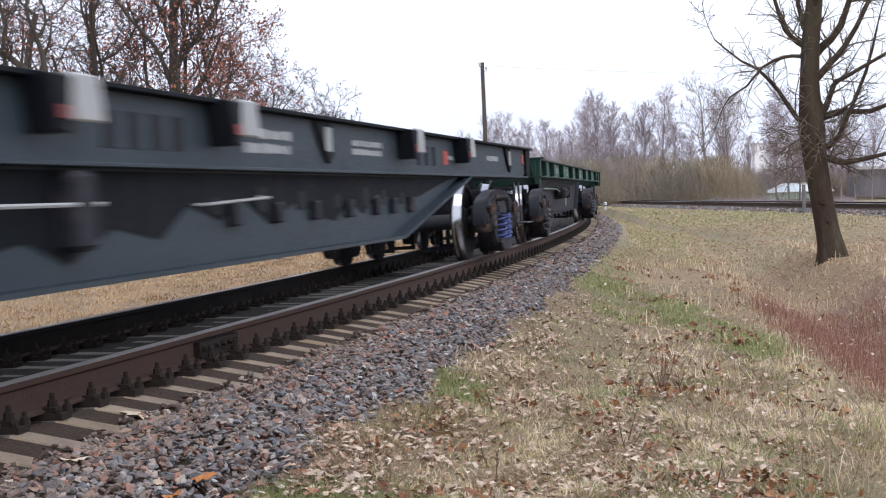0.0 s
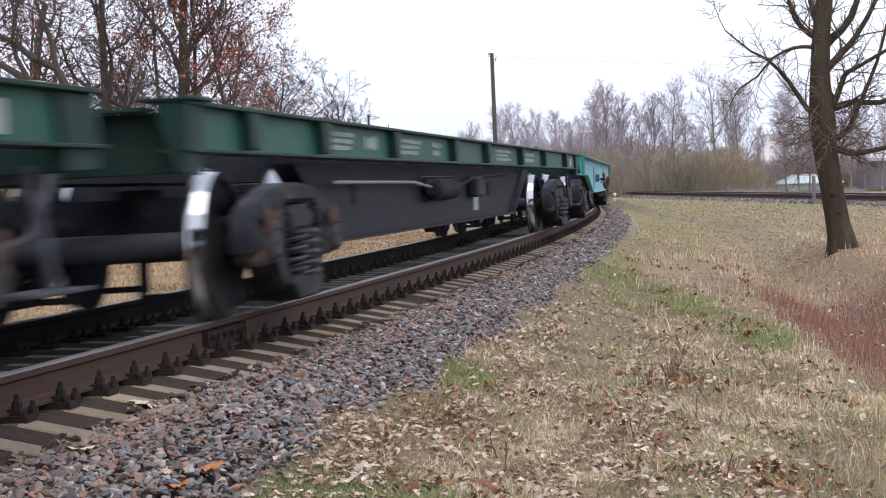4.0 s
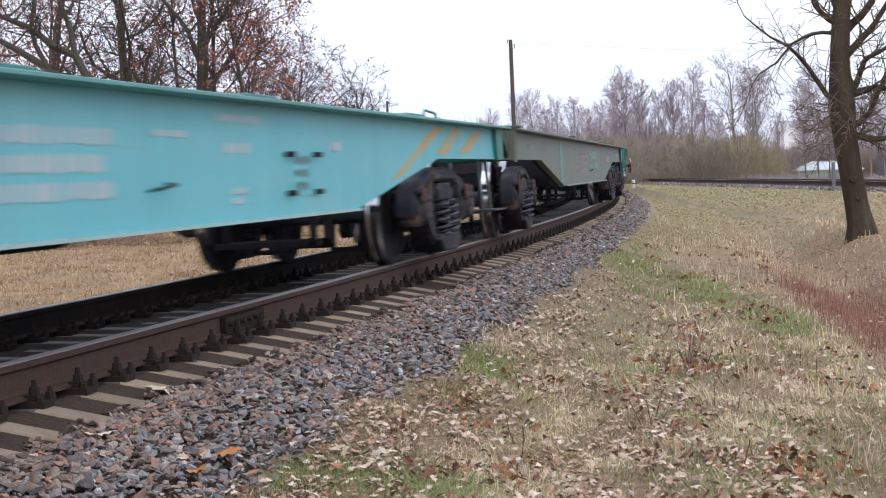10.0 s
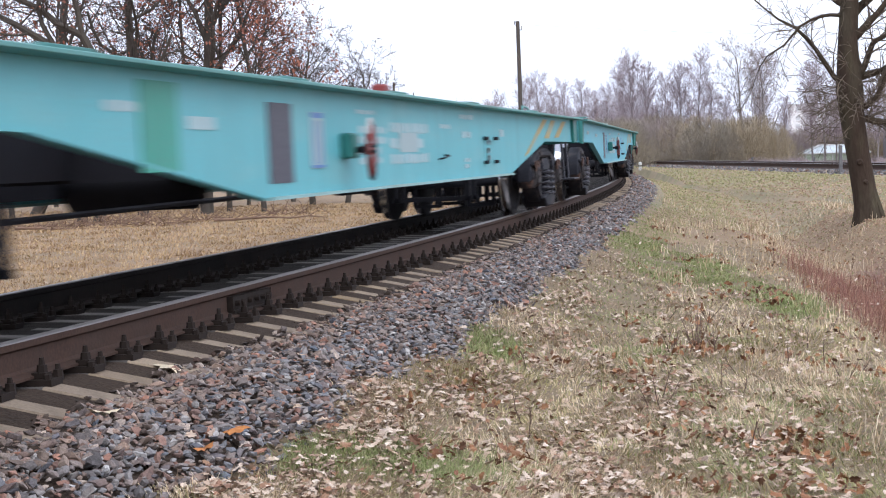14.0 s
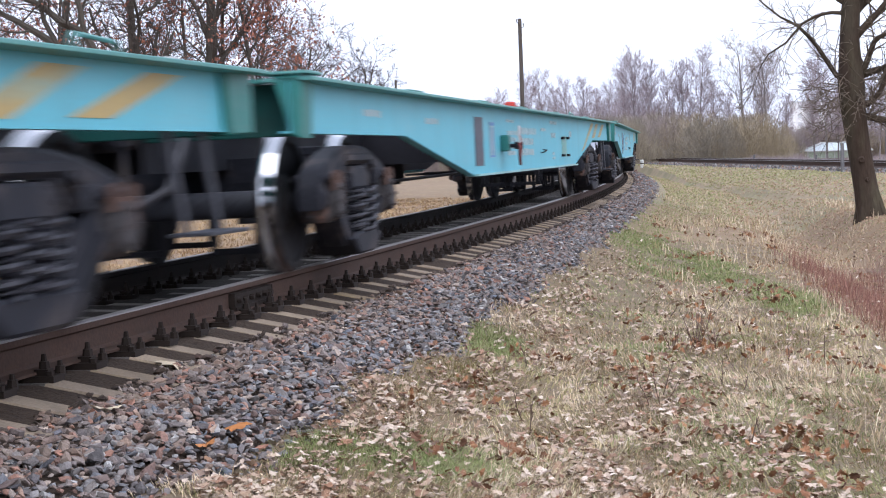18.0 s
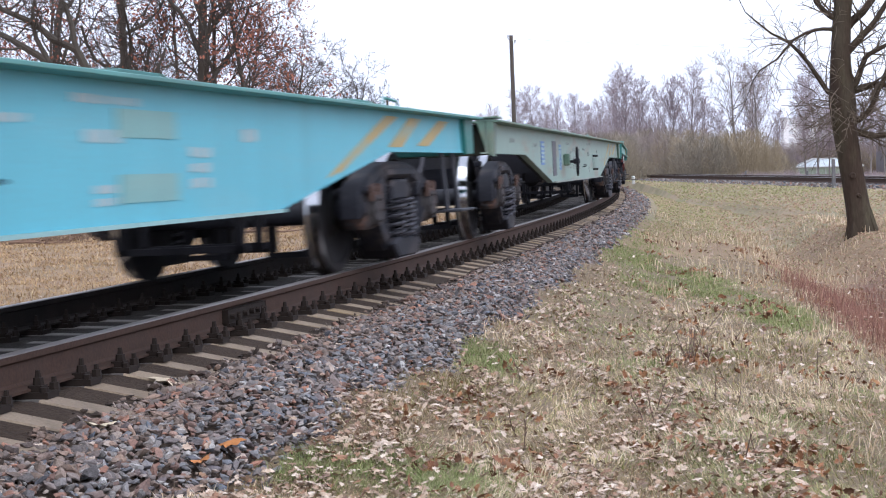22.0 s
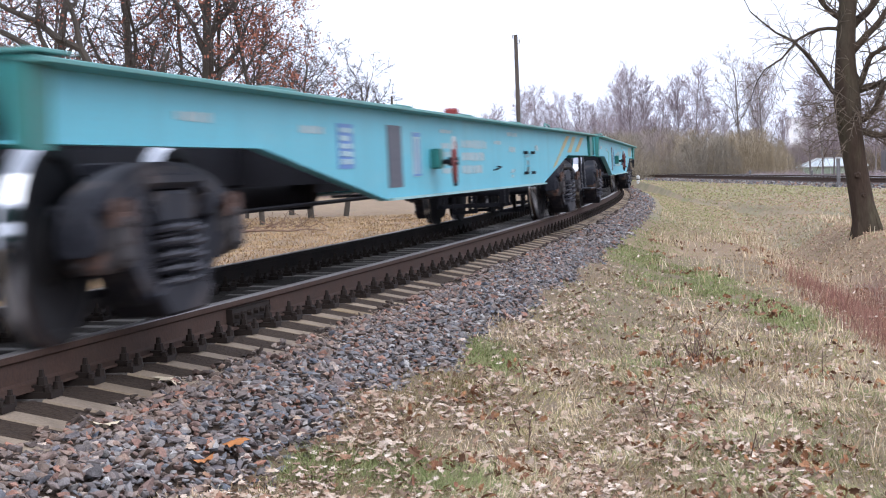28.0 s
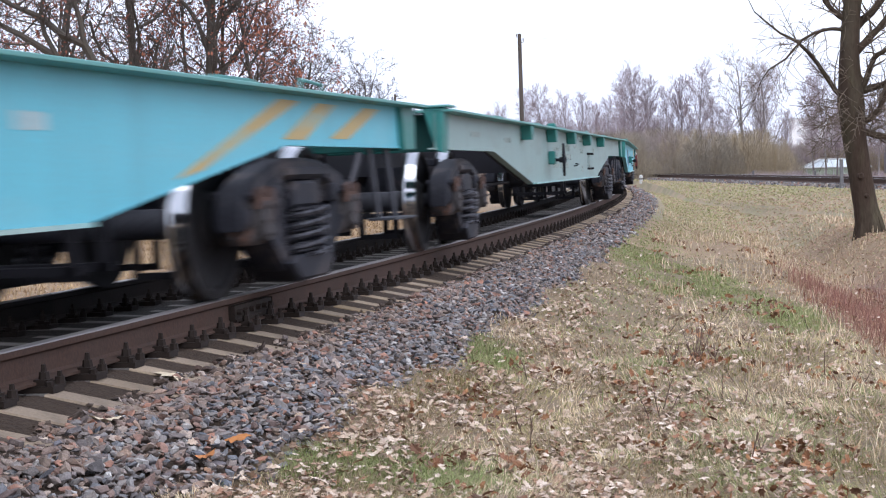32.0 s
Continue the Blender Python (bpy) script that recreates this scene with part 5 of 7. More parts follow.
def lay_ballast():
    r = np.random.RandomState(5)
    P, Z = [], []
    for s0, s1, per, big in ((-15.0, -2.0, 260, 0.034), (-2.0, 7, 720, 0.030), (7, 16, 620, 0.031), (16, 32, 360, 0.036), (32, 62, 150, 0.05), (62, 120, 36, 0.085)):
        n = int((s1 - s0) * 1.5 * per)
        s, lat = r.uniform(s0, s1, n), 0.38 + 1.05 * r.rand(n)
        keep = lat < toe(s) + r.normal(0.03, 0.06, n)
        P.append((s[keep], lat[keep]))
        Z.append(np.full(keep.sum(), big))
        n = int((s1 - s0) * 3.4 * per * 0.10)
        s, lat = r.uniform(s0, s1, n), r.uniform(-3.1, 0.38, n)
        P.append((s, lat))
        Z.append(np.full(n, big * 1.1))
    s, lat = np.concatenate([p[0] for p in P]), np.concatenate([p[1] for p in P])
    size = np.concatenate(Z) * (0.42 + 0.95 * r.rand(len(s)) ** 1.6)
    z = bed_z(lat) + np.where(lat < 0.38, -0.85, r.uniform(-0.45, 0.5, len(s)) - 0.3 * (lat > 0.95)) * size
    # keep the tops of the sleepers clear
    off = np.abs((s - S_SLEEPER) / D_SLEEPER - np.round((s - S_SLEEPER) / D_SLEEPER)) * D_SLEEPER
    on = (off < 0.115) & (lat < 0.43 + 0.05 * np.sin(s * 2.1) + 0.05 * np.sin(np.round((s - S_SLEEPER) / D_SLEEPER) * 2.7)) & (lat > -2.1)
    rare = r.rand(len(s)) < 0.03
    keep = (~on) | (rare & (lat > 0.3))
    z = np.where(on & rare, bed_z(lat) + 0.012, z)
    s, lat, size, z = s[keep], lat[keep], size[keep], z[keep]
    x, y = line_point(s, lat)
    shapes, tri = stone_shapes(14, 9)
    rot = lying(r, len(s), 0.34)
    p = np.stack([x, y, z], -1)
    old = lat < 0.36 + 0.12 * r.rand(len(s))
    blackish = old & (lat < -0.15)
    warm = ~old & (r.rand(len(s)) < np.clip(1.15 - (lat - 0.40) / 0.62, 0.16, 0.95) * np.interp(s, [-2, 3, 12, 25], [1.0, 0.9, 0.55, 0.35]))
    for name, m, mt, lab in (("ballast_stones", ~old & ~warm, M_STONE, "grey, bluish and orange crushed granite ballast stones"), ("rusty_stones", warm, M_STONE_WARM, "brown and pinkish iron-stained ballast beside the sleepers"),
                             ("stained_stones", old & ~blackish, M_STONE_RUST, "dark rust-stained ballast between the sleeper ends"), ("oily_stones", blackish, M_BED_DARK, "near-black ballast between the rails")):
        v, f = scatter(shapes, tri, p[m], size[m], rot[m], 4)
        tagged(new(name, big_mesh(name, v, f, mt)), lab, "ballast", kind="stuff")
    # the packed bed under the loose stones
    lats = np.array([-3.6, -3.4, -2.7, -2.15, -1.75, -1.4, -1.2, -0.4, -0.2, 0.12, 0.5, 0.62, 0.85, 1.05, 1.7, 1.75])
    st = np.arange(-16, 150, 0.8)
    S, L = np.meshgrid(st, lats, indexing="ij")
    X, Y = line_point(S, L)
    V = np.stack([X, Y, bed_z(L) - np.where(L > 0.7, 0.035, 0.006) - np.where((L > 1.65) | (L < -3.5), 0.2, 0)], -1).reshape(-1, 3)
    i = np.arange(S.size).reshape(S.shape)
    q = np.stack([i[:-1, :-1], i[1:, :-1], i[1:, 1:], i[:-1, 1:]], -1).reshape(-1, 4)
    me = big_mesh("ballast_bed", V, q, M_BED, M_BED_DARK, smooth=True)
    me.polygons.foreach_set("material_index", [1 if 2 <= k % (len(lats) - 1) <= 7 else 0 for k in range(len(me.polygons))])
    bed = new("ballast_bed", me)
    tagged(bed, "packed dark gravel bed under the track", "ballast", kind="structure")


lay_ballast()

# ---- grass, fallen leaves, weeds ----
# the darkest blade tone stands for shade deep in the mat
M_DRY = mat("dry_grass_blades", (0.4, 0.32, 0.2), 0.85, 0, 0.15, 3, 30, 0.0, island=[(0.50, 0.37, 0.235), (0.68, 0.54, 0.375), (0.37, 0.255, 0.15), (0.80, 0.68, 0.52), (0.33, 0.245, 0.125), (0.57, 0.43, 0.275), (0.13, 0.08, 0.048), (0.72, 0.57, 0.41)])
M_OLIVE_GRASS = mat("mossy_olive_grass", (0.24, 0.22, 0.09), 0.85, 0, 0.15, 3, 30, 0.0, island=[(0.22, 0.19, 0.075), (0.30, 0.265, 0.11), (0.36, 0.30, 0.145), (0.19, 0.175, 0.06), (0.42, 0.34, 0.18), (0.25, 0.235, 0.085)])
M_GREEN_GRASS = mat("fresh_grass_blades", (0.13, 0.2, 0.05), 0.8, 0, 0.15, 3, 30, 0.0, island=[(0.135, 0.18, 0.05), (0.185, 0.23, 0.075), (0.25, 0.255, 0.11), (0.15, 0.195, 0.055), (0.32, 0.285, 0.15), (0.21, 0.24, 0.09)])
M_FIELD = mat("matted_field_grass", (0.3, 0.23, 0.13), 0.9, 0, 0.15, 3, 30, 0.0, island=[(0.37, 0.28, 0.185), (0.43, 0.335, 0.23), (0.31, 0.225, 0.15), (0.40, 0.31, 0.20), (0.34, 0.27, 0.155)])
M_FIELD_GREEN = mat("greenish_field_grass", (0.25, 0.24, 0.1), 0.9, 0, 0.15, 3, 30, 0.0, island=[(0.26, 0.255, 0.11), (0.31, 0.285, 0.135), (0.23, 0.235, 0.095), (0.35, 0.30, 0.16)])
M_DITCH = mat("reddish_ditch_litter", (0.34, 0.21, 0.14), 0.9, 0, 0.15, 3, 30, 0.0, island=[(0.34, 0.205, 0.135), (0.43, 0.29, 0.20), (0.25, 0.135, 0.088), (0.38, 0.25, 0.165), (0.52, 0.38, 0.27), (0.19, 0.10, 0.065)])
M_TAN = mat("orange_tan_dead_grass", (0.36, 0.24, 0.13), 0.9, 0, 0.15, 3, 30, 0.0, island=[(0.37, 0.245, 0.125), (0.44, 0.305, 0.165), (0.27, 0.165, 0.088), (0.33, 0.225, 0.10), (0.40, 0.275, 0.155), (0.22, 0.12, 0.07), (0.48, 0.36, 0.21)])
M_RED_GRASS = mat("reddish_dead_stalks", (0.26, 0.13, 0.1), 0.85, 0, 0.15, 3, 30, 0.0, island=[(0.22, 0.095, 0.072), (0.30, 0.145, 0.105), (0.15, 0.066, 0.05), (0.36, 0.22, 0.155), (0.25, 0.11, 0.083), (0.13, 0.06, 0.048)])
M_LEAF = mat("fallen_oak_leaves", (0.4, 0.3, 0.2), 0.8, 0, 0.2, 30, 200, 0.2,
             island=[(0.48, 0.37, 0.28), (0.32, 0.22, 0.15), (0.52, 0.42, 0.34), (0.40, 0.29, 0.21), (0.20, 0.10, 0.06), (0.45, 0.34, 0.25), (0.62, 0.52, 0.44), (0.30, 0.20, 0.13), (0.24, 0.11, 0.06), (0.54, 0.44, 0.36), (0.13, 0.075, 0.05), (0.50, 0.40, 0.32)])


def blades(x, y, z, height, width, lean, seed, flow=0.0):
    """Bent ribbons of grass, three triangles each; flow: how far neighbours lie the same way."""
    r = np.random.RandomState(seed)
    n = len(x)
    az, face = r.uniform(0, 2 * np.pi, n), r.uniform(0, 2 * np.pi, n)
    if flow:
        way = 2.6 * np.sin(x * 2.3 + 1.1 * np.sin(y * 1.7)) + 1.8 * np.cos(y * 1.9 + 0.8 * np.sin(x * 3.3))
        az = np.where(r.rand(n) < flow, way + r.normal(0, 0.45, n), az)
        face = np.where(r.rand(n) < flow, az + np.pi / 2 + r.normal(0, 0.4, n), face)
    d = np.stack([np.cos(az), np.sin(az), np.zeros(n)], -1)
    w = np.stack([np.cos(face), np.sin(face), np.zeros(n)], -1) * width[:, None] / 2
    up = np.array((0, 0, 1.0))
    p0 = np.stack([x, y, z], -1)
    c1, c2 = np.cos(lean * 0.6)[:, None], np.sin(lean * 0.6)[:, None]
    e1, e2 = np.cos(lean * 1.35)[:, None], np.sin(lean * 1.35)[:, None]
    p1 = p0 + (up * c1 + d * c2) * height[:, None] * 0.55
    p2 = p1 + (up * e1 + d * e2) * height[:, None] * 0.5
    p2[:, 2] = np.maximum(p2[:, 2], p0[:, 2] + 0.006)
    v = np.stack([p0 - w, p0 + w, p1 + w * 0.8, p1 - w * 0.8, p2], 1)
    k = (np.arange(n) * 5)[:, None]
    f = np.concatenate([k + np.array((0, 1, 2)), k + np.array((0, 2, 3)), k + np.array((3, 2, 4))], 0)
    return v.reshape(-1, 3), f


def wedge(r, n, y0, y1, xa, xb, power=1.0):
    """Random places in a widening strip of the plan, denser at its near end."""
    u = r.rand(n)
    y = (y0 ** (1 - power) + u * (y1 ** (1 - power) - y0 ** (1 - power))) ** (1 / (1 - power)) if power != 1 else y0 * (y1 / y0) ** u
    return xa * y + (xb - xa) * y * r.rand(n), y


def patch_mask(x, y, spots):
    m = np.zeros(len(x))
    for px, py, rx, ry in spots:
        m = np.maximum(m, np.exp(-(((x - px) / rx) ** 2 + ((y - py) / ry) ** 2)))
    return m


GREEN_SPOTS = [(2.5, 25.0, 0.45, 1.6), (3.0, 24.8, 0.35, 1.4), (3.35, 22.6, 0.3, 1.3), (3.3, 19.5, 0.28, 1.3), (3.2, 16.8, 0.25, 1.0), (0.28, 12.2, 0.22, 0.5), (-0.15, 8.1, 0.35, 0.45), (-0.7, 7.9, 0.25, 0.4), (3.2, 29, 0.5, 4), (2.5, 20.5, 0.3, 1.0), (2.75, 23.4, 0.55, 1.8), (3.1, 20.8, 0.4, 1.6), (3.45, 18.0, 0.3, 1.2), (2.4, 27.5, 0.4, 2.2), (3.3, 31.5, 0.6, 3.0), (4.2, 37.0, 0.7, 4.0)]
_r = random.Random(12)
GREEN_FAINT = [(1.6 + 0.09 * yy + _r.uniform(-1.6, 0.3) * (0.6 + yy / 40), yy, _r.uniform(0.15, 0.5), _r.uniform(0.4, 1.8)) for yy in (7.4, 8.3, 9.1, 9.8, 10.9, 11.6, 12.8, 13.9, 15.2, 16.8, 18.2, 20.5, 22.8, 25.5, 28, 31, 35, 40, 46)]


def sow_grass():
    r = np.random.RandomState(21)
    x, y = wedge(r, 440000, 6.6, 62, -0.30, 0.30, 1.35)
    s, lat = line_coords(x, y)
    edge = toe(s) + r.uniform(-0.12, 0.22, len(x))
    clump = 0.5 + 0.5 * np.sin(x * 5.1 + 2 * np.sin(y * 2.3)) * np.cos(y * 3.7 + np.sin(x * 3.1))
    keep = (((lat > edge) & (r.rand(len(x)) < 0.45 + 0.55 * clump)) | ((lat < -3.5) & (y > 9) & (r.rand(len(x)) < 0.75))) & (x > -0.30 * y)
    x, y, lat = x[keep], y[keep], lat[keep]
    n = len(x)
    k = 60000
    xn, yn = r.uniform(-3, 7, k), r.uniform(-8, 6.8, k)
    sn, ln = line_coords(xn, yn)
    ok = ln > toe(sn)
    x, y, lat = np.append(x, xn[ok]), np.append(y, yn[ok]), np.append(lat, ln[ok])
    n = len(x)
    far = np.clip(y / 11, 0.75, 4.5)
    h = r.uniform(0.025, 0.085, n) * (0.95 + 0.06 * far) * np.where(r.rand(n) < 0.04, 2.1, 1.0)
    w = r.uniform(0.0028, 0.006, n) * far
    h = h * (0.75 + 0.7 * np.clip(ripple(x, y, 2.2, 4.0), 0, 1))
    lean = np.abs(r.normal(1.12, 0.33, n))
    h = h * np.clip(13 / np.maximum(y, 1), 0.34, 1.0)
    lean = np.where(y > 27, np.maximum(lean, 1.3), lean)
    z = ground_z(x, y) - 0.004
    over = lat < -3.0
    g = (np.maximum(patch_mask(x, y, GREEN_SPOTS) * 1.8, patch_mask(x, y, GREEN_FAINT) * 0.6 + 0.05) > r.rand(n)) & ~over
    moss = 0.5 + 0.5 * np.sin(x * 1.9 + 1.3 * np.sin(y * 0.8) + 0.7) * np.cos(y * 1.15 + 1.1 * np.sin(x * 1.4))
    o = ~g & ~over & (r.rand(n) < np.clip(moss * 1.5 - 0.35, 0.10, 0.85) * np.interp(y, [8, 14, 24, 40], [0.95, 0.8, 0.55, 0.4]))
    wd = x - (1.75 + 0.1125 * y)
    dip = ~over & ~g & (wd > 0.35 + 0.2 * np.sin(y * 0.7)) & (wd < 2.6) & (y > 11) & (y < 38) & (r.rand(n) < 0.8)
    o = o & ~dip
    # beyond the ditch: greenish under the second line, brown litter lower down; a tan-orange crest along the ditch
    beyond = ~over & ~g & (y > 27)
    fg = beyond & (r.rand(n) < np.where(wd > 0.3, np.interp(y, [27, 42, 56, 62], [0.12, 0.25, 0.7, 0.85]), 0.55))
    fb = beyond & ~fg & (wd > 0.3) & (y < 52) & (r.rand(n) < 0.75)
    crest = ~over & ~dip & (wd > -0.45) & (wd < 0.4) & (y > 20) & (r.rand(n) < 0.6)
    fd = beyond & ~fg & ~fb & ~crest
    fg, fb = fg & ~crest, fb & ~crest
    taken = fg | fb | fd | crest
    o, g, dip = o & ~taken, g & ~taken, (dip | fb) & ~(fg | fd | crest)
    w = w * np.where(over, 0.75, 1.0)
    for name, m, mt, lab in (("ditch_grass", dip, M_DITCH, "reddish-brown dead grass and leaf litter in a ditch"), ("crest_grass", crest, M_TAN, "orange-tan grass on the crest of a ditch"), ("matted_grass", fd, M_FIELD, "matted dry grass at the field edge"), ("bank_grass", fg, M_FIELD_GREEN, "greenish grass on a low bank"), ("dry_grass", ~g & ~o & ~over & ~dip & ~taken, M_DRY, "short matted dry tan grass"), ("olive_grass", o, M_OLIVE_GRASS, "matted mossy olive grass"),
                             ("green_grass", g, M_GREEN_GRASS, "patches of fresh green grass"), ("trackside_grass", over, M_TAN, "orange-tan dead grass beyond the track")):
        v, f = blades(x[m], y[m], z[m], h[m], w[m], lean[m], 31, 0.75)
        tagged(new(name, big_mesh(name, v, f, mt)), lab, "grass", kind="stuff")
    # thick fresh green tussocks
    c = r.randint(0, len(GREEN_SPOTS), 23000)
    sp = np.array(GREEN_SPOTS)[c]
    x, y = sp[:, 0] + sp[:, 2] * 0.7 * r.normal(size=len(c)), sp[:, 1] + sp[:, 3] * 0.7 * r.normal(size=len(c))
    _, lat = line_coords(x, y)
    keep = (lat > toe(_) + 0.05) & (np.sin(x * 6 + y) * np.cos(y * 2.1) > -0.5) & (y > 7)
    x, y = x[keep], y[keep]
    n = len(x)
    v, f = blades(x, y, ground_z(x, y) - 0.004, r.uniform(0.03, 0.085, n) * np.clip(16 / y, 0.6, 1), r.uniform(0.003, 0.006, n) * np.clip(y / 11, 0.75, 3), np.abs(r.normal(0.8, 0.3, n)), 39)
    tagged(new("green_tussocks", big_mesh("green_tussocks", v, f, M_GREEN_GRASS)), "thick fresh green tussocks of grass", "grass", kind="stuff")
    # tall reddish stalks in the ditch
    n = 21000
    y = 12.5 + 16 * r.rand(n)
    off = -0.05 + 0.12 * np.sin(y * 0.9) + 2.0 * r.rand(n)
    x = 1.75 + 0.1125 * y + off
    keep = r.rand(n) < np.clip((off + 0.1) / 0.6, 0.08, 1) * np.clip((y - 11) / 7, 0.2, 1) * np.clip((26 - y) / 7, 0, 1) * (0.35 + 0.65 * (np.sin(x * 3 + y * 1.3) * np.sin(y * 0.8) > -0.35))
    x, y = x[keep], y[keep]
    n = len(x)
    v, f = blades(x, y, ground_z(x, y), r.uniform(0.08, 0.28, n), r.uniform(0.003, 0.006, n) * y / 16, np.abs(r.normal(0.35, 0.22, n)), 33)
    tagged(new("reddish_stalks", big_mesh("reddish_stalks", v, f, M_RED_GRASS)), "tall reddish-brown dead stalks in a ditch", "weeds", kind="stuff")
    # coarse cover of the far field
    n = 125000
    y = 24 + 97 * r.rand(n) ** 1.3
    x = y * r.uniform(0.06, 0.30, n)
    s, lat = line_coords(x, y)
    v = far_lateral(x, y)
    keep = (lat > 1.3) & (v > 2.2) & ((x > 2.0 + 0.1125 * y) | (y > 32))
    x, y = x[keep], y[keep]
    n = len(x)
    wd = x - (1.75 + 0.1125 * y)
    patchy = 0.5 + 0.5 * np.sin(x * 0.9 + 1.3 * np.sin(y * 0.21)) * np.cos(y * 0.16 + 0.6)
    gm = np.where(wd > 0.3, np.interp(y, [24, 42, 56, 75], [0.1, 0.25, 0.8, 0.95]), 0.6) * (0.45 + 0.7 * patchy) > r.rand(n)
    litter = ~gm & (wd > 0.3) & (r.rand(n) < np.interp(y, [24, 48, 62], [0.75, 0.6, 0.1]))
    hh, ww, ll = r.uniform(0.05, 0.15, n) * np.clip(y / 65, 0.35, 1.0), r.uniform(0.014, 0.036, n) * np.clip(y / 40, 0.5, 3), np.abs(r.normal(1.46, 0.1, n))
    for name, m, mt, lab in (("field_grass", ~gm & ~litter, M_FIELD, "short dry grass of the field"), ("field_litter", litter, M_DITCH, "brown leaf litter and dead grass of the field"), ("field_green_grass", gm, M_FIELD_GREEN, "greenish grass of the field bank")):
        v, f = blades(x[m], y[m], ground_z(x[m], y[m]), hh[m], ww[m], ll[m], 37)
        tagged(new(name, big_mesh(name, v, f, mt)), lab, "grass", kind="stuff")
    # matted dead grass of the clearing beyond the track
    n = 85000
    y = 13 + 42 * r.rand(n) ** 0.9
    x = -0.31 * y + r.rand(n) * 0.36 * y
    s, lat = line_coords(x, y)
    keep = (lat < -3.3) & (r.rand(n) < 0.45 + 0.55 * (ripple(x, y, 1.6, 1.0) > -0.1))
    x, y = x[keep], y[keep]
    n = len(x)
    v, f = blades(x, y, ground_z(x, y), r.uniform(0.03, 0.10, n), r.uniform(0.006, 0.014, n) * np.clip(y / 22, 0.8, 2.2), np.abs(r.normal(1.0, 0.3, n)), 41, 0.6)
    tagged(new("clearing_grass", big_mesh("clearing_grass", v, f, M_TAN)), "matted orange-tan dead grass of a clearing", "grass", kind="stuff")
    # longer pale tufts along the ditch and on the verge
    n = 3600
    c = r.randint(0, 260, n)
    cy = 9 + 34 * r.rand(260) ** 1.2
    cx = 1.75 + 0.1125 * cy + r.uniform(-1.6, 3.5, 260) * np.clip(cy / 20, 0.35, 1)
    x, y = cx[c] + r.normal(0, 0.07, n) * (1 + cy[c] / 30), cy[c] + r.normal(0, 0.09, n) * (1 + cy[c] / 30)
    v, f = blades(x, y, ground_z(x, y), r.uniform(0.08, 0.2, n), r.uniform(0.003, 0.006, n) * np.clip(y / 11, 0.8, 3), np.abs(r.normal(0.45, 0.25, n)), 35)
    tagged(new("grass_tufts", big_mesh("grass_tufts", v, f, M_DRY)), "longer pale tufts of dead grass", "grass", kind="stuff")


sow_grass()


def leaf_shapes(count, seed):
    """Lobed, curled leaves as fans about the midrib."""
    r = np.random.RandomState(seed)
    out = []
    for _ in range(count):
        k = 18
        a = np.linspace(0, 2 * np.pi, k, endpoint=False)
        lobes = 1 + r.uniform(0.18, 0.34) * np.cos(7 * a + r.uniform(-0.3, 0.3)) + r.uniform(-0.08, 0.08, k)
        x, y = 0.55 * np.cos(a) * lobes, 0.33 * np.sin(a) * lobes
        z = r.uniform(0.25, 0.9) * y * y * 1.6 * r.choice([-1, 1]) + r.uniform(-0.5, 0.5) * x * x + r.uniform(-0.05, 0.05, k)
        v = np.concatenate([np.stack([x, y, z], -1), [[0, 0, 0]]])
        out.append(v)
    tri = np.array([[i, (i + 1) % 18, 18] for i in range(18)])
    return out, tri


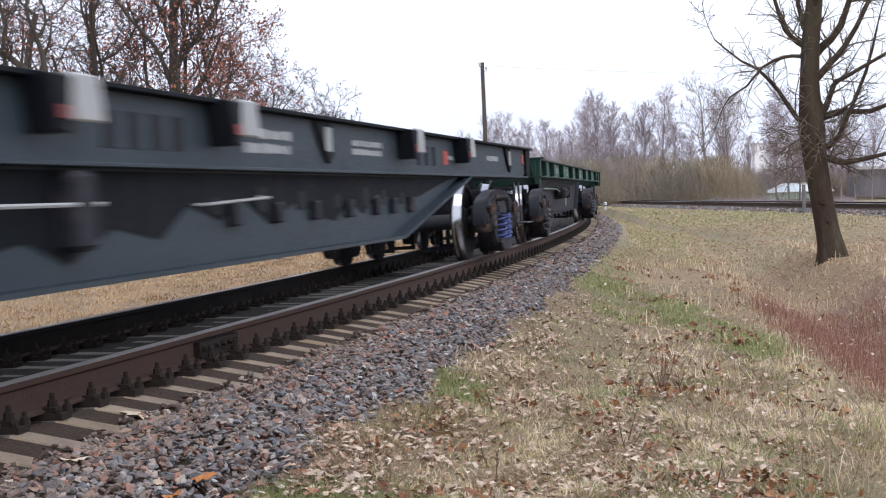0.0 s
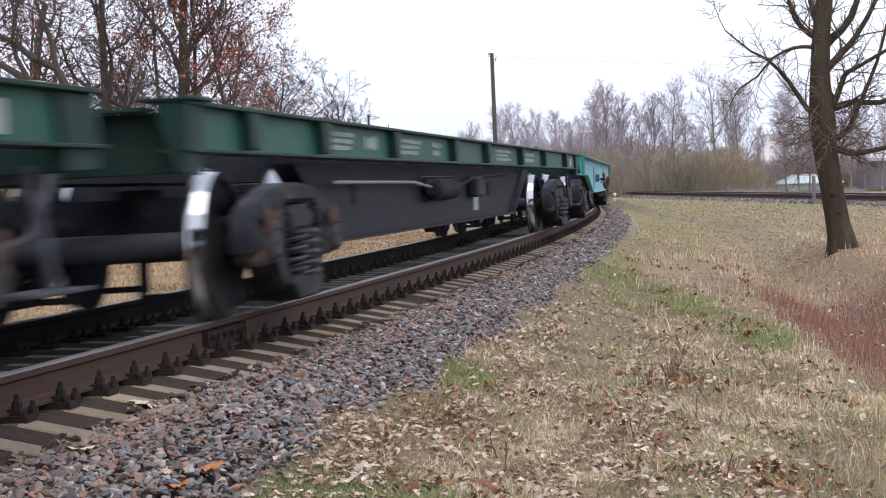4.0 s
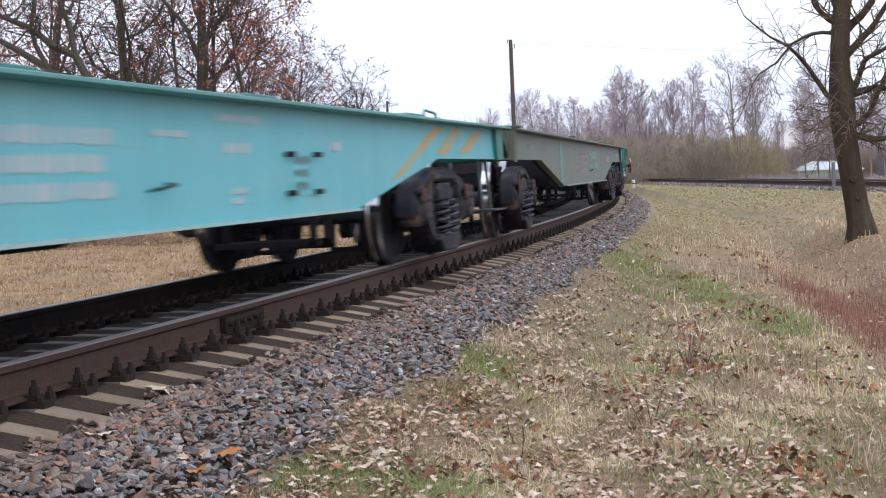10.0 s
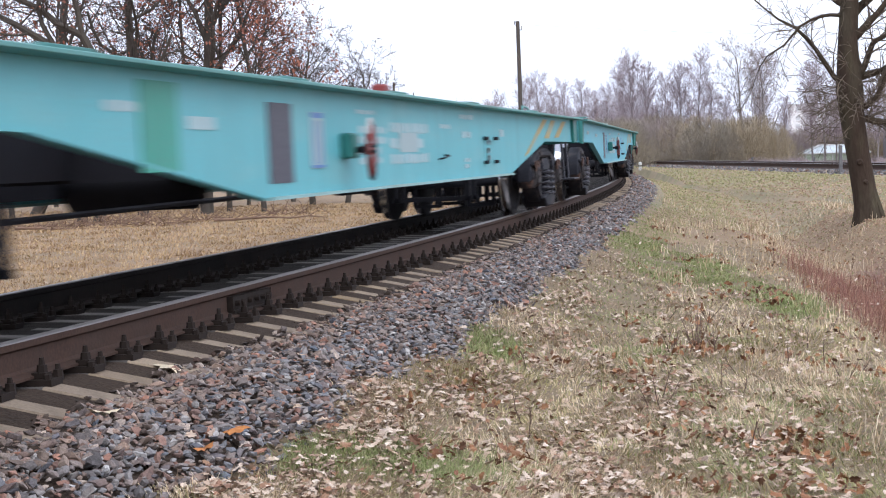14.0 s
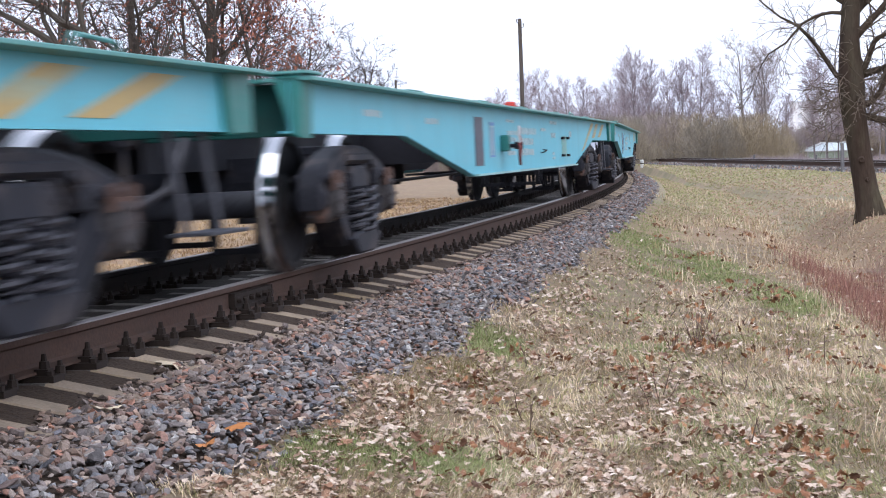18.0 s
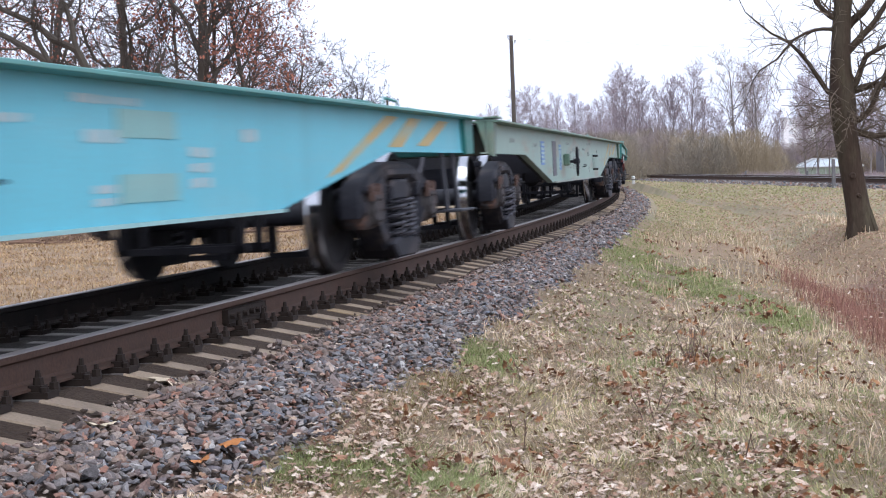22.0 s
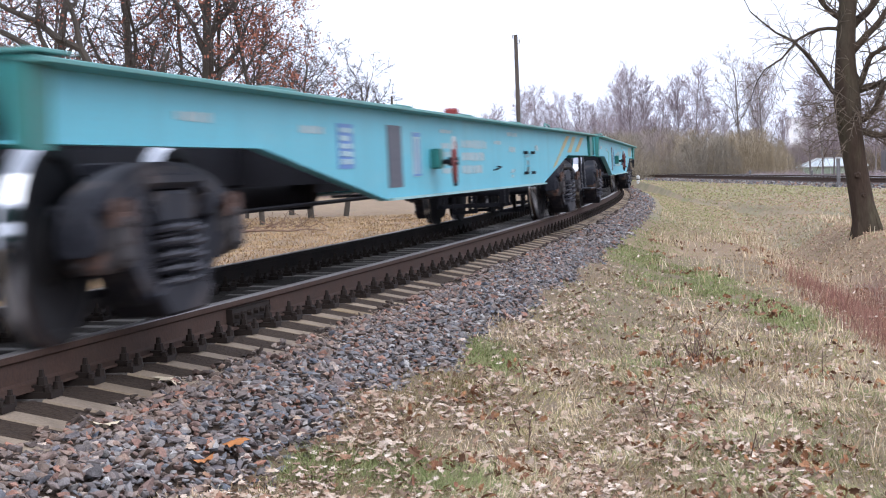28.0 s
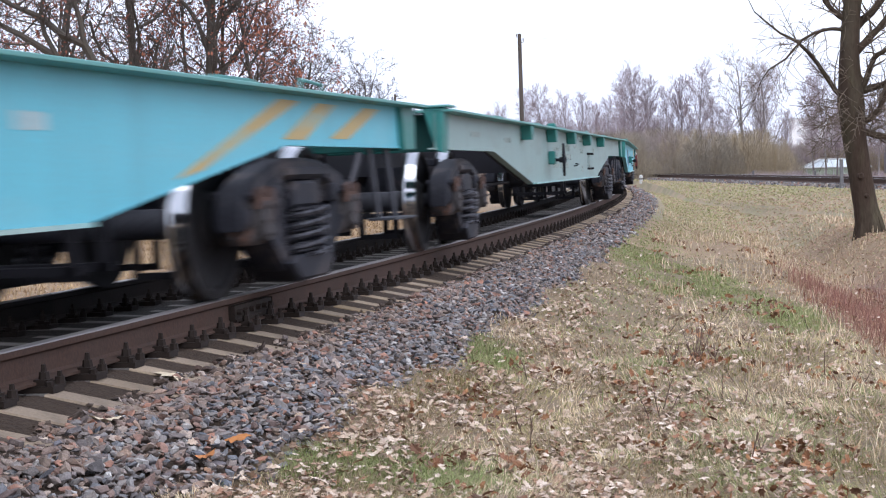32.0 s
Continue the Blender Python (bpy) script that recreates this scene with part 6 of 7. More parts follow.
def strew_leaves():
    r = np.random.RandomState(44)
    x, y = wedge(r, 72000, 6.6, 40, -0.27, 0.30, 1.5)
    s, lat = line_coords(x, y)
    w = x - (1.75 + 0.1125 * y)
    edge = np.exp(-((lat - toe(s) - 0.3) / 0.32) ** 2)
    mid = 0.62 * np.exp(-((lat - 2.6) / 1.1) ** 2) * np.clip(1.35 - y / 30, 0.28, 1)
    clump = 0.34 + 0.85 * (np.sin(x * 6.1 + 1.5 * np.sin(y * 0.9)) * np.cos(y * 1.15 + 0.8 * np.sin(x * 2.3)) + 0.6 * np.sin(x * 13.7 + y * 2.1) > 0.25)
    p = (0.85 * edge + 0.8 * mid) * clump * (1 - 0.75 * patch_mask(x, y, GREEN_SPOTS)) + np.where((lat > 0.3) & (lat < 1.3), 0.012, 0)
    p = p * (0.04 + 0.96 * smooth(-0.06, 0.12, lat - toe(s)))
    p = np.where(lat < -3.2, 0.03 * clump, p)
    p = np.where((w > 0.5) & (w < 1.9) & (y > 15), 0.12 * clump, p)
    keep = (r.rand(len(x)) < 0.85 * p) & ((lat > 0.28) | (lat < -3.2))
    x, y, lat = x[keep], y[keep], lat[keep]
    n = len(x)
    size = r.uniform(0.02, 0.056, n)
    z = np.maximum(bed_z(lat) + 0.015, ground_z(x, y)) + r.uniform(0.012, 0.05, n)
    az, tx, ty = r.uniform(0, 2 * np.pi, n), r.normal(0, 0.33, n), r.normal(0, 0.33, n)
    ca, sa, cx_, sx_, cy_, sy_ = np.cos(az), np.sin(az), np.cos(tx), np.sin(tx), np.cos(ty), np.sin(ty)
    o, e = np.zeros(n), np.ones(n)
    Rz = np.stack([ca, -sa, o, sa, ca, o, o, o, e], -1).reshape(n, 3, 3)
    Rx = np.stack([e, o, o, o, cx_, -sx_, o, sx_, cx_], -1).reshape(n, 3, 3)
    Ry = np.stack([cy_, o, sy_, o, e, o, -sy_, o, cy_], -1).reshape(n, 3, 3)
    shapes, tri = leaf_shapes(10, 6)
    v, f = scatter(shapes, tri, np.stack([x, y, z], -1), size, Rz @ Ry @ Rx, 8)
    tagged(new("fallen_leaves", big_mesh("fallen_leaves", v, f, M_LEAF)), "curled fallen oak leaves, pale beige to orange-brown", "leaves", kind="stuff")
    # dark red-brown clumps caught in the grass
    k = 170
    cx, cy = wedge(r, k, 7.2, 32, -0.02, 0.24, 1.1)
    _, cl = line_coords(cx, cy)
    ok = cl > 1.4
    cx, cy = np.append(cx[ok], [1.75, 1.9, 2.0]), np.append(cy[ok], [12.9, 12.8, 12.95])
    c = r.randint(0, len(cx), 1080)
    x, y = cx[c] + r.normal(0, 0.075, 1080), cy[c] + r.normal(0, 0.11, 1080)
    v, f = scatter(shapes, tri, np.stack([x, y, ground_z(x, y) + r.uniform(0.02, 0.08, 1080)], -1), r.uniform(0.024, 0.06, 1080), lying(r, 1080, 0.7), 9)
    rust = mat("rust_red_oak_leaves", (0.17, 0.07, 0.042), 0.8, 0, 0.2, 30, 200, 0.2, island=[(0.17, 0.07, 0.036), (0.26, 0.115, 0.05), (0.09, 0.045, 0.028), (0.21, 0.09, 0.042), (0.31, 0.15, 0.066), (0.12, 0.055, 0.03)])
    tagged(new("red_brown_leaves", big_mesh("red_brown_leaves", v, f, rust)), "clumps of rust-red oak leaves caught in the grass", "leaves", kind="stuff")
    # one large pale leaf on a sleeper end and a few on the ballast
    pale = mat("pale_dry_leaf", (0.55, 0.46, 0.33), 0.8, 0, 0.2, 30, 200, 0.2)
    orange = mat("orange_dry_leaf", (0.38, 0.15, 0.045), 0.8, 0, 0.25, 30, 200, 0.2)
    for i, (s, lat, up, sz, m) in enumerate(((1.72, 0.36, -0.24, 0.17, pale), (0.35, 0.58, -0.28, 0.12, pale), (0.1, 1.12, -0.40, 0.13, orange), (0.55, 1.10, -0.39, 0.11, orange))):
        g = Geo().add([tuple(q * sz) for q in shapes[i]], [tuple(t) for t in tri])
        px = rail_frame(s, lat, up)
        tagged(part("fallen_leaf", g.mesh("fallen_leaf", m), None, px @ pose(0, 0, 0, 12, -8, 60 + 70 * i)), "large curled dry oak leaf lying on the track bed", "leaf", group="single fallen leaves")


strew_leaves()

# ---- trees ----
M_BARK = mat("oak_bark", (0.05, 0.034, 0.025), 0.95, 0, 0.35, 3, 26, 0.9, alt=(0.05, 0.045, 0.03), bump_dist=0.03, stretch=(1, 1, 0.3), wear=((0.075, 0.068, 0.04), 5), wear_amount=0.35, spec=0.15)
M_BARK_DARK = mat("dark_tree_bark", (0.062, 0.05, 0.039), 0.95, 0, 0.3, 2, 20, 0.6, alt=(0.042, 0.036, 0.03), stretch=(1, 1, 0.3), bump_dist=0.03)
M_TWIG = mat("bare_brown_twigs", (0.058, 0.043, 0.038), 0.9, 0, 0.25, 1.5, 20, 0.0)
# background twig tones; the lavender birch tone has distance haze mixed in
M_TWIG_RED = mat("hazy_reddish_twigs", (0.28, 0.225, 0.24), 0.9, 0, 0.25, 0.6, 10, 0.0)
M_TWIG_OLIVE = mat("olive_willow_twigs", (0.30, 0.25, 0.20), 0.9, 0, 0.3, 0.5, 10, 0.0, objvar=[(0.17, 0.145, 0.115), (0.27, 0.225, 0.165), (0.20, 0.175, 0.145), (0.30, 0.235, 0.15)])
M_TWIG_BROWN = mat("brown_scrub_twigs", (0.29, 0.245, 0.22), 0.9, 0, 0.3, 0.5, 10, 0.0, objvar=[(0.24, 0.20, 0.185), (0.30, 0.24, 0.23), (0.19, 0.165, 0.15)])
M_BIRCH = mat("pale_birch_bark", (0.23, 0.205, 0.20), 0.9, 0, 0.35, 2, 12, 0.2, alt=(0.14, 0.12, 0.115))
M_OAKLEAF = mat("withered_oak_leaves", (0.24, 0.1, 0.06), 0.8, 0, 0.2, 3, 30, 0.0, island=[(0.24, 0.08, 0.05), (0.34, 0.125, 0.07), (0.17, 0.055, 0.038), (0.29, 0.12, 0.08), (0.21, 0.07, 0.043)])


def grow(rnd, p, d, length, r, level, spec, limbs, twigs, tips):
    """One branch and its children. limbs and twigs collect (points, radii)."""
    n = max(3, int(length / spec["seg"][min(level, len(spec["seg"]) - 1)]))
    pts, rad = [p.copy()], [r]
    wob, lift = spec["wob"] * (spec.get("stem", 0.5) if level == 0 else 1.0), spec["lift"] if level else 0.3
    ends_at = spec["taper"] if level < 2 else 0.3
    for i in range(n):
        d = (d + Vector((rnd.gauss(0, wob), rnd.gauss(0, wob), rnd.gauss(0, wob) + lift * 0.1))).normalized()
        p = p + d * (length / n)
        pts.append(p.copy())
        rad.append(max(spec["rmin"], r * (1 - (1 - ends_at) * (i + 1) / n)))
    (limbs if level <= spec["limb_levels"] else twigs).append((pts, rad, level))
    if level >= spec["levels"]:
        tips.append(p)
        return
    count = spec["kids"][level]
    first = spec["first"][min(level, len(spec["first"]) - 1)]
    az = rnd.uniform(0, 6.28)
    for k in range(count):
        f = first + (1 - first) * (k + rnd.random()) / count
        q = min(n - 1, int(f * n))
        fr = f * n - q
        base = pts[q].lerp(pts[q + 1], fr)
        dd = (pts[q + 1] - pts[q]).normalized()
        az += 2.4 + rnd.uniform(-0.5, 0.5)
        side = dd.orthogonal().normalized()
        side = Matrix.Rotation(az, 3, dd) @ side
        ang = radians(rnd.uniform(*spec["angle"]))
        nd = (dd * math.cos(ang) + side * math.sin(ang)).normalized()
        ln = length * spec["ratio"][min(level, len(spec["ratio"]) - 1)] * rnd.uniform(0.7, 1.2) * (1.15 - 0.55 * f)
        grow(rnd, base, nd, ln, max(spec["rmin"], rad[q] * rnd.uniform(0.42, 0.62)), level + 1, spec, limbs, twigs, tips)


def branch_mesh(name, items, material, sides):
    g = Geo()
    for pts, rad, lv in items:
        g.tube(pts, rad, sides(lv), caps=False)
    return g.mesh(name, material, smooth=True)


def leaf_cloud(name, tips, per, spread, size, material, seed):
    r = np.random.RandomState(seed)
    c = np.array([t[:] for t in tips])
    c = np.repeat(c, per, 0) + r.normal(0, spread, (len(c) * per, 3))
    shapes, tri = leaf_shapes(4, seed)
    simple = [np.concatenate([s[[0, 3, 6, 9, 12, 15]]]) for s in shapes]
    tri6 = np.array([[0, 1, 2], [0, 2, 3], [0, 3, 4], [0, 4, 5]])
    v, f = scatter(simple, tri6, c, size * r.uniform(0.6, 1.3, len(c)), turns(r, len(c)), seed)
    return big_mesh(name, v, f, material)


def make_tree(label, seed, trunk, height, r, spec, bark, twig, leaves=0, leaf_share=1.0, lean=(0, 0), category="tree", group=""):
    """A tree as one thing: trunk with limbs, bare crown and, where it kept them, withered leaves."""
    rnd = random.Random(seed)
    limbs, twigs, tips = [], [], []
    grow(rnd, Vector((0, 0, -0.15)), Vector((lean[0], lean[1], 1)).normalized(), height, r, 0, spec, limbs, twigs, tips)
    t = tagged(new("tree", None), label, category, group=group)
    part("trunk", branch_mesh("trunk", limbs, bark, lambda lv: (10, 7, 6, 5)[min(lv, 3)]), t)
    part("crown", branch_mesh("crown", twigs, twig, lambda lv: 3), t)
    if leaves:
        pick = [p for p in tips if rnd.random() < leaf_share]
        part("leaves", leaf_cloud("leaves", pick, leaves, 0.10, 0.085, M_OAKLEAF, seed), t, label="withered red-brown oak leaves")
    return t


OAK = dict(seg=(0.7, 0.45, 0.35, 0.25), wob=0.16, lift=0.8, taper=0.45, rmin=0.007, levels=4, limb_levels=2, kids=(9, 6, 5, 3), first=(0.25, 0.25, 0.2), ratio=(0.46, 0.55, 0.5, 0.5), angle=(30, 70))
FINE = dict(seg=(0.7, 0.5, 0.35, 0.3), wob=0.12, lift=0.9, taper=0.2, rmin=0.008, levels=4, limb_levels=1, kids=(14, 8, 5, 4), first=(0.2, 0.15, 0.15), ratio=(0.42, 0.5, 0.5, 0.5), angle=(25, 55))
BIRCH = dict(seg=(0.9, 0.5, 0.4, 0.3), wob=0.07, lift=0.7, taper=0.15, rmin=0.009, levels=3, limb_levels=0, kids=(36, 11, 5), first=(0.22, 0.15, 0.1), ratio=(0.30, 0.5, 0.5), angle=(22, 50))


def on_ground(x, y, turn=0.0, size=1.0):
    return pose(x, y, float(ground_z(x, y)), 0, 0, turn) @ Matrix.Scale(size, 4)


def plant(tree, x, y, turn=0.0, size=1.0, first=False):
    """Stand a tree, or a copy of it, on the ground."""
    m = on_ground(x, y, turn)
    ob = tree if first else copy_thing(tree, m)
    ob.matrix_basis = m
    ob.scale = (size, size, size)
    return ob


def grove():
    """The oaks and other trees beyond the line."""
    a = make_tree("tall oak with bare limbs and some withered leaves", 3, 0, 9.0, 0.19, dict(OAK, stem=0.12, kids=(10, 7, 6, 3)), M_BARK_DARK, M_TWIG, 2, 0.16, group="trees beyond the line")
    b = make_tree("oak with many withered red-brown leaves", 8, 0, 8.0, 0.085, dict(OAK, stem=0.2, rmin=0.006, kids=(12, 7, 5, 3)), M_BARK_DARK, M_TWIG, 3, 0.66, group="trees beyond the line")
    c = make_tree("crooked bare oak with spreading limbs", 14, 0, 7.5, 0.19, dict(OAK, wob=0.24, lift=0.2, first=(0.12, 0.2, 0.2), angle=(45, 85)), M_BARK_DARK, M_TWIG, 2, 0.12, lean=(0.25, 0.1), group="trees beyond the line")
    d = make_tree("bare tree with fine spreading twigs", 19, 0, 5.2, 0.11, dict(FINE, lift=0.35, angle=(30, 65), wob=0.16, ratio=(0.5, 0.5, 0.5, 0.5), rmin=0.006), M_BARK_DARK, M_TWIG, group="trees beyond the line")
    px = lambda x, y: (x - 784) / 3120 * y
    plant(a, -6.42, 48, 20, 1.0, True)
    plant(b, -4.85, 48, 80, 0.95, True)
    plant(c, px(60, 52), 52, 330, 1.0, True)
    plant(d, px(555, 54), 54, 0, 0.95, True)
    for src, x, y, turn, size in ((a, -8.15, 48, 140, 0.85), (b, -6.05, 50, 200, 1.0), (b, -7.4, 52, 40, 0.9), (b, px(100, 60), 60, 10, 1.0), (b, px(440, 56), 56, 300, 0.8), (d, px(615, 56), 56, 130, 0.85),
                                  (d, px(520, 60), 60, 210, 0.9), (b, -12.2, 50, 120, 1.0), (c, -15.5, 45, 80, 1.1), (d, px(-40, 66), 66, 150, 1.2), (d, px(210, 62), 62, 60, 1.1), (d, px(320, 64), 64, 200, 1.1)):
        plant(src, x, y, turn, size)
    # the oak with two arching stems
    rnd = random.Random(31)
    limbs, twigs, tips = [], [], []
    spec = dict(OAK, rmin=0.006, lift=0.5, wob=0.2, kids=(0, 7, 6, 3))
    for course, r0, r1 in (([(-0.3, -0.2), (-0.36, 1.2), (-0.30, 2.1), (-0.48, 3.6), (-0.55, 4.15), (-1.12, 4.56), (-1.79, 4.98), (-2.24, 5.21), (-2.9, 5.6)], 0.15, 0.05),
                           ([(-0.8, 4.35), (-1.12, 4.95), (-1.20, 5.40), (-1.1, 6.0), (-1.3, 6.9)], 0.07, 0.03),
                           ([(0.1, -0.2), (0.25, 1.2), (0.26, 2.0), (0.22, 3.6), (0.15, 4.1), (-0.14, 4.66), (-0.65, 4.90), (-1.20, 5.37), (-1.88, 5.67), (-2.6, 6.1)], 0.16, 0.05),
                           ([(-0.14, 4.66), (-0.23, 5.29), (-0.33, 5.63), (-0.57, 6.3), (-0.5, 7.2)], 0.08, 0.03)):
        pts = [Vector((q[0], rnd.gauss(0, 0.06), q[1])) for q in course]
        rad = [r0 + (r1 - r0) * i / (len(pts) - 1) for i in range(len(pts))]
        limbs.append((pts, rad, 1))
        for k in range(13):
            i = rnd.randint(max(1, len(pts) - 5), len(pts) - 2)
            q = pts[i].lerp(pts[i + 1], rnd.random())
            v = Vector((rnd.gauss(0, 1), rnd.gauss(0, 0.8), rnd.uniform(-0.1, 1.3))).normalized()
            grow(rnd, q, v, rnd.uniform(0.7, 1.9), rad[i] * rnd.uniform(0.2, 0.4), 2, spec, limbs, twigs, tips)
    e = tagged(new("tree", None), "oak with two dark stems arching apart", "tree", group="trees beyond the line")
    part("trunk", branch_mesh("trunk", limbs, M_BARK_DARK, lambda lv: (10, 8, 6, 5)[min(lv, 3)]), e)
    part("crown", branch_mesh("crown", twigs, M_TWIG, lambda lv: 3), e)
    part("leaves", leaf_cloud("leaves", [q for q in tips if rnd.random() < 0.12], 2, 0.12, 0.09, M_OAKLEAF, 5), e, label="withered red-brown oak leaves")
    e.matrix_basis = on_ground(-8.7, 44)


grove()


def right_oak():
    """The oak in the field: a stout trunk, a knobbly waist sprouting shoots, and crooked limbs."""
    rnd = random.Random(77)
    limbs, twigs, tips = [], [], []
    spec = dict(seg=(0.5, 0.32, 0.24, 0.18), wob=0.17, lift=0.15, taper=0.4, rmin=0.0045, levels=4, limb_levels=2, kids=(0, 7, 5, 6), first=(0.2, 0.25, 0.2), ratio=(0.5, 0.5, 0.5, 0.5), angle=(30, 70))
    trunk = [(0.06, 0, -0.25), (0.03, 0, 0.05), (-0.04, 0, 0.45), (-0.13, 0, 1.0), (-0.22, 0, 1.6), (-0.26, 0, 2.1), (-0.28, 0, 2.8), (-0.24, 0, 3.5), (-0.14, 0, 4.3), (-0.02, 0, 5.4), (0.1, 0, 6.6), (0.05, 0.1, 8.0)]
    rad = [0.31, 0.235, 0.20, 0.19, 0.20, 0.225, 0.165, 0.15, 0.135, 0.11, 0.08, 0.04]
    limbs.append(([Vector(p) for p in trunk], rad, 0))
    # each main limb: its course (right, up) from the trunk, a slant away, and its thickness at both ends
    for course, away, r0, r1 in (
            ([(-0.27, 2.12), (-0.50, 2.30), (-0.81, 2.75), (-1.12, 3.10), (-1.42, 3.25), (-1.81, 3.60)], 0.05, 0.05, 0.010),
            ([(-0.25, 3.22), (-0.45, 3.28), (-0.72, 3.27), (-1.07, 3.12), (-1.36, 2.82), (-1.66, 2.65), (-1.85, 2.4)], -0.1, 0.036, 0.007),
            ([(-0.25, 3.40), (-0.42, 3.50), (-0.65, 3.74), (-0.80, 4.20), (-1.1, 4.9)], 0.1, 0.06, 0.02),
            ([(-0.25, 2.85), (-0.13, 2.95), (0.09, 3.18), (0.30, 3.40), (0.70, 4.10), (0.85, 5.0)], -0.15, 0.075, 0.025),
            ([(-0.22, 3.25), (-0.06, 3.42), (0.30, 3.76), (0.60, 4.60), (0.9, 5.4)], 0.2, 0.085, 0.03),
            ([(-0.25, 2.26), (-0.03, 2.30), (0.30, 2.38), (0.75, 2.36), (1.25, 2.55)], 0.1, 0.075, 0.03),
            ([(-0.25, 2.20), (-0.03, 2.42), (0.10, 2.80), (0.30, 2.92), (1.0, 3.3)], -0.2, 0.065, 0.025),
            ([(-0.22, 1.66), (0.02, 1.61), (0.30, 1.55), (0.8, 1.62), (1.35, 1.75)], 0.0, 0.07, 0.025),
            ([(-0.22, 1.78), (0.0, 1.82), (0.18, 1.98), (0.30, 2.22), (0.65, 3.0), (0.8, 3.6)], -0.1, 0.06, 0.02),
            ([(-0.12, 4.3), (-0.5, 4.9), (-0.7, 5.7), (-1.2, 6.6)], 0.2, 0.08, 0.02), ([(0.0, 5.0), (0.5, 5.6), (0.8, 6.4), (1.3, 7.2)], -0.2, 0.08, 0.02),
            ([(-0.26, 3.0), (-0.2, 3.5), (-0.3, 4.2), (-0.2, 5.2)], 0.9, 0.08, 0.02), ([(-0.2, 3.9), (-0.1, 4.5), (0.1, 5.2)], -0.9, 0.07, 0.02)):
        n = len(course)
        pts = [Vector((q[0] + rnd.gauss(0, 0.012), away * i * 0.35 + rnd.gauss(0, 0.02), q[1])) for i, q in enumerate(course)]
        fine, frad = [], []
        for i in range(n - 1):
            for f in (0, 0.5):
                p0, p3 = pts[max(0, i - 1)], pts[min(n - 1, i + 2)]
                w = pts[i].lerp(pts[i + 1], f) + (pts[i].lerp(pts[i + 1], 0.5) - p0.lerp(p3, 0.5)) * 0.25 * f
                fine.append(w)
                frad.append(r0 + (r1 - r0) * (i + f) / (n - 1))
        fine.append(pts[-1])
        frad.append(r1)
        limbs.append((fine, frad, 1))
        length = sum((p - q).length for p, q in zip(fine[1:], fine[:-1]))
        for k in range(int(7 + 4 * length)):
            i = rnd.randint(2, len(fine) - 2)
            d = (fine[i + 1] - fine[i]).normalized()
            e = (d * 0.8 + Vector((rnd.gauss(0, 0.55), rnd.gauss(0, 0.55), rnd.gauss(0.12, 0.5)))).normalized()
            grow(rnd, fine[i].copy(), e, rnd.uniform(0.25, 0.85) * (0.6 + 0.2 * length), max(0.006, frad[i] * 0.4), 3, spec, limbs, twigs, tips)
        grow(rnd, fine[-1].copy(), (fine[-1] - fine[-2]).normalized(), 0.7, r1 * 0.8, 2, spec, limbs, twigs, tips)
    # shoots round the waist
    for k in range(64):
        a, h = rnd.uniform(0, 6.28), rnd.gauss(1.95, 0.28)
        p = Vector((-0.24 + 0.22 * math.cos(a), 0.22 * math.sin(a), h))
        grow(rnd, p, Vector((math.cos(a), math.sin(a), rnd.uniform(-0.6, 0.5))).normalized(), rnd.uniform(0.2, 0.8), 0.008, 3, dict(spec, lift=-0.6, rmin=0.005), limbs, twigs, tips)
    t = tagged(new("tree", None), "bare oak with a knobbly trunk and crooked limbs", "tree")
    part("trunk", branch_mesh("trunk", limbs, M_BARK, lambda lv: (20, 8, 6, 5)[min(lv, 3)]), t)
    part("crown", branch_mesh("crown", twigs, mat("mossy_oak_twigs", (0.105, 0.08, 0.058), 0.9, 0, 0.3, 3, 20, 0.0), lambda lv: 3), t)
    for h, a, s in ((0.92, -1.75, 0.05), (0.6, -1.3, 0.035), (1.9, -1.2, 0.07), (2.1, -2.2, 0.08), (1.8, -2.6, 0.07)):
        c = Vector((-0.12 - 0.12 * (h > 1.4) + 0.225 * math.cos(a), 0.225 * math.sin(a), h))
        g = Geo()
        n = Vector((math.cos(a), math.sin(a), 0))
        g.tube([c - n * 0.08, c - n * 0.01, c + n * 0.012, c + n * 0.002], [s * 1.3, s * 1.1, s * 0.7, s * 0.3], 10)
        part("burl", g.mesh("burl", M_BARK, smooth=True), t)
    # base flare
    g = Geo()
    for k in range(7):
        a = k * 0.9 + 0.2
        g.tube([(0.10 * math.cos(a), 0.10 * math.sin(a), 0.4), (0.18 * math.cos(a) + 0.04, 0.18 * math.sin(a), 0.08), (0.27 * math.cos(a) + 0.05, 0.27 * math.sin(a), -0.15)], [0.09, 0.085, 0.05], 7)
    part("root_flare", g.mesh("root_flare", M_BARK, smooth=True), t)
    t.matrix_basis = on_ground(7.93, 33.0, 0)
    t.scale = (1.12, 1.12, 1.16)


right_oak()


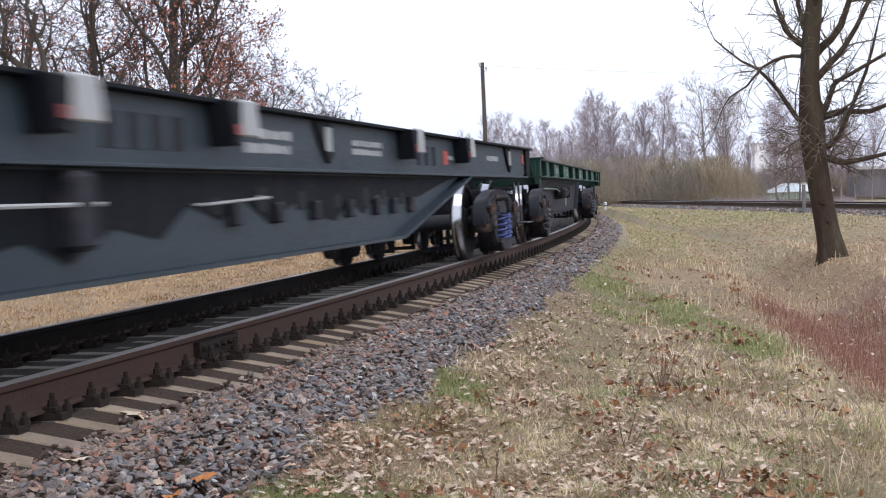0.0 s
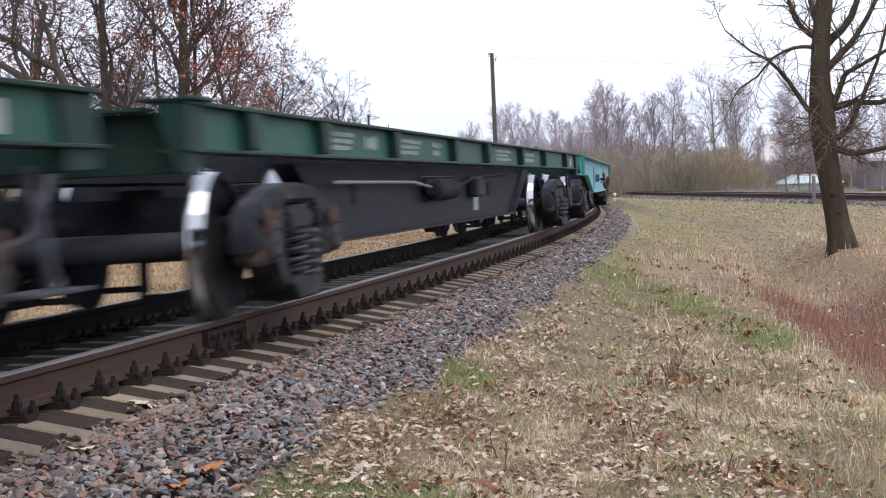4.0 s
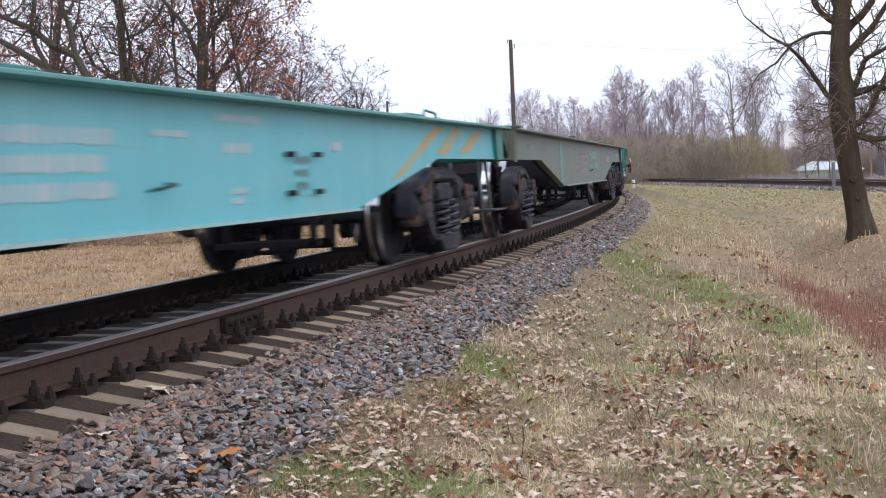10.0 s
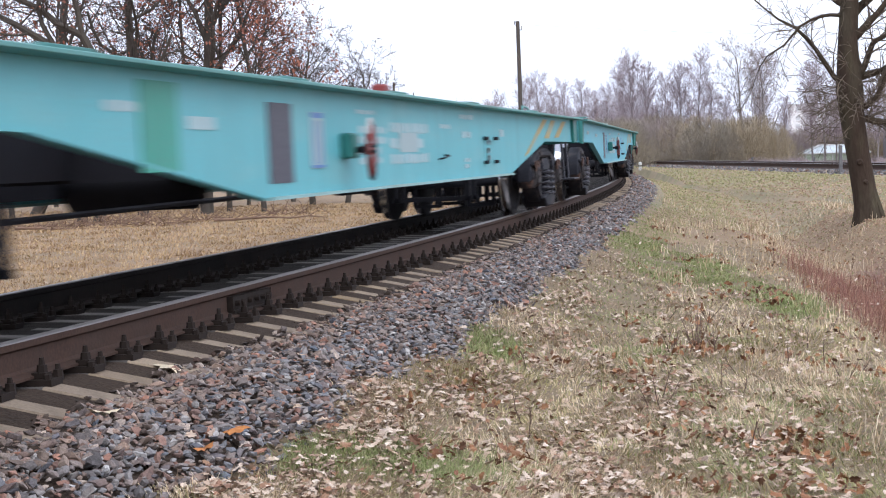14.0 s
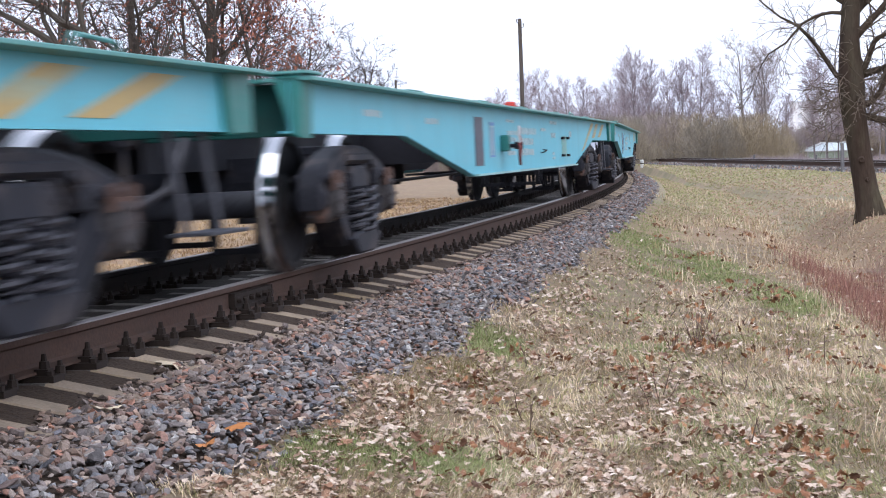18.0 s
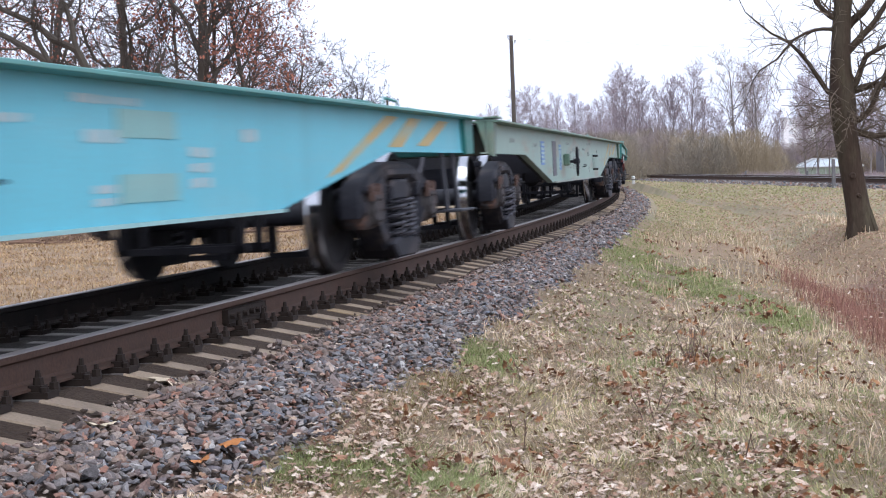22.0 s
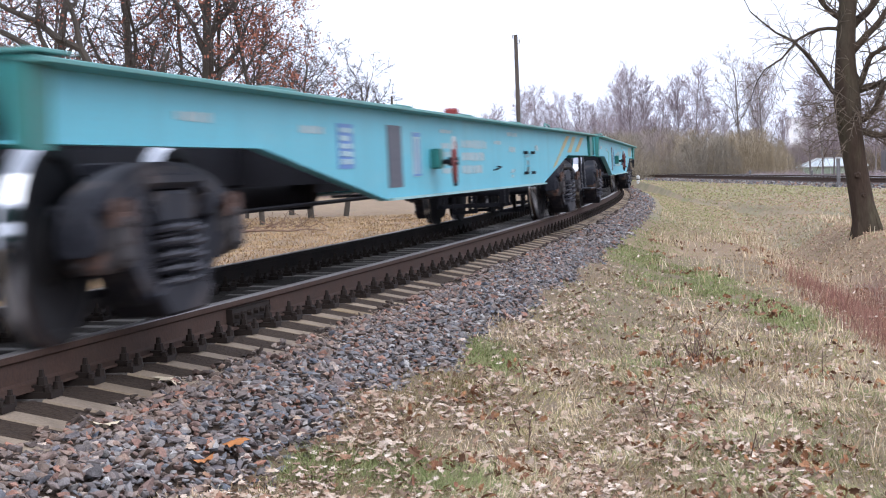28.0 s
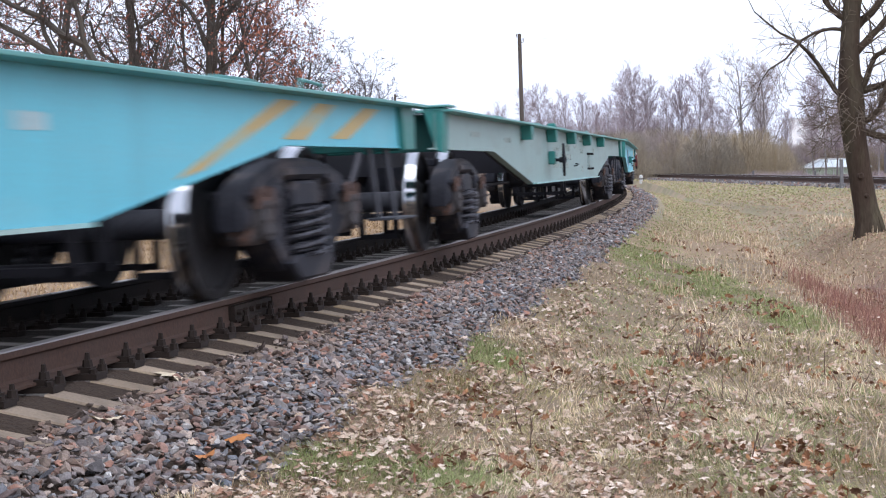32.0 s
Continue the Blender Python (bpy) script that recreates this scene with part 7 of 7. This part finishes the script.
def shrub_mesh(seed, h, stems, material, spread=0.9, thick=0.016):
    """A rounded leafless bush: upright stems that fan out into a dense haze of fine twigs."""
    r = np.random.RandomState(seed)
    n = stems * 36
    a, q, u = r.uniform(0, 2 * np.pi, n), np.sqrt(r.rand(n)), r.rand(n)
    lump = 1 + 0.22 * np.sin(3 * a + seed) + 0.12 * np.sin(7 * a + 2 * seed)
    rad = h * 0.62 * spread * lump
    top = h * np.sqrt(np.clip(1 - 0.85 * q * q, 0.05, 1)) * (0.8 + 0.2 * np.sin(5 * a + seed) * q)
    x, y, z = rad * q * np.cos(a), rad * q * np.sin(a), top * u ** 0.8 * 0.86 - 0.1
    v, f = blades(x, y, z, h * r.uniform(0.03, 0.10, n), thick * r.uniform(0.6, 1.4, n), r.uniform(0.0, 2.2, n), seed)
    return big_mesh("shrub", v, f, material)


def background():
    """Birches and bushes behind the second line, and the far edge of the wood."""
    px = lambda x, y: (x - 784) / 3120 * y
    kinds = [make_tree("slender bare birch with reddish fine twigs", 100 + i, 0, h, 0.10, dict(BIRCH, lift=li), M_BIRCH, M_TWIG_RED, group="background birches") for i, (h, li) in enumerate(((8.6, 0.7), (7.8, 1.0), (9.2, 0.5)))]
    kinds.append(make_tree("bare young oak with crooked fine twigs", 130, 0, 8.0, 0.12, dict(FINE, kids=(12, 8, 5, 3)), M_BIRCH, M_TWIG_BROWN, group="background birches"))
    rnd = random.Random(5)
    used = [False] * len(kinds)

    def put(k, x, y, size=1.0):
        plant(kinds[k], px(x, y), y, rnd.uniform(0, 360), size * 0.87, first=not used[k])
        used[k] = True

    for x, y, k, size in ((1105, 138, 0, 1.0), (1125, 135, 2, 0.95), (1150, 138, 1, 1.05), (1178, 140, 0, 0.9), (1210, 134, 1, 1.05), (1235, 132, 2, 0.98), (1262, 140, 0, 0.8), (1290, 138, 1, 0.75),
                          (1325, 124, 3, 1.15), (1345, 126, 0, 1.0), (1365, 124, 3, 1.1), (1390, 135, 1, 0.7), (940, 150, 2, 0.85), (962, 148, 0, 0.98), (985, 152, 1, 0.85), (1010, 146, 2, 0.78),
                          (1032, 150, 0, 0.86), (1055, 145, 1, 0.8), (1078, 150, 2, 0.75), (870, 160, 0, 0.75), (890, 158, 2, 0.8), (845, 165, 1, 0.7), (910, 160, 1, 0.72), (1440, 130, 0, 0.9),
                          (1462, 128, 2, 0.95), (1482, 130, 1, 0.85), (1505, 126, 0, 0.85), (1530, 128, 2, 0.7), (1555, 125, 1, 0.75), (1580, 128, 0, 0.8), (1610, 126, 2, 0.8),
                          (20, 120, 0, 0.8), (70, 118, 2, 0.8), (130, 125, 1, 0.8), (190, 120, 0, 0.85), (430, 130, 1, 0.75), (520, 135, 2, 0.7), (300, 128, 0, 0.8), (600, 150, 1, 0.6)):
        put(k, x, y, size)
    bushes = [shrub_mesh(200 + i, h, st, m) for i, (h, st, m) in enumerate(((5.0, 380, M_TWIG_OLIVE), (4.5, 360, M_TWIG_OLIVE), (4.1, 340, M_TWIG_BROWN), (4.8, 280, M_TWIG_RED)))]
    for i in range(92):
        if i < 62:
            x, y = 780 + i * 14 + rnd.uniform(-8, 8), rnd.uniform(104, 135)
        else:
            x, y = -80 + (i - 62) * 24 + rnd.uniform(-8, 8), rnd.uniform(95, 125)
        k = rnd.randint(0, 3)
        if 1050 < x < 1140:
            k = 0
        elif 1140 < x < 1330:
            k = rnd.choice((0, 1, 1, 2))
        elif 1385 < x < 1660:
            y = rnd.uniform(138, 150)
        tagged(part("bush", bushes[k], None, on_ground(px(x, y), y, rnd.uniform(0, 360), rnd.uniform(0.75, 1.1) * (1.0 if x < 1350 else 0.85))), "dense leafless bush with fine twigs", "bush", group="background bushes")
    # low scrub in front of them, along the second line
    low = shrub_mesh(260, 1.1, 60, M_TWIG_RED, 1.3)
    for i in range(46):
        y = rnd.uniform(88, 108)
        x = 1120 + i * 10
        if far_lateral(px(x, y), y) < -4:
            tagged(part("bush", low, None, on_ground(px(x, y), y, rnd.uniform(0, 360), rnd.uniform(0.6, 1.1))), "low reddish leafless scrub", "bush", group="low scrub")
    # the far wood, one uneven mass of stems
    r = np.random.RandomState(3)
    n = 30000
    ang = r.uniform(-0.32, 0.32, n)
    y = r.uniform(185, 260, n)
    x = ang * y
    h = (3.2 + 1.6 * np.sin(ang * 23) + 1.0 * np.sin(ang * 61 + 1)) * r.uniform(0.5, 1.25, n)
    h = h * np.where(ang > 0, 1.15, 0.75)
    h = np.where((ang > -0.035) & (ang < 0.005), h * 0.55, h)
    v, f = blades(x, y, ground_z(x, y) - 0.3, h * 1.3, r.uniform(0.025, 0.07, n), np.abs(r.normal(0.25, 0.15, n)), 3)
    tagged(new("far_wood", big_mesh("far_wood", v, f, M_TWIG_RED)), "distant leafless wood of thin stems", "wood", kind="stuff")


background()


# ---- the second line, poles, posts and buildings ----
def far_frame(s, lat=0.0):
    """The pose at s metres along the second line from its far end towards the viewer."""
    p = FAR_B - FAR_DIR * s
    m = Matrix((Vector((-FAR_DIR[0], -FAR_DIR[1], 0)), Vector((FAR_DIR[1], -FAR_DIR[0], 0)), Vector((0, 0, 1)))).transposed().to_4x4()
    m.translation = (p[0], p[1], FAR_Z)
    return m @ Matrix.Translation((0, -lat, 0))


def second_line():
    t = tagged(new("second_track", None), "second railway track on a low bank across the field", "railway track", kind="structure")
    for lat in (-0.8, 0.8):
        part("rail", rail_mesh("rail", lat, -30, 160, 5.0, far_frame), t)
    for i in range(150):
        part("sleeper", SL_MESH, t, far_frame(-5 + i * 0.55))
    r = np.random.RandomState(8)
    n = 9000
    s, lat = r.uniform(-30, 70, n), r.uniform(-2.3, 2.5, n)
    p = FAR_B[None] - FAR_DIR[None] * s[:, None] + np.array((FAR_DIR[1], -FAR_DIR[0]))[None] * -lat[:, None]
    shapes, tri = stone_shapes(6, 3)
    z = FAR_Z - 0.24 - np.clip(np.abs(lat) - 1.5, 0, 1) * 0.12 + r.uniform(-0.03, 0.03, n)
    v, f = scatter(shapes, tri, np.stack([p[:, 0], p[:, 1], z], -1), r.uniform(0.05, 0.09, n), turns(r, n), 4)
    tagged(new("ballast_stones", big_mesh("ballast_stones", v, f, M_STONE)), "grey ballast of the second track", "ballast", kind="stuff")


second_line()
M_POLE = mat("tarred_timber_pole", (0.075, 0.06, 0.05), 0.9, 0, 0.3, 2, 30, 0.4, stretch=(1, 1, 0.2))
M_POSTGREY = mat("grey_concrete_post", (0.33, 0.33, 0.34), 0.9, 0, 0.2, 5, 40, 0.3)
M_POSTDIM = mat("weathered_concrete_post", (0.13, 0.125, 0.13), 0.9, 0, 0.25, 5, 40, 0.3)
M_POSTWHITE = mat("white_painted_post", (0.5, 0.5, 0.49), 0.7, 0, 0.1, 5, 40, 0.1)
M_GLASSY = mat("pale_greenhouse_panes", (0.52, 0.58, 0.60), 0.25, 0, 0.15, 1, 8, 0.0)
M_GREENPANE = mat("greenish_greenhouse_panes", (0.36, 0.42, 0.33), 0.25, 0, 0.25, 1, 8, 0.0)
M_SHEDWALL = mat("weathered_grey_boards", (0.145, 0.13, 0.14), 0.9, 0, 0.3, 1, 12, 0.2, stretch=(1, 1, 0.2))
# wall and window tones of the far block, paled to hold haze
M_WALLPALE = mat("hazy_pale_wall", (0.72, 0.71, 0.72), 0.9, 0, 0.15, 0.5, 5, 0.1)
M_WINDOW = mat("hazy_pale_glass", (0.56, 0.57, 0.60), 0.15, 0, 0.1, 1, 5, 0.0)
M_ROOFGREY = mat("grey_sheet_roof", (0.52, 0.54, 0.56), 0.6, 0, 0.15, 1, 8, 0.1)


def pole(x, y, h, r, top_arm):
    t = tagged(new("utility_pole", None), "weathered timber utility pole beyond the line", "utility pole", group="utility poles")
    part("post", Geo().tube([(0, 0, -0.4), (0.02, 0, h * 0.5), (-0.02, 0, h)], [r, r * 0.92, r * 0.8], 12).mesh("post", M_POLE, smooth=True), t)
    if top_arm:
        for dx, z in ((-0.16, h - 0.12), (0.16, h - 0.35)):
            part("insulator", Geo().tube([(dx * 0.4, 0, z - 0.08), (dx, 0, z - 0.06), (dx, 0, z + 0.12)], [0.02, 0.02, 0.045], 8).mesh("insulator", M_POSTGREY), t)
    t.matrix_basis = on_ground(x, y)
    return t


pole(3.85, 85, 7.75, 0.115, True)
pole(-3.85, 150, 7.75, 0.12, False)


def wire(a, b, sag):
    pts = [Vector(a).lerp(Vector(b), i / 24) - Vector((0, 0, sag * 4 * (i / 24) * (1 - i / 24))) for i in range(25)]
    tagged(new("overhead_wire", Geo().tube(pts, 0.0035, 5).mesh("overhead_wire", M_POLE)), "thin overhead wire strung from a utility pole", "wire")


wire((4.0, 85, 6.95), (48, 92, 6.9), 0.8)


def fouling_post():
    """The small white marker where the two lines converge."""
    g = tagged(new("marker_post", None), "low white marker post between converging tracks", "marker post")
    part("post", Geo().tube([(0, 0, -0.1), (0, 0, 0.30)], 0.09, 12).mesh("post", M_POSTWHITE), g)
    part("cap", Geo().tube([(0, 0, 0.30), (0, 0, 0.36)], [0.115, 0.05], 12).mesh("cap", M_POSTWHITE), g)
    part("band", Geo().tube([(0, 0, 0.12), (0, 0, 0.18)], 0.113, 12).mesh("band", M_POLE), g)
    g.matrix_basis = on_ground(10.9, 97)


fouling_post()


def line_posts():
    for x, y, h, r in ((13.1, 58, 0.95, 0.055), (16.9, 96, 0.5, 0.05), (17.3, 82, 0.5, 0.05), (16.4, 110, 0.5, 0.05)):
        tagged(part("line_post", Geo().box(-r, r, -r, r, -0.2, h, 0.015).mesh("line_post", M_POSTDIM), None, on_ground(x, y)), "short grey concrete post beside the second track", "post", group="line posts")


line_posts()


def greenhouse():
    """A low glazed house with a hipped end behind the second line."""
    t = tagged(new("greenhouse", None), "low pale glazed greenhouse behind the second track", "greenhouse")
    L, D, H, T = 4.7, 3.2, 0.5, 1.12
    ridge0, ridge1 = 1.25, L - 0.4
    part("wall", Geo().box(0, L, 0, 0.06, 0, H).box(0, L, D - 0.06, D, 0, H).box(0, 0.06, 0.06, D - 0.06, 0, H).box(L - 0.06, L, 0.06, D - 0.06, 0, H).mesh("wall", M_GREENPANE), t, label="greenish glazed wall")
    a, b, c, d = (-0.1, -0.1, H), (L + 0.1, -0.1, H), (L + 0.1, D + 0.1, H), (-0.1, D + 0.1, H)
    e, f = (ridge0, D / 2, T), (ridge1, D / 2, T)
    part("roof", Geo().add([a, b, c, d, e, f], [(0, 1, 5, 4), (2, 3, 4, 5), (1, 2, 5), (3, 0, 4), (3, 2, 1, 0)]).mesh("roof", M_GLASSY), t, label="pale glazed hipped roof")
    for p, q in ((a, e), (d, e), (b, f), (c, f), (e, f), (a, b)):
        part("rib", Geo().tube([Vector(p) + Vector((0, 0, 0.03)), Vector(q) + Vector((0, 0, 0.03))], 0.055, 6).mesh("rib", M_POSTWHITE), t, label="white roof rib")
    for i in range(8):
        x = 0.05 + i * (L - 0.1) / 7
        part("mullion", Geo().box(x - 0.03, x + 0.03, -0.04, 0.0, 0, H).mesh("mullion", M_POSTWHITE), t)
        u = min(max(x, ridge0 + 0.1), ridge1 - 0.1)
        part("glazing_bar", Geo().tube([(x, -0.08, H + 0.02), (u, D / 2 - 0.05, T + 0.01)], 0.02, 5).mesh("glazing_bar", M_POSTGREY), t)
    t.matrix_basis = pose(27.2, 132, -0.4, 0, 0, -4)


greenhouse()


def long_shed():
    """A long grey shed with a white eave beside the greenhouse."""
    t = tagged(new("long_shed", None), "long grey boarded shed with a white eave", "shed")
    L, D, H, T = 11.0, 4.0, 2.1, 2.6
    part("wall", Geo().box(0, L, 0, 0.1, 0, H).box(0, L, D - 0.1, D, 0, H).box(0, 0.1, 0.1, D - 0.1, 0, T - 0.25).box(L - 0.1, L, 0.1, D - 0.1, 0, T - 0.25).mesh("wall", M_SHEDWALL), t)
    part("roof", Geo().add([(-0.2, -0.3, H - 0.02), (L + 0.2, -0.3, H - 0.02), (L + 0.2, D + 0.3, T), (-0.2, D + 0.3, T), (-0.2, -0.3, H + 0.1), (L + 0.2, -0.3, H + 0.1), (L + 0.2, D + 0.3, T + 0.1), (-0.2, D + 0.3, T + 0.1)],
                           [(0, 1, 2, 3), (7, 6, 5, 4), (0, 4, 5, 1), (0, 3, 7, 4), (1, 5, 6, 2), (2, 6, 7, 3)]).mesh("roof", M_ROOFGREY), t)
    part("eave", Geo().box(-0.22, L + 0.22, -0.36, -0.31, H - 0.06, H + 0.16).mesh("eave", M_POSTWHITE), t, label="white eave board")
    for i in range(12):
        x = 0.3 + i * (L - 0.6) / 11
        part("batten", Geo().box(x - 0.05, x + 0.05, -0.05, -0.003, 0, H - 0.06).mesh("batten", M_POSTDIM), t)
    t.matrix_basis = pose(33.5, 131, -0.4, 0, 0, -4)


long_shed()


def apartment():
    t = tagged(new("apartment_building", None), "pale apartment block far behind the trees", "building")
    W, D, H = 17, 12, 15
    part("wall", Geo().box(0, W, 0, D, -1, H).mesh("wall", M_WALLPALE), t)
    part("roof", Geo().box(-0.4, W + 0.4, -0.4, D + 0.4, H, H + 0.5).mesh("roof", M_ROOFGREY), t)
    for f in range(5):
        for i in range(5):
            x, z = 1.6 + i * 3.2, 1.2 + f * 2.9
            part("window", Geo().box(x, x + 1.5, -0.05, 0.02, z, z + 1.5).mesh("window", M_WINDOW), t)
    t.matrix_basis = pose(119, 600, -0.6, 0, 0, -6)


apartment()


def weeds():
    """A leafless sapling on the verge and a few single stalks."""
    stem = mat("dark_weed_stems", (0.12, 0.075, 0.055), 0.85, 0, 0.2, 10, 60, 0.0)
    rnd = random.Random(9)

    def bushy(x, y, h, n):
        g = Geo()
        for k in range(n):
            a = rnd.uniform(0, 6.28)
            d = Vector((math.cos(a) * rnd.uniform(0.1, 0.9), math.sin(a) * 0.5, 1)).normalized()
            p, pts = Vector((0, 0, -0.02)), [Vector((0, 0, -0.02))]
            ln = h * rnd.uniform(0.5, 1)
            for i in range(4):
                d = (d + Vector((rnd.gauss(0, 0.12), rnd.gauss(0, 0.12), 0.08))).normalized()
                p = p + d * ln / 4
                pts.append(p)
            g.tube(pts, [0.0045, 0.004, 0.0035, 0.003, 0.002], 4)
            for i in (1, 2, 3):
                e = (d + Vector((rnd.gauss(0, 0.7), rnd.gauss(0, 0.7), 0.2))).normalized()
                g.tube([pts[i], pts[i] + e * ln * 0.18], [0.003, 0.0018], 3)
        t = tagged(new("sapling", g.mesh("sapling", stem)), "small leafless sapling standing in dry grass", "sapling", group="saplings on the verge")
        t.matrix_basis = on_ground(x, y)

    bushy(1.82, 12.9, 0.36, 9)
    bushy(1.62, 12.75, 0.22, 6)
    bushy(1.98, 13.1, 0.2, 5)
    bushy(1.25, 10.4, 0.28, 2)
    bushy(1.5, 8.9, 0.3, 1)
    bushy(2.6, 11.5, 0.3, 2)
    bushy(3.4, 12.2, 0.3, 2)
    bushy(2.9, 9.6, 0.25, 2)
    bushy(2.3, 15.5, 0.3, 2)
    for _ in range(34):
        y = rnd.uniform(7.6, 19)
        x = rnd.uniform(0.04, 0.235) * y
        if line_coords(x, y)[1] > 1.7:
            bushy(x, y, rnd.uniform(0.1, 0.3), 1)


weeds()


def brush():
    """Heaps of dead twigs, bracken stalks and fallen branches at the edge of the trees beyond the track."""
    rnd = random.Random(63)
    dead = mat("dead_brown_brushwood", (0.17, 0.105, 0.07), 0.9, 0, 0.3, 8, 60, 0.1)
    for x, y, wd, n in ((-6.7, 39.5, 0.55, 70), (-8.6, 41.0, 0.8, 90), (-5.6, 42.0, 0.4, 50), (-10.4, 40.5, 0.9, 90), (-7.6, 43.0, 0.6, 60), (-4.0, 44.5, 0.5, 40)):
        g = Geo()
        for k in range(n):
            p = Vector((rnd.gauss(0, wd), rnd.gauss(0, 0.3), rnd.uniform(-0.02, 0.06)))
            d = Vector((rnd.gauss(0, 0.8), rnd.gauss(0, 0.5), abs(rnd.gauss(0.25, 0.45)))).normalized()
            q = p + d * rnd.uniform(0.15, 0.5)
            e = q + (d + Vector((rnd.gauss(0, 0.4), 0, -0.25))).normalized() * rnd.uniform(0.1, 0.3)
            g.tube([p, q, e], [0.012, 0.008, 0.004], 3, caps=False)
        t = tagged(new("brush_heap", g.mesh("brush_heap", dead)), "low heap of dead brown twigs and bracken", "brushwood", kind="stuff")
        t.matrix_basis = on_ground(x, y)
    for x, y, ln, turn in ((-5.2, 40.0, 2.6, 12), (-9.4, 38.8, 1.8, -20)):
        pts = [Vector((ln * i / 6, rnd.gauss(0, 0.05), 0.05 + rnd.uniform(0, 0.06))) for i in range(7)]
        g = Geo().tube(pts, [0.04 - 0.005 * i for i in range(7)], 6)
        for i in range(1, 6):
            g.tube([pts[i], pts[i] + Vector((0.3, rnd.gauss(0, 0.2), rnd.uniform(0.05, 0.3)))], [0.015, 0.005], 4)
        t = tagged(new("fallen_branch", g.mesh("fallen_branch", dead)), "long dead branch lying in dry grass", "branch", group="fallen branches")
        t.matrix_basis = on_ground(x, y, turn)


brush()

motions()
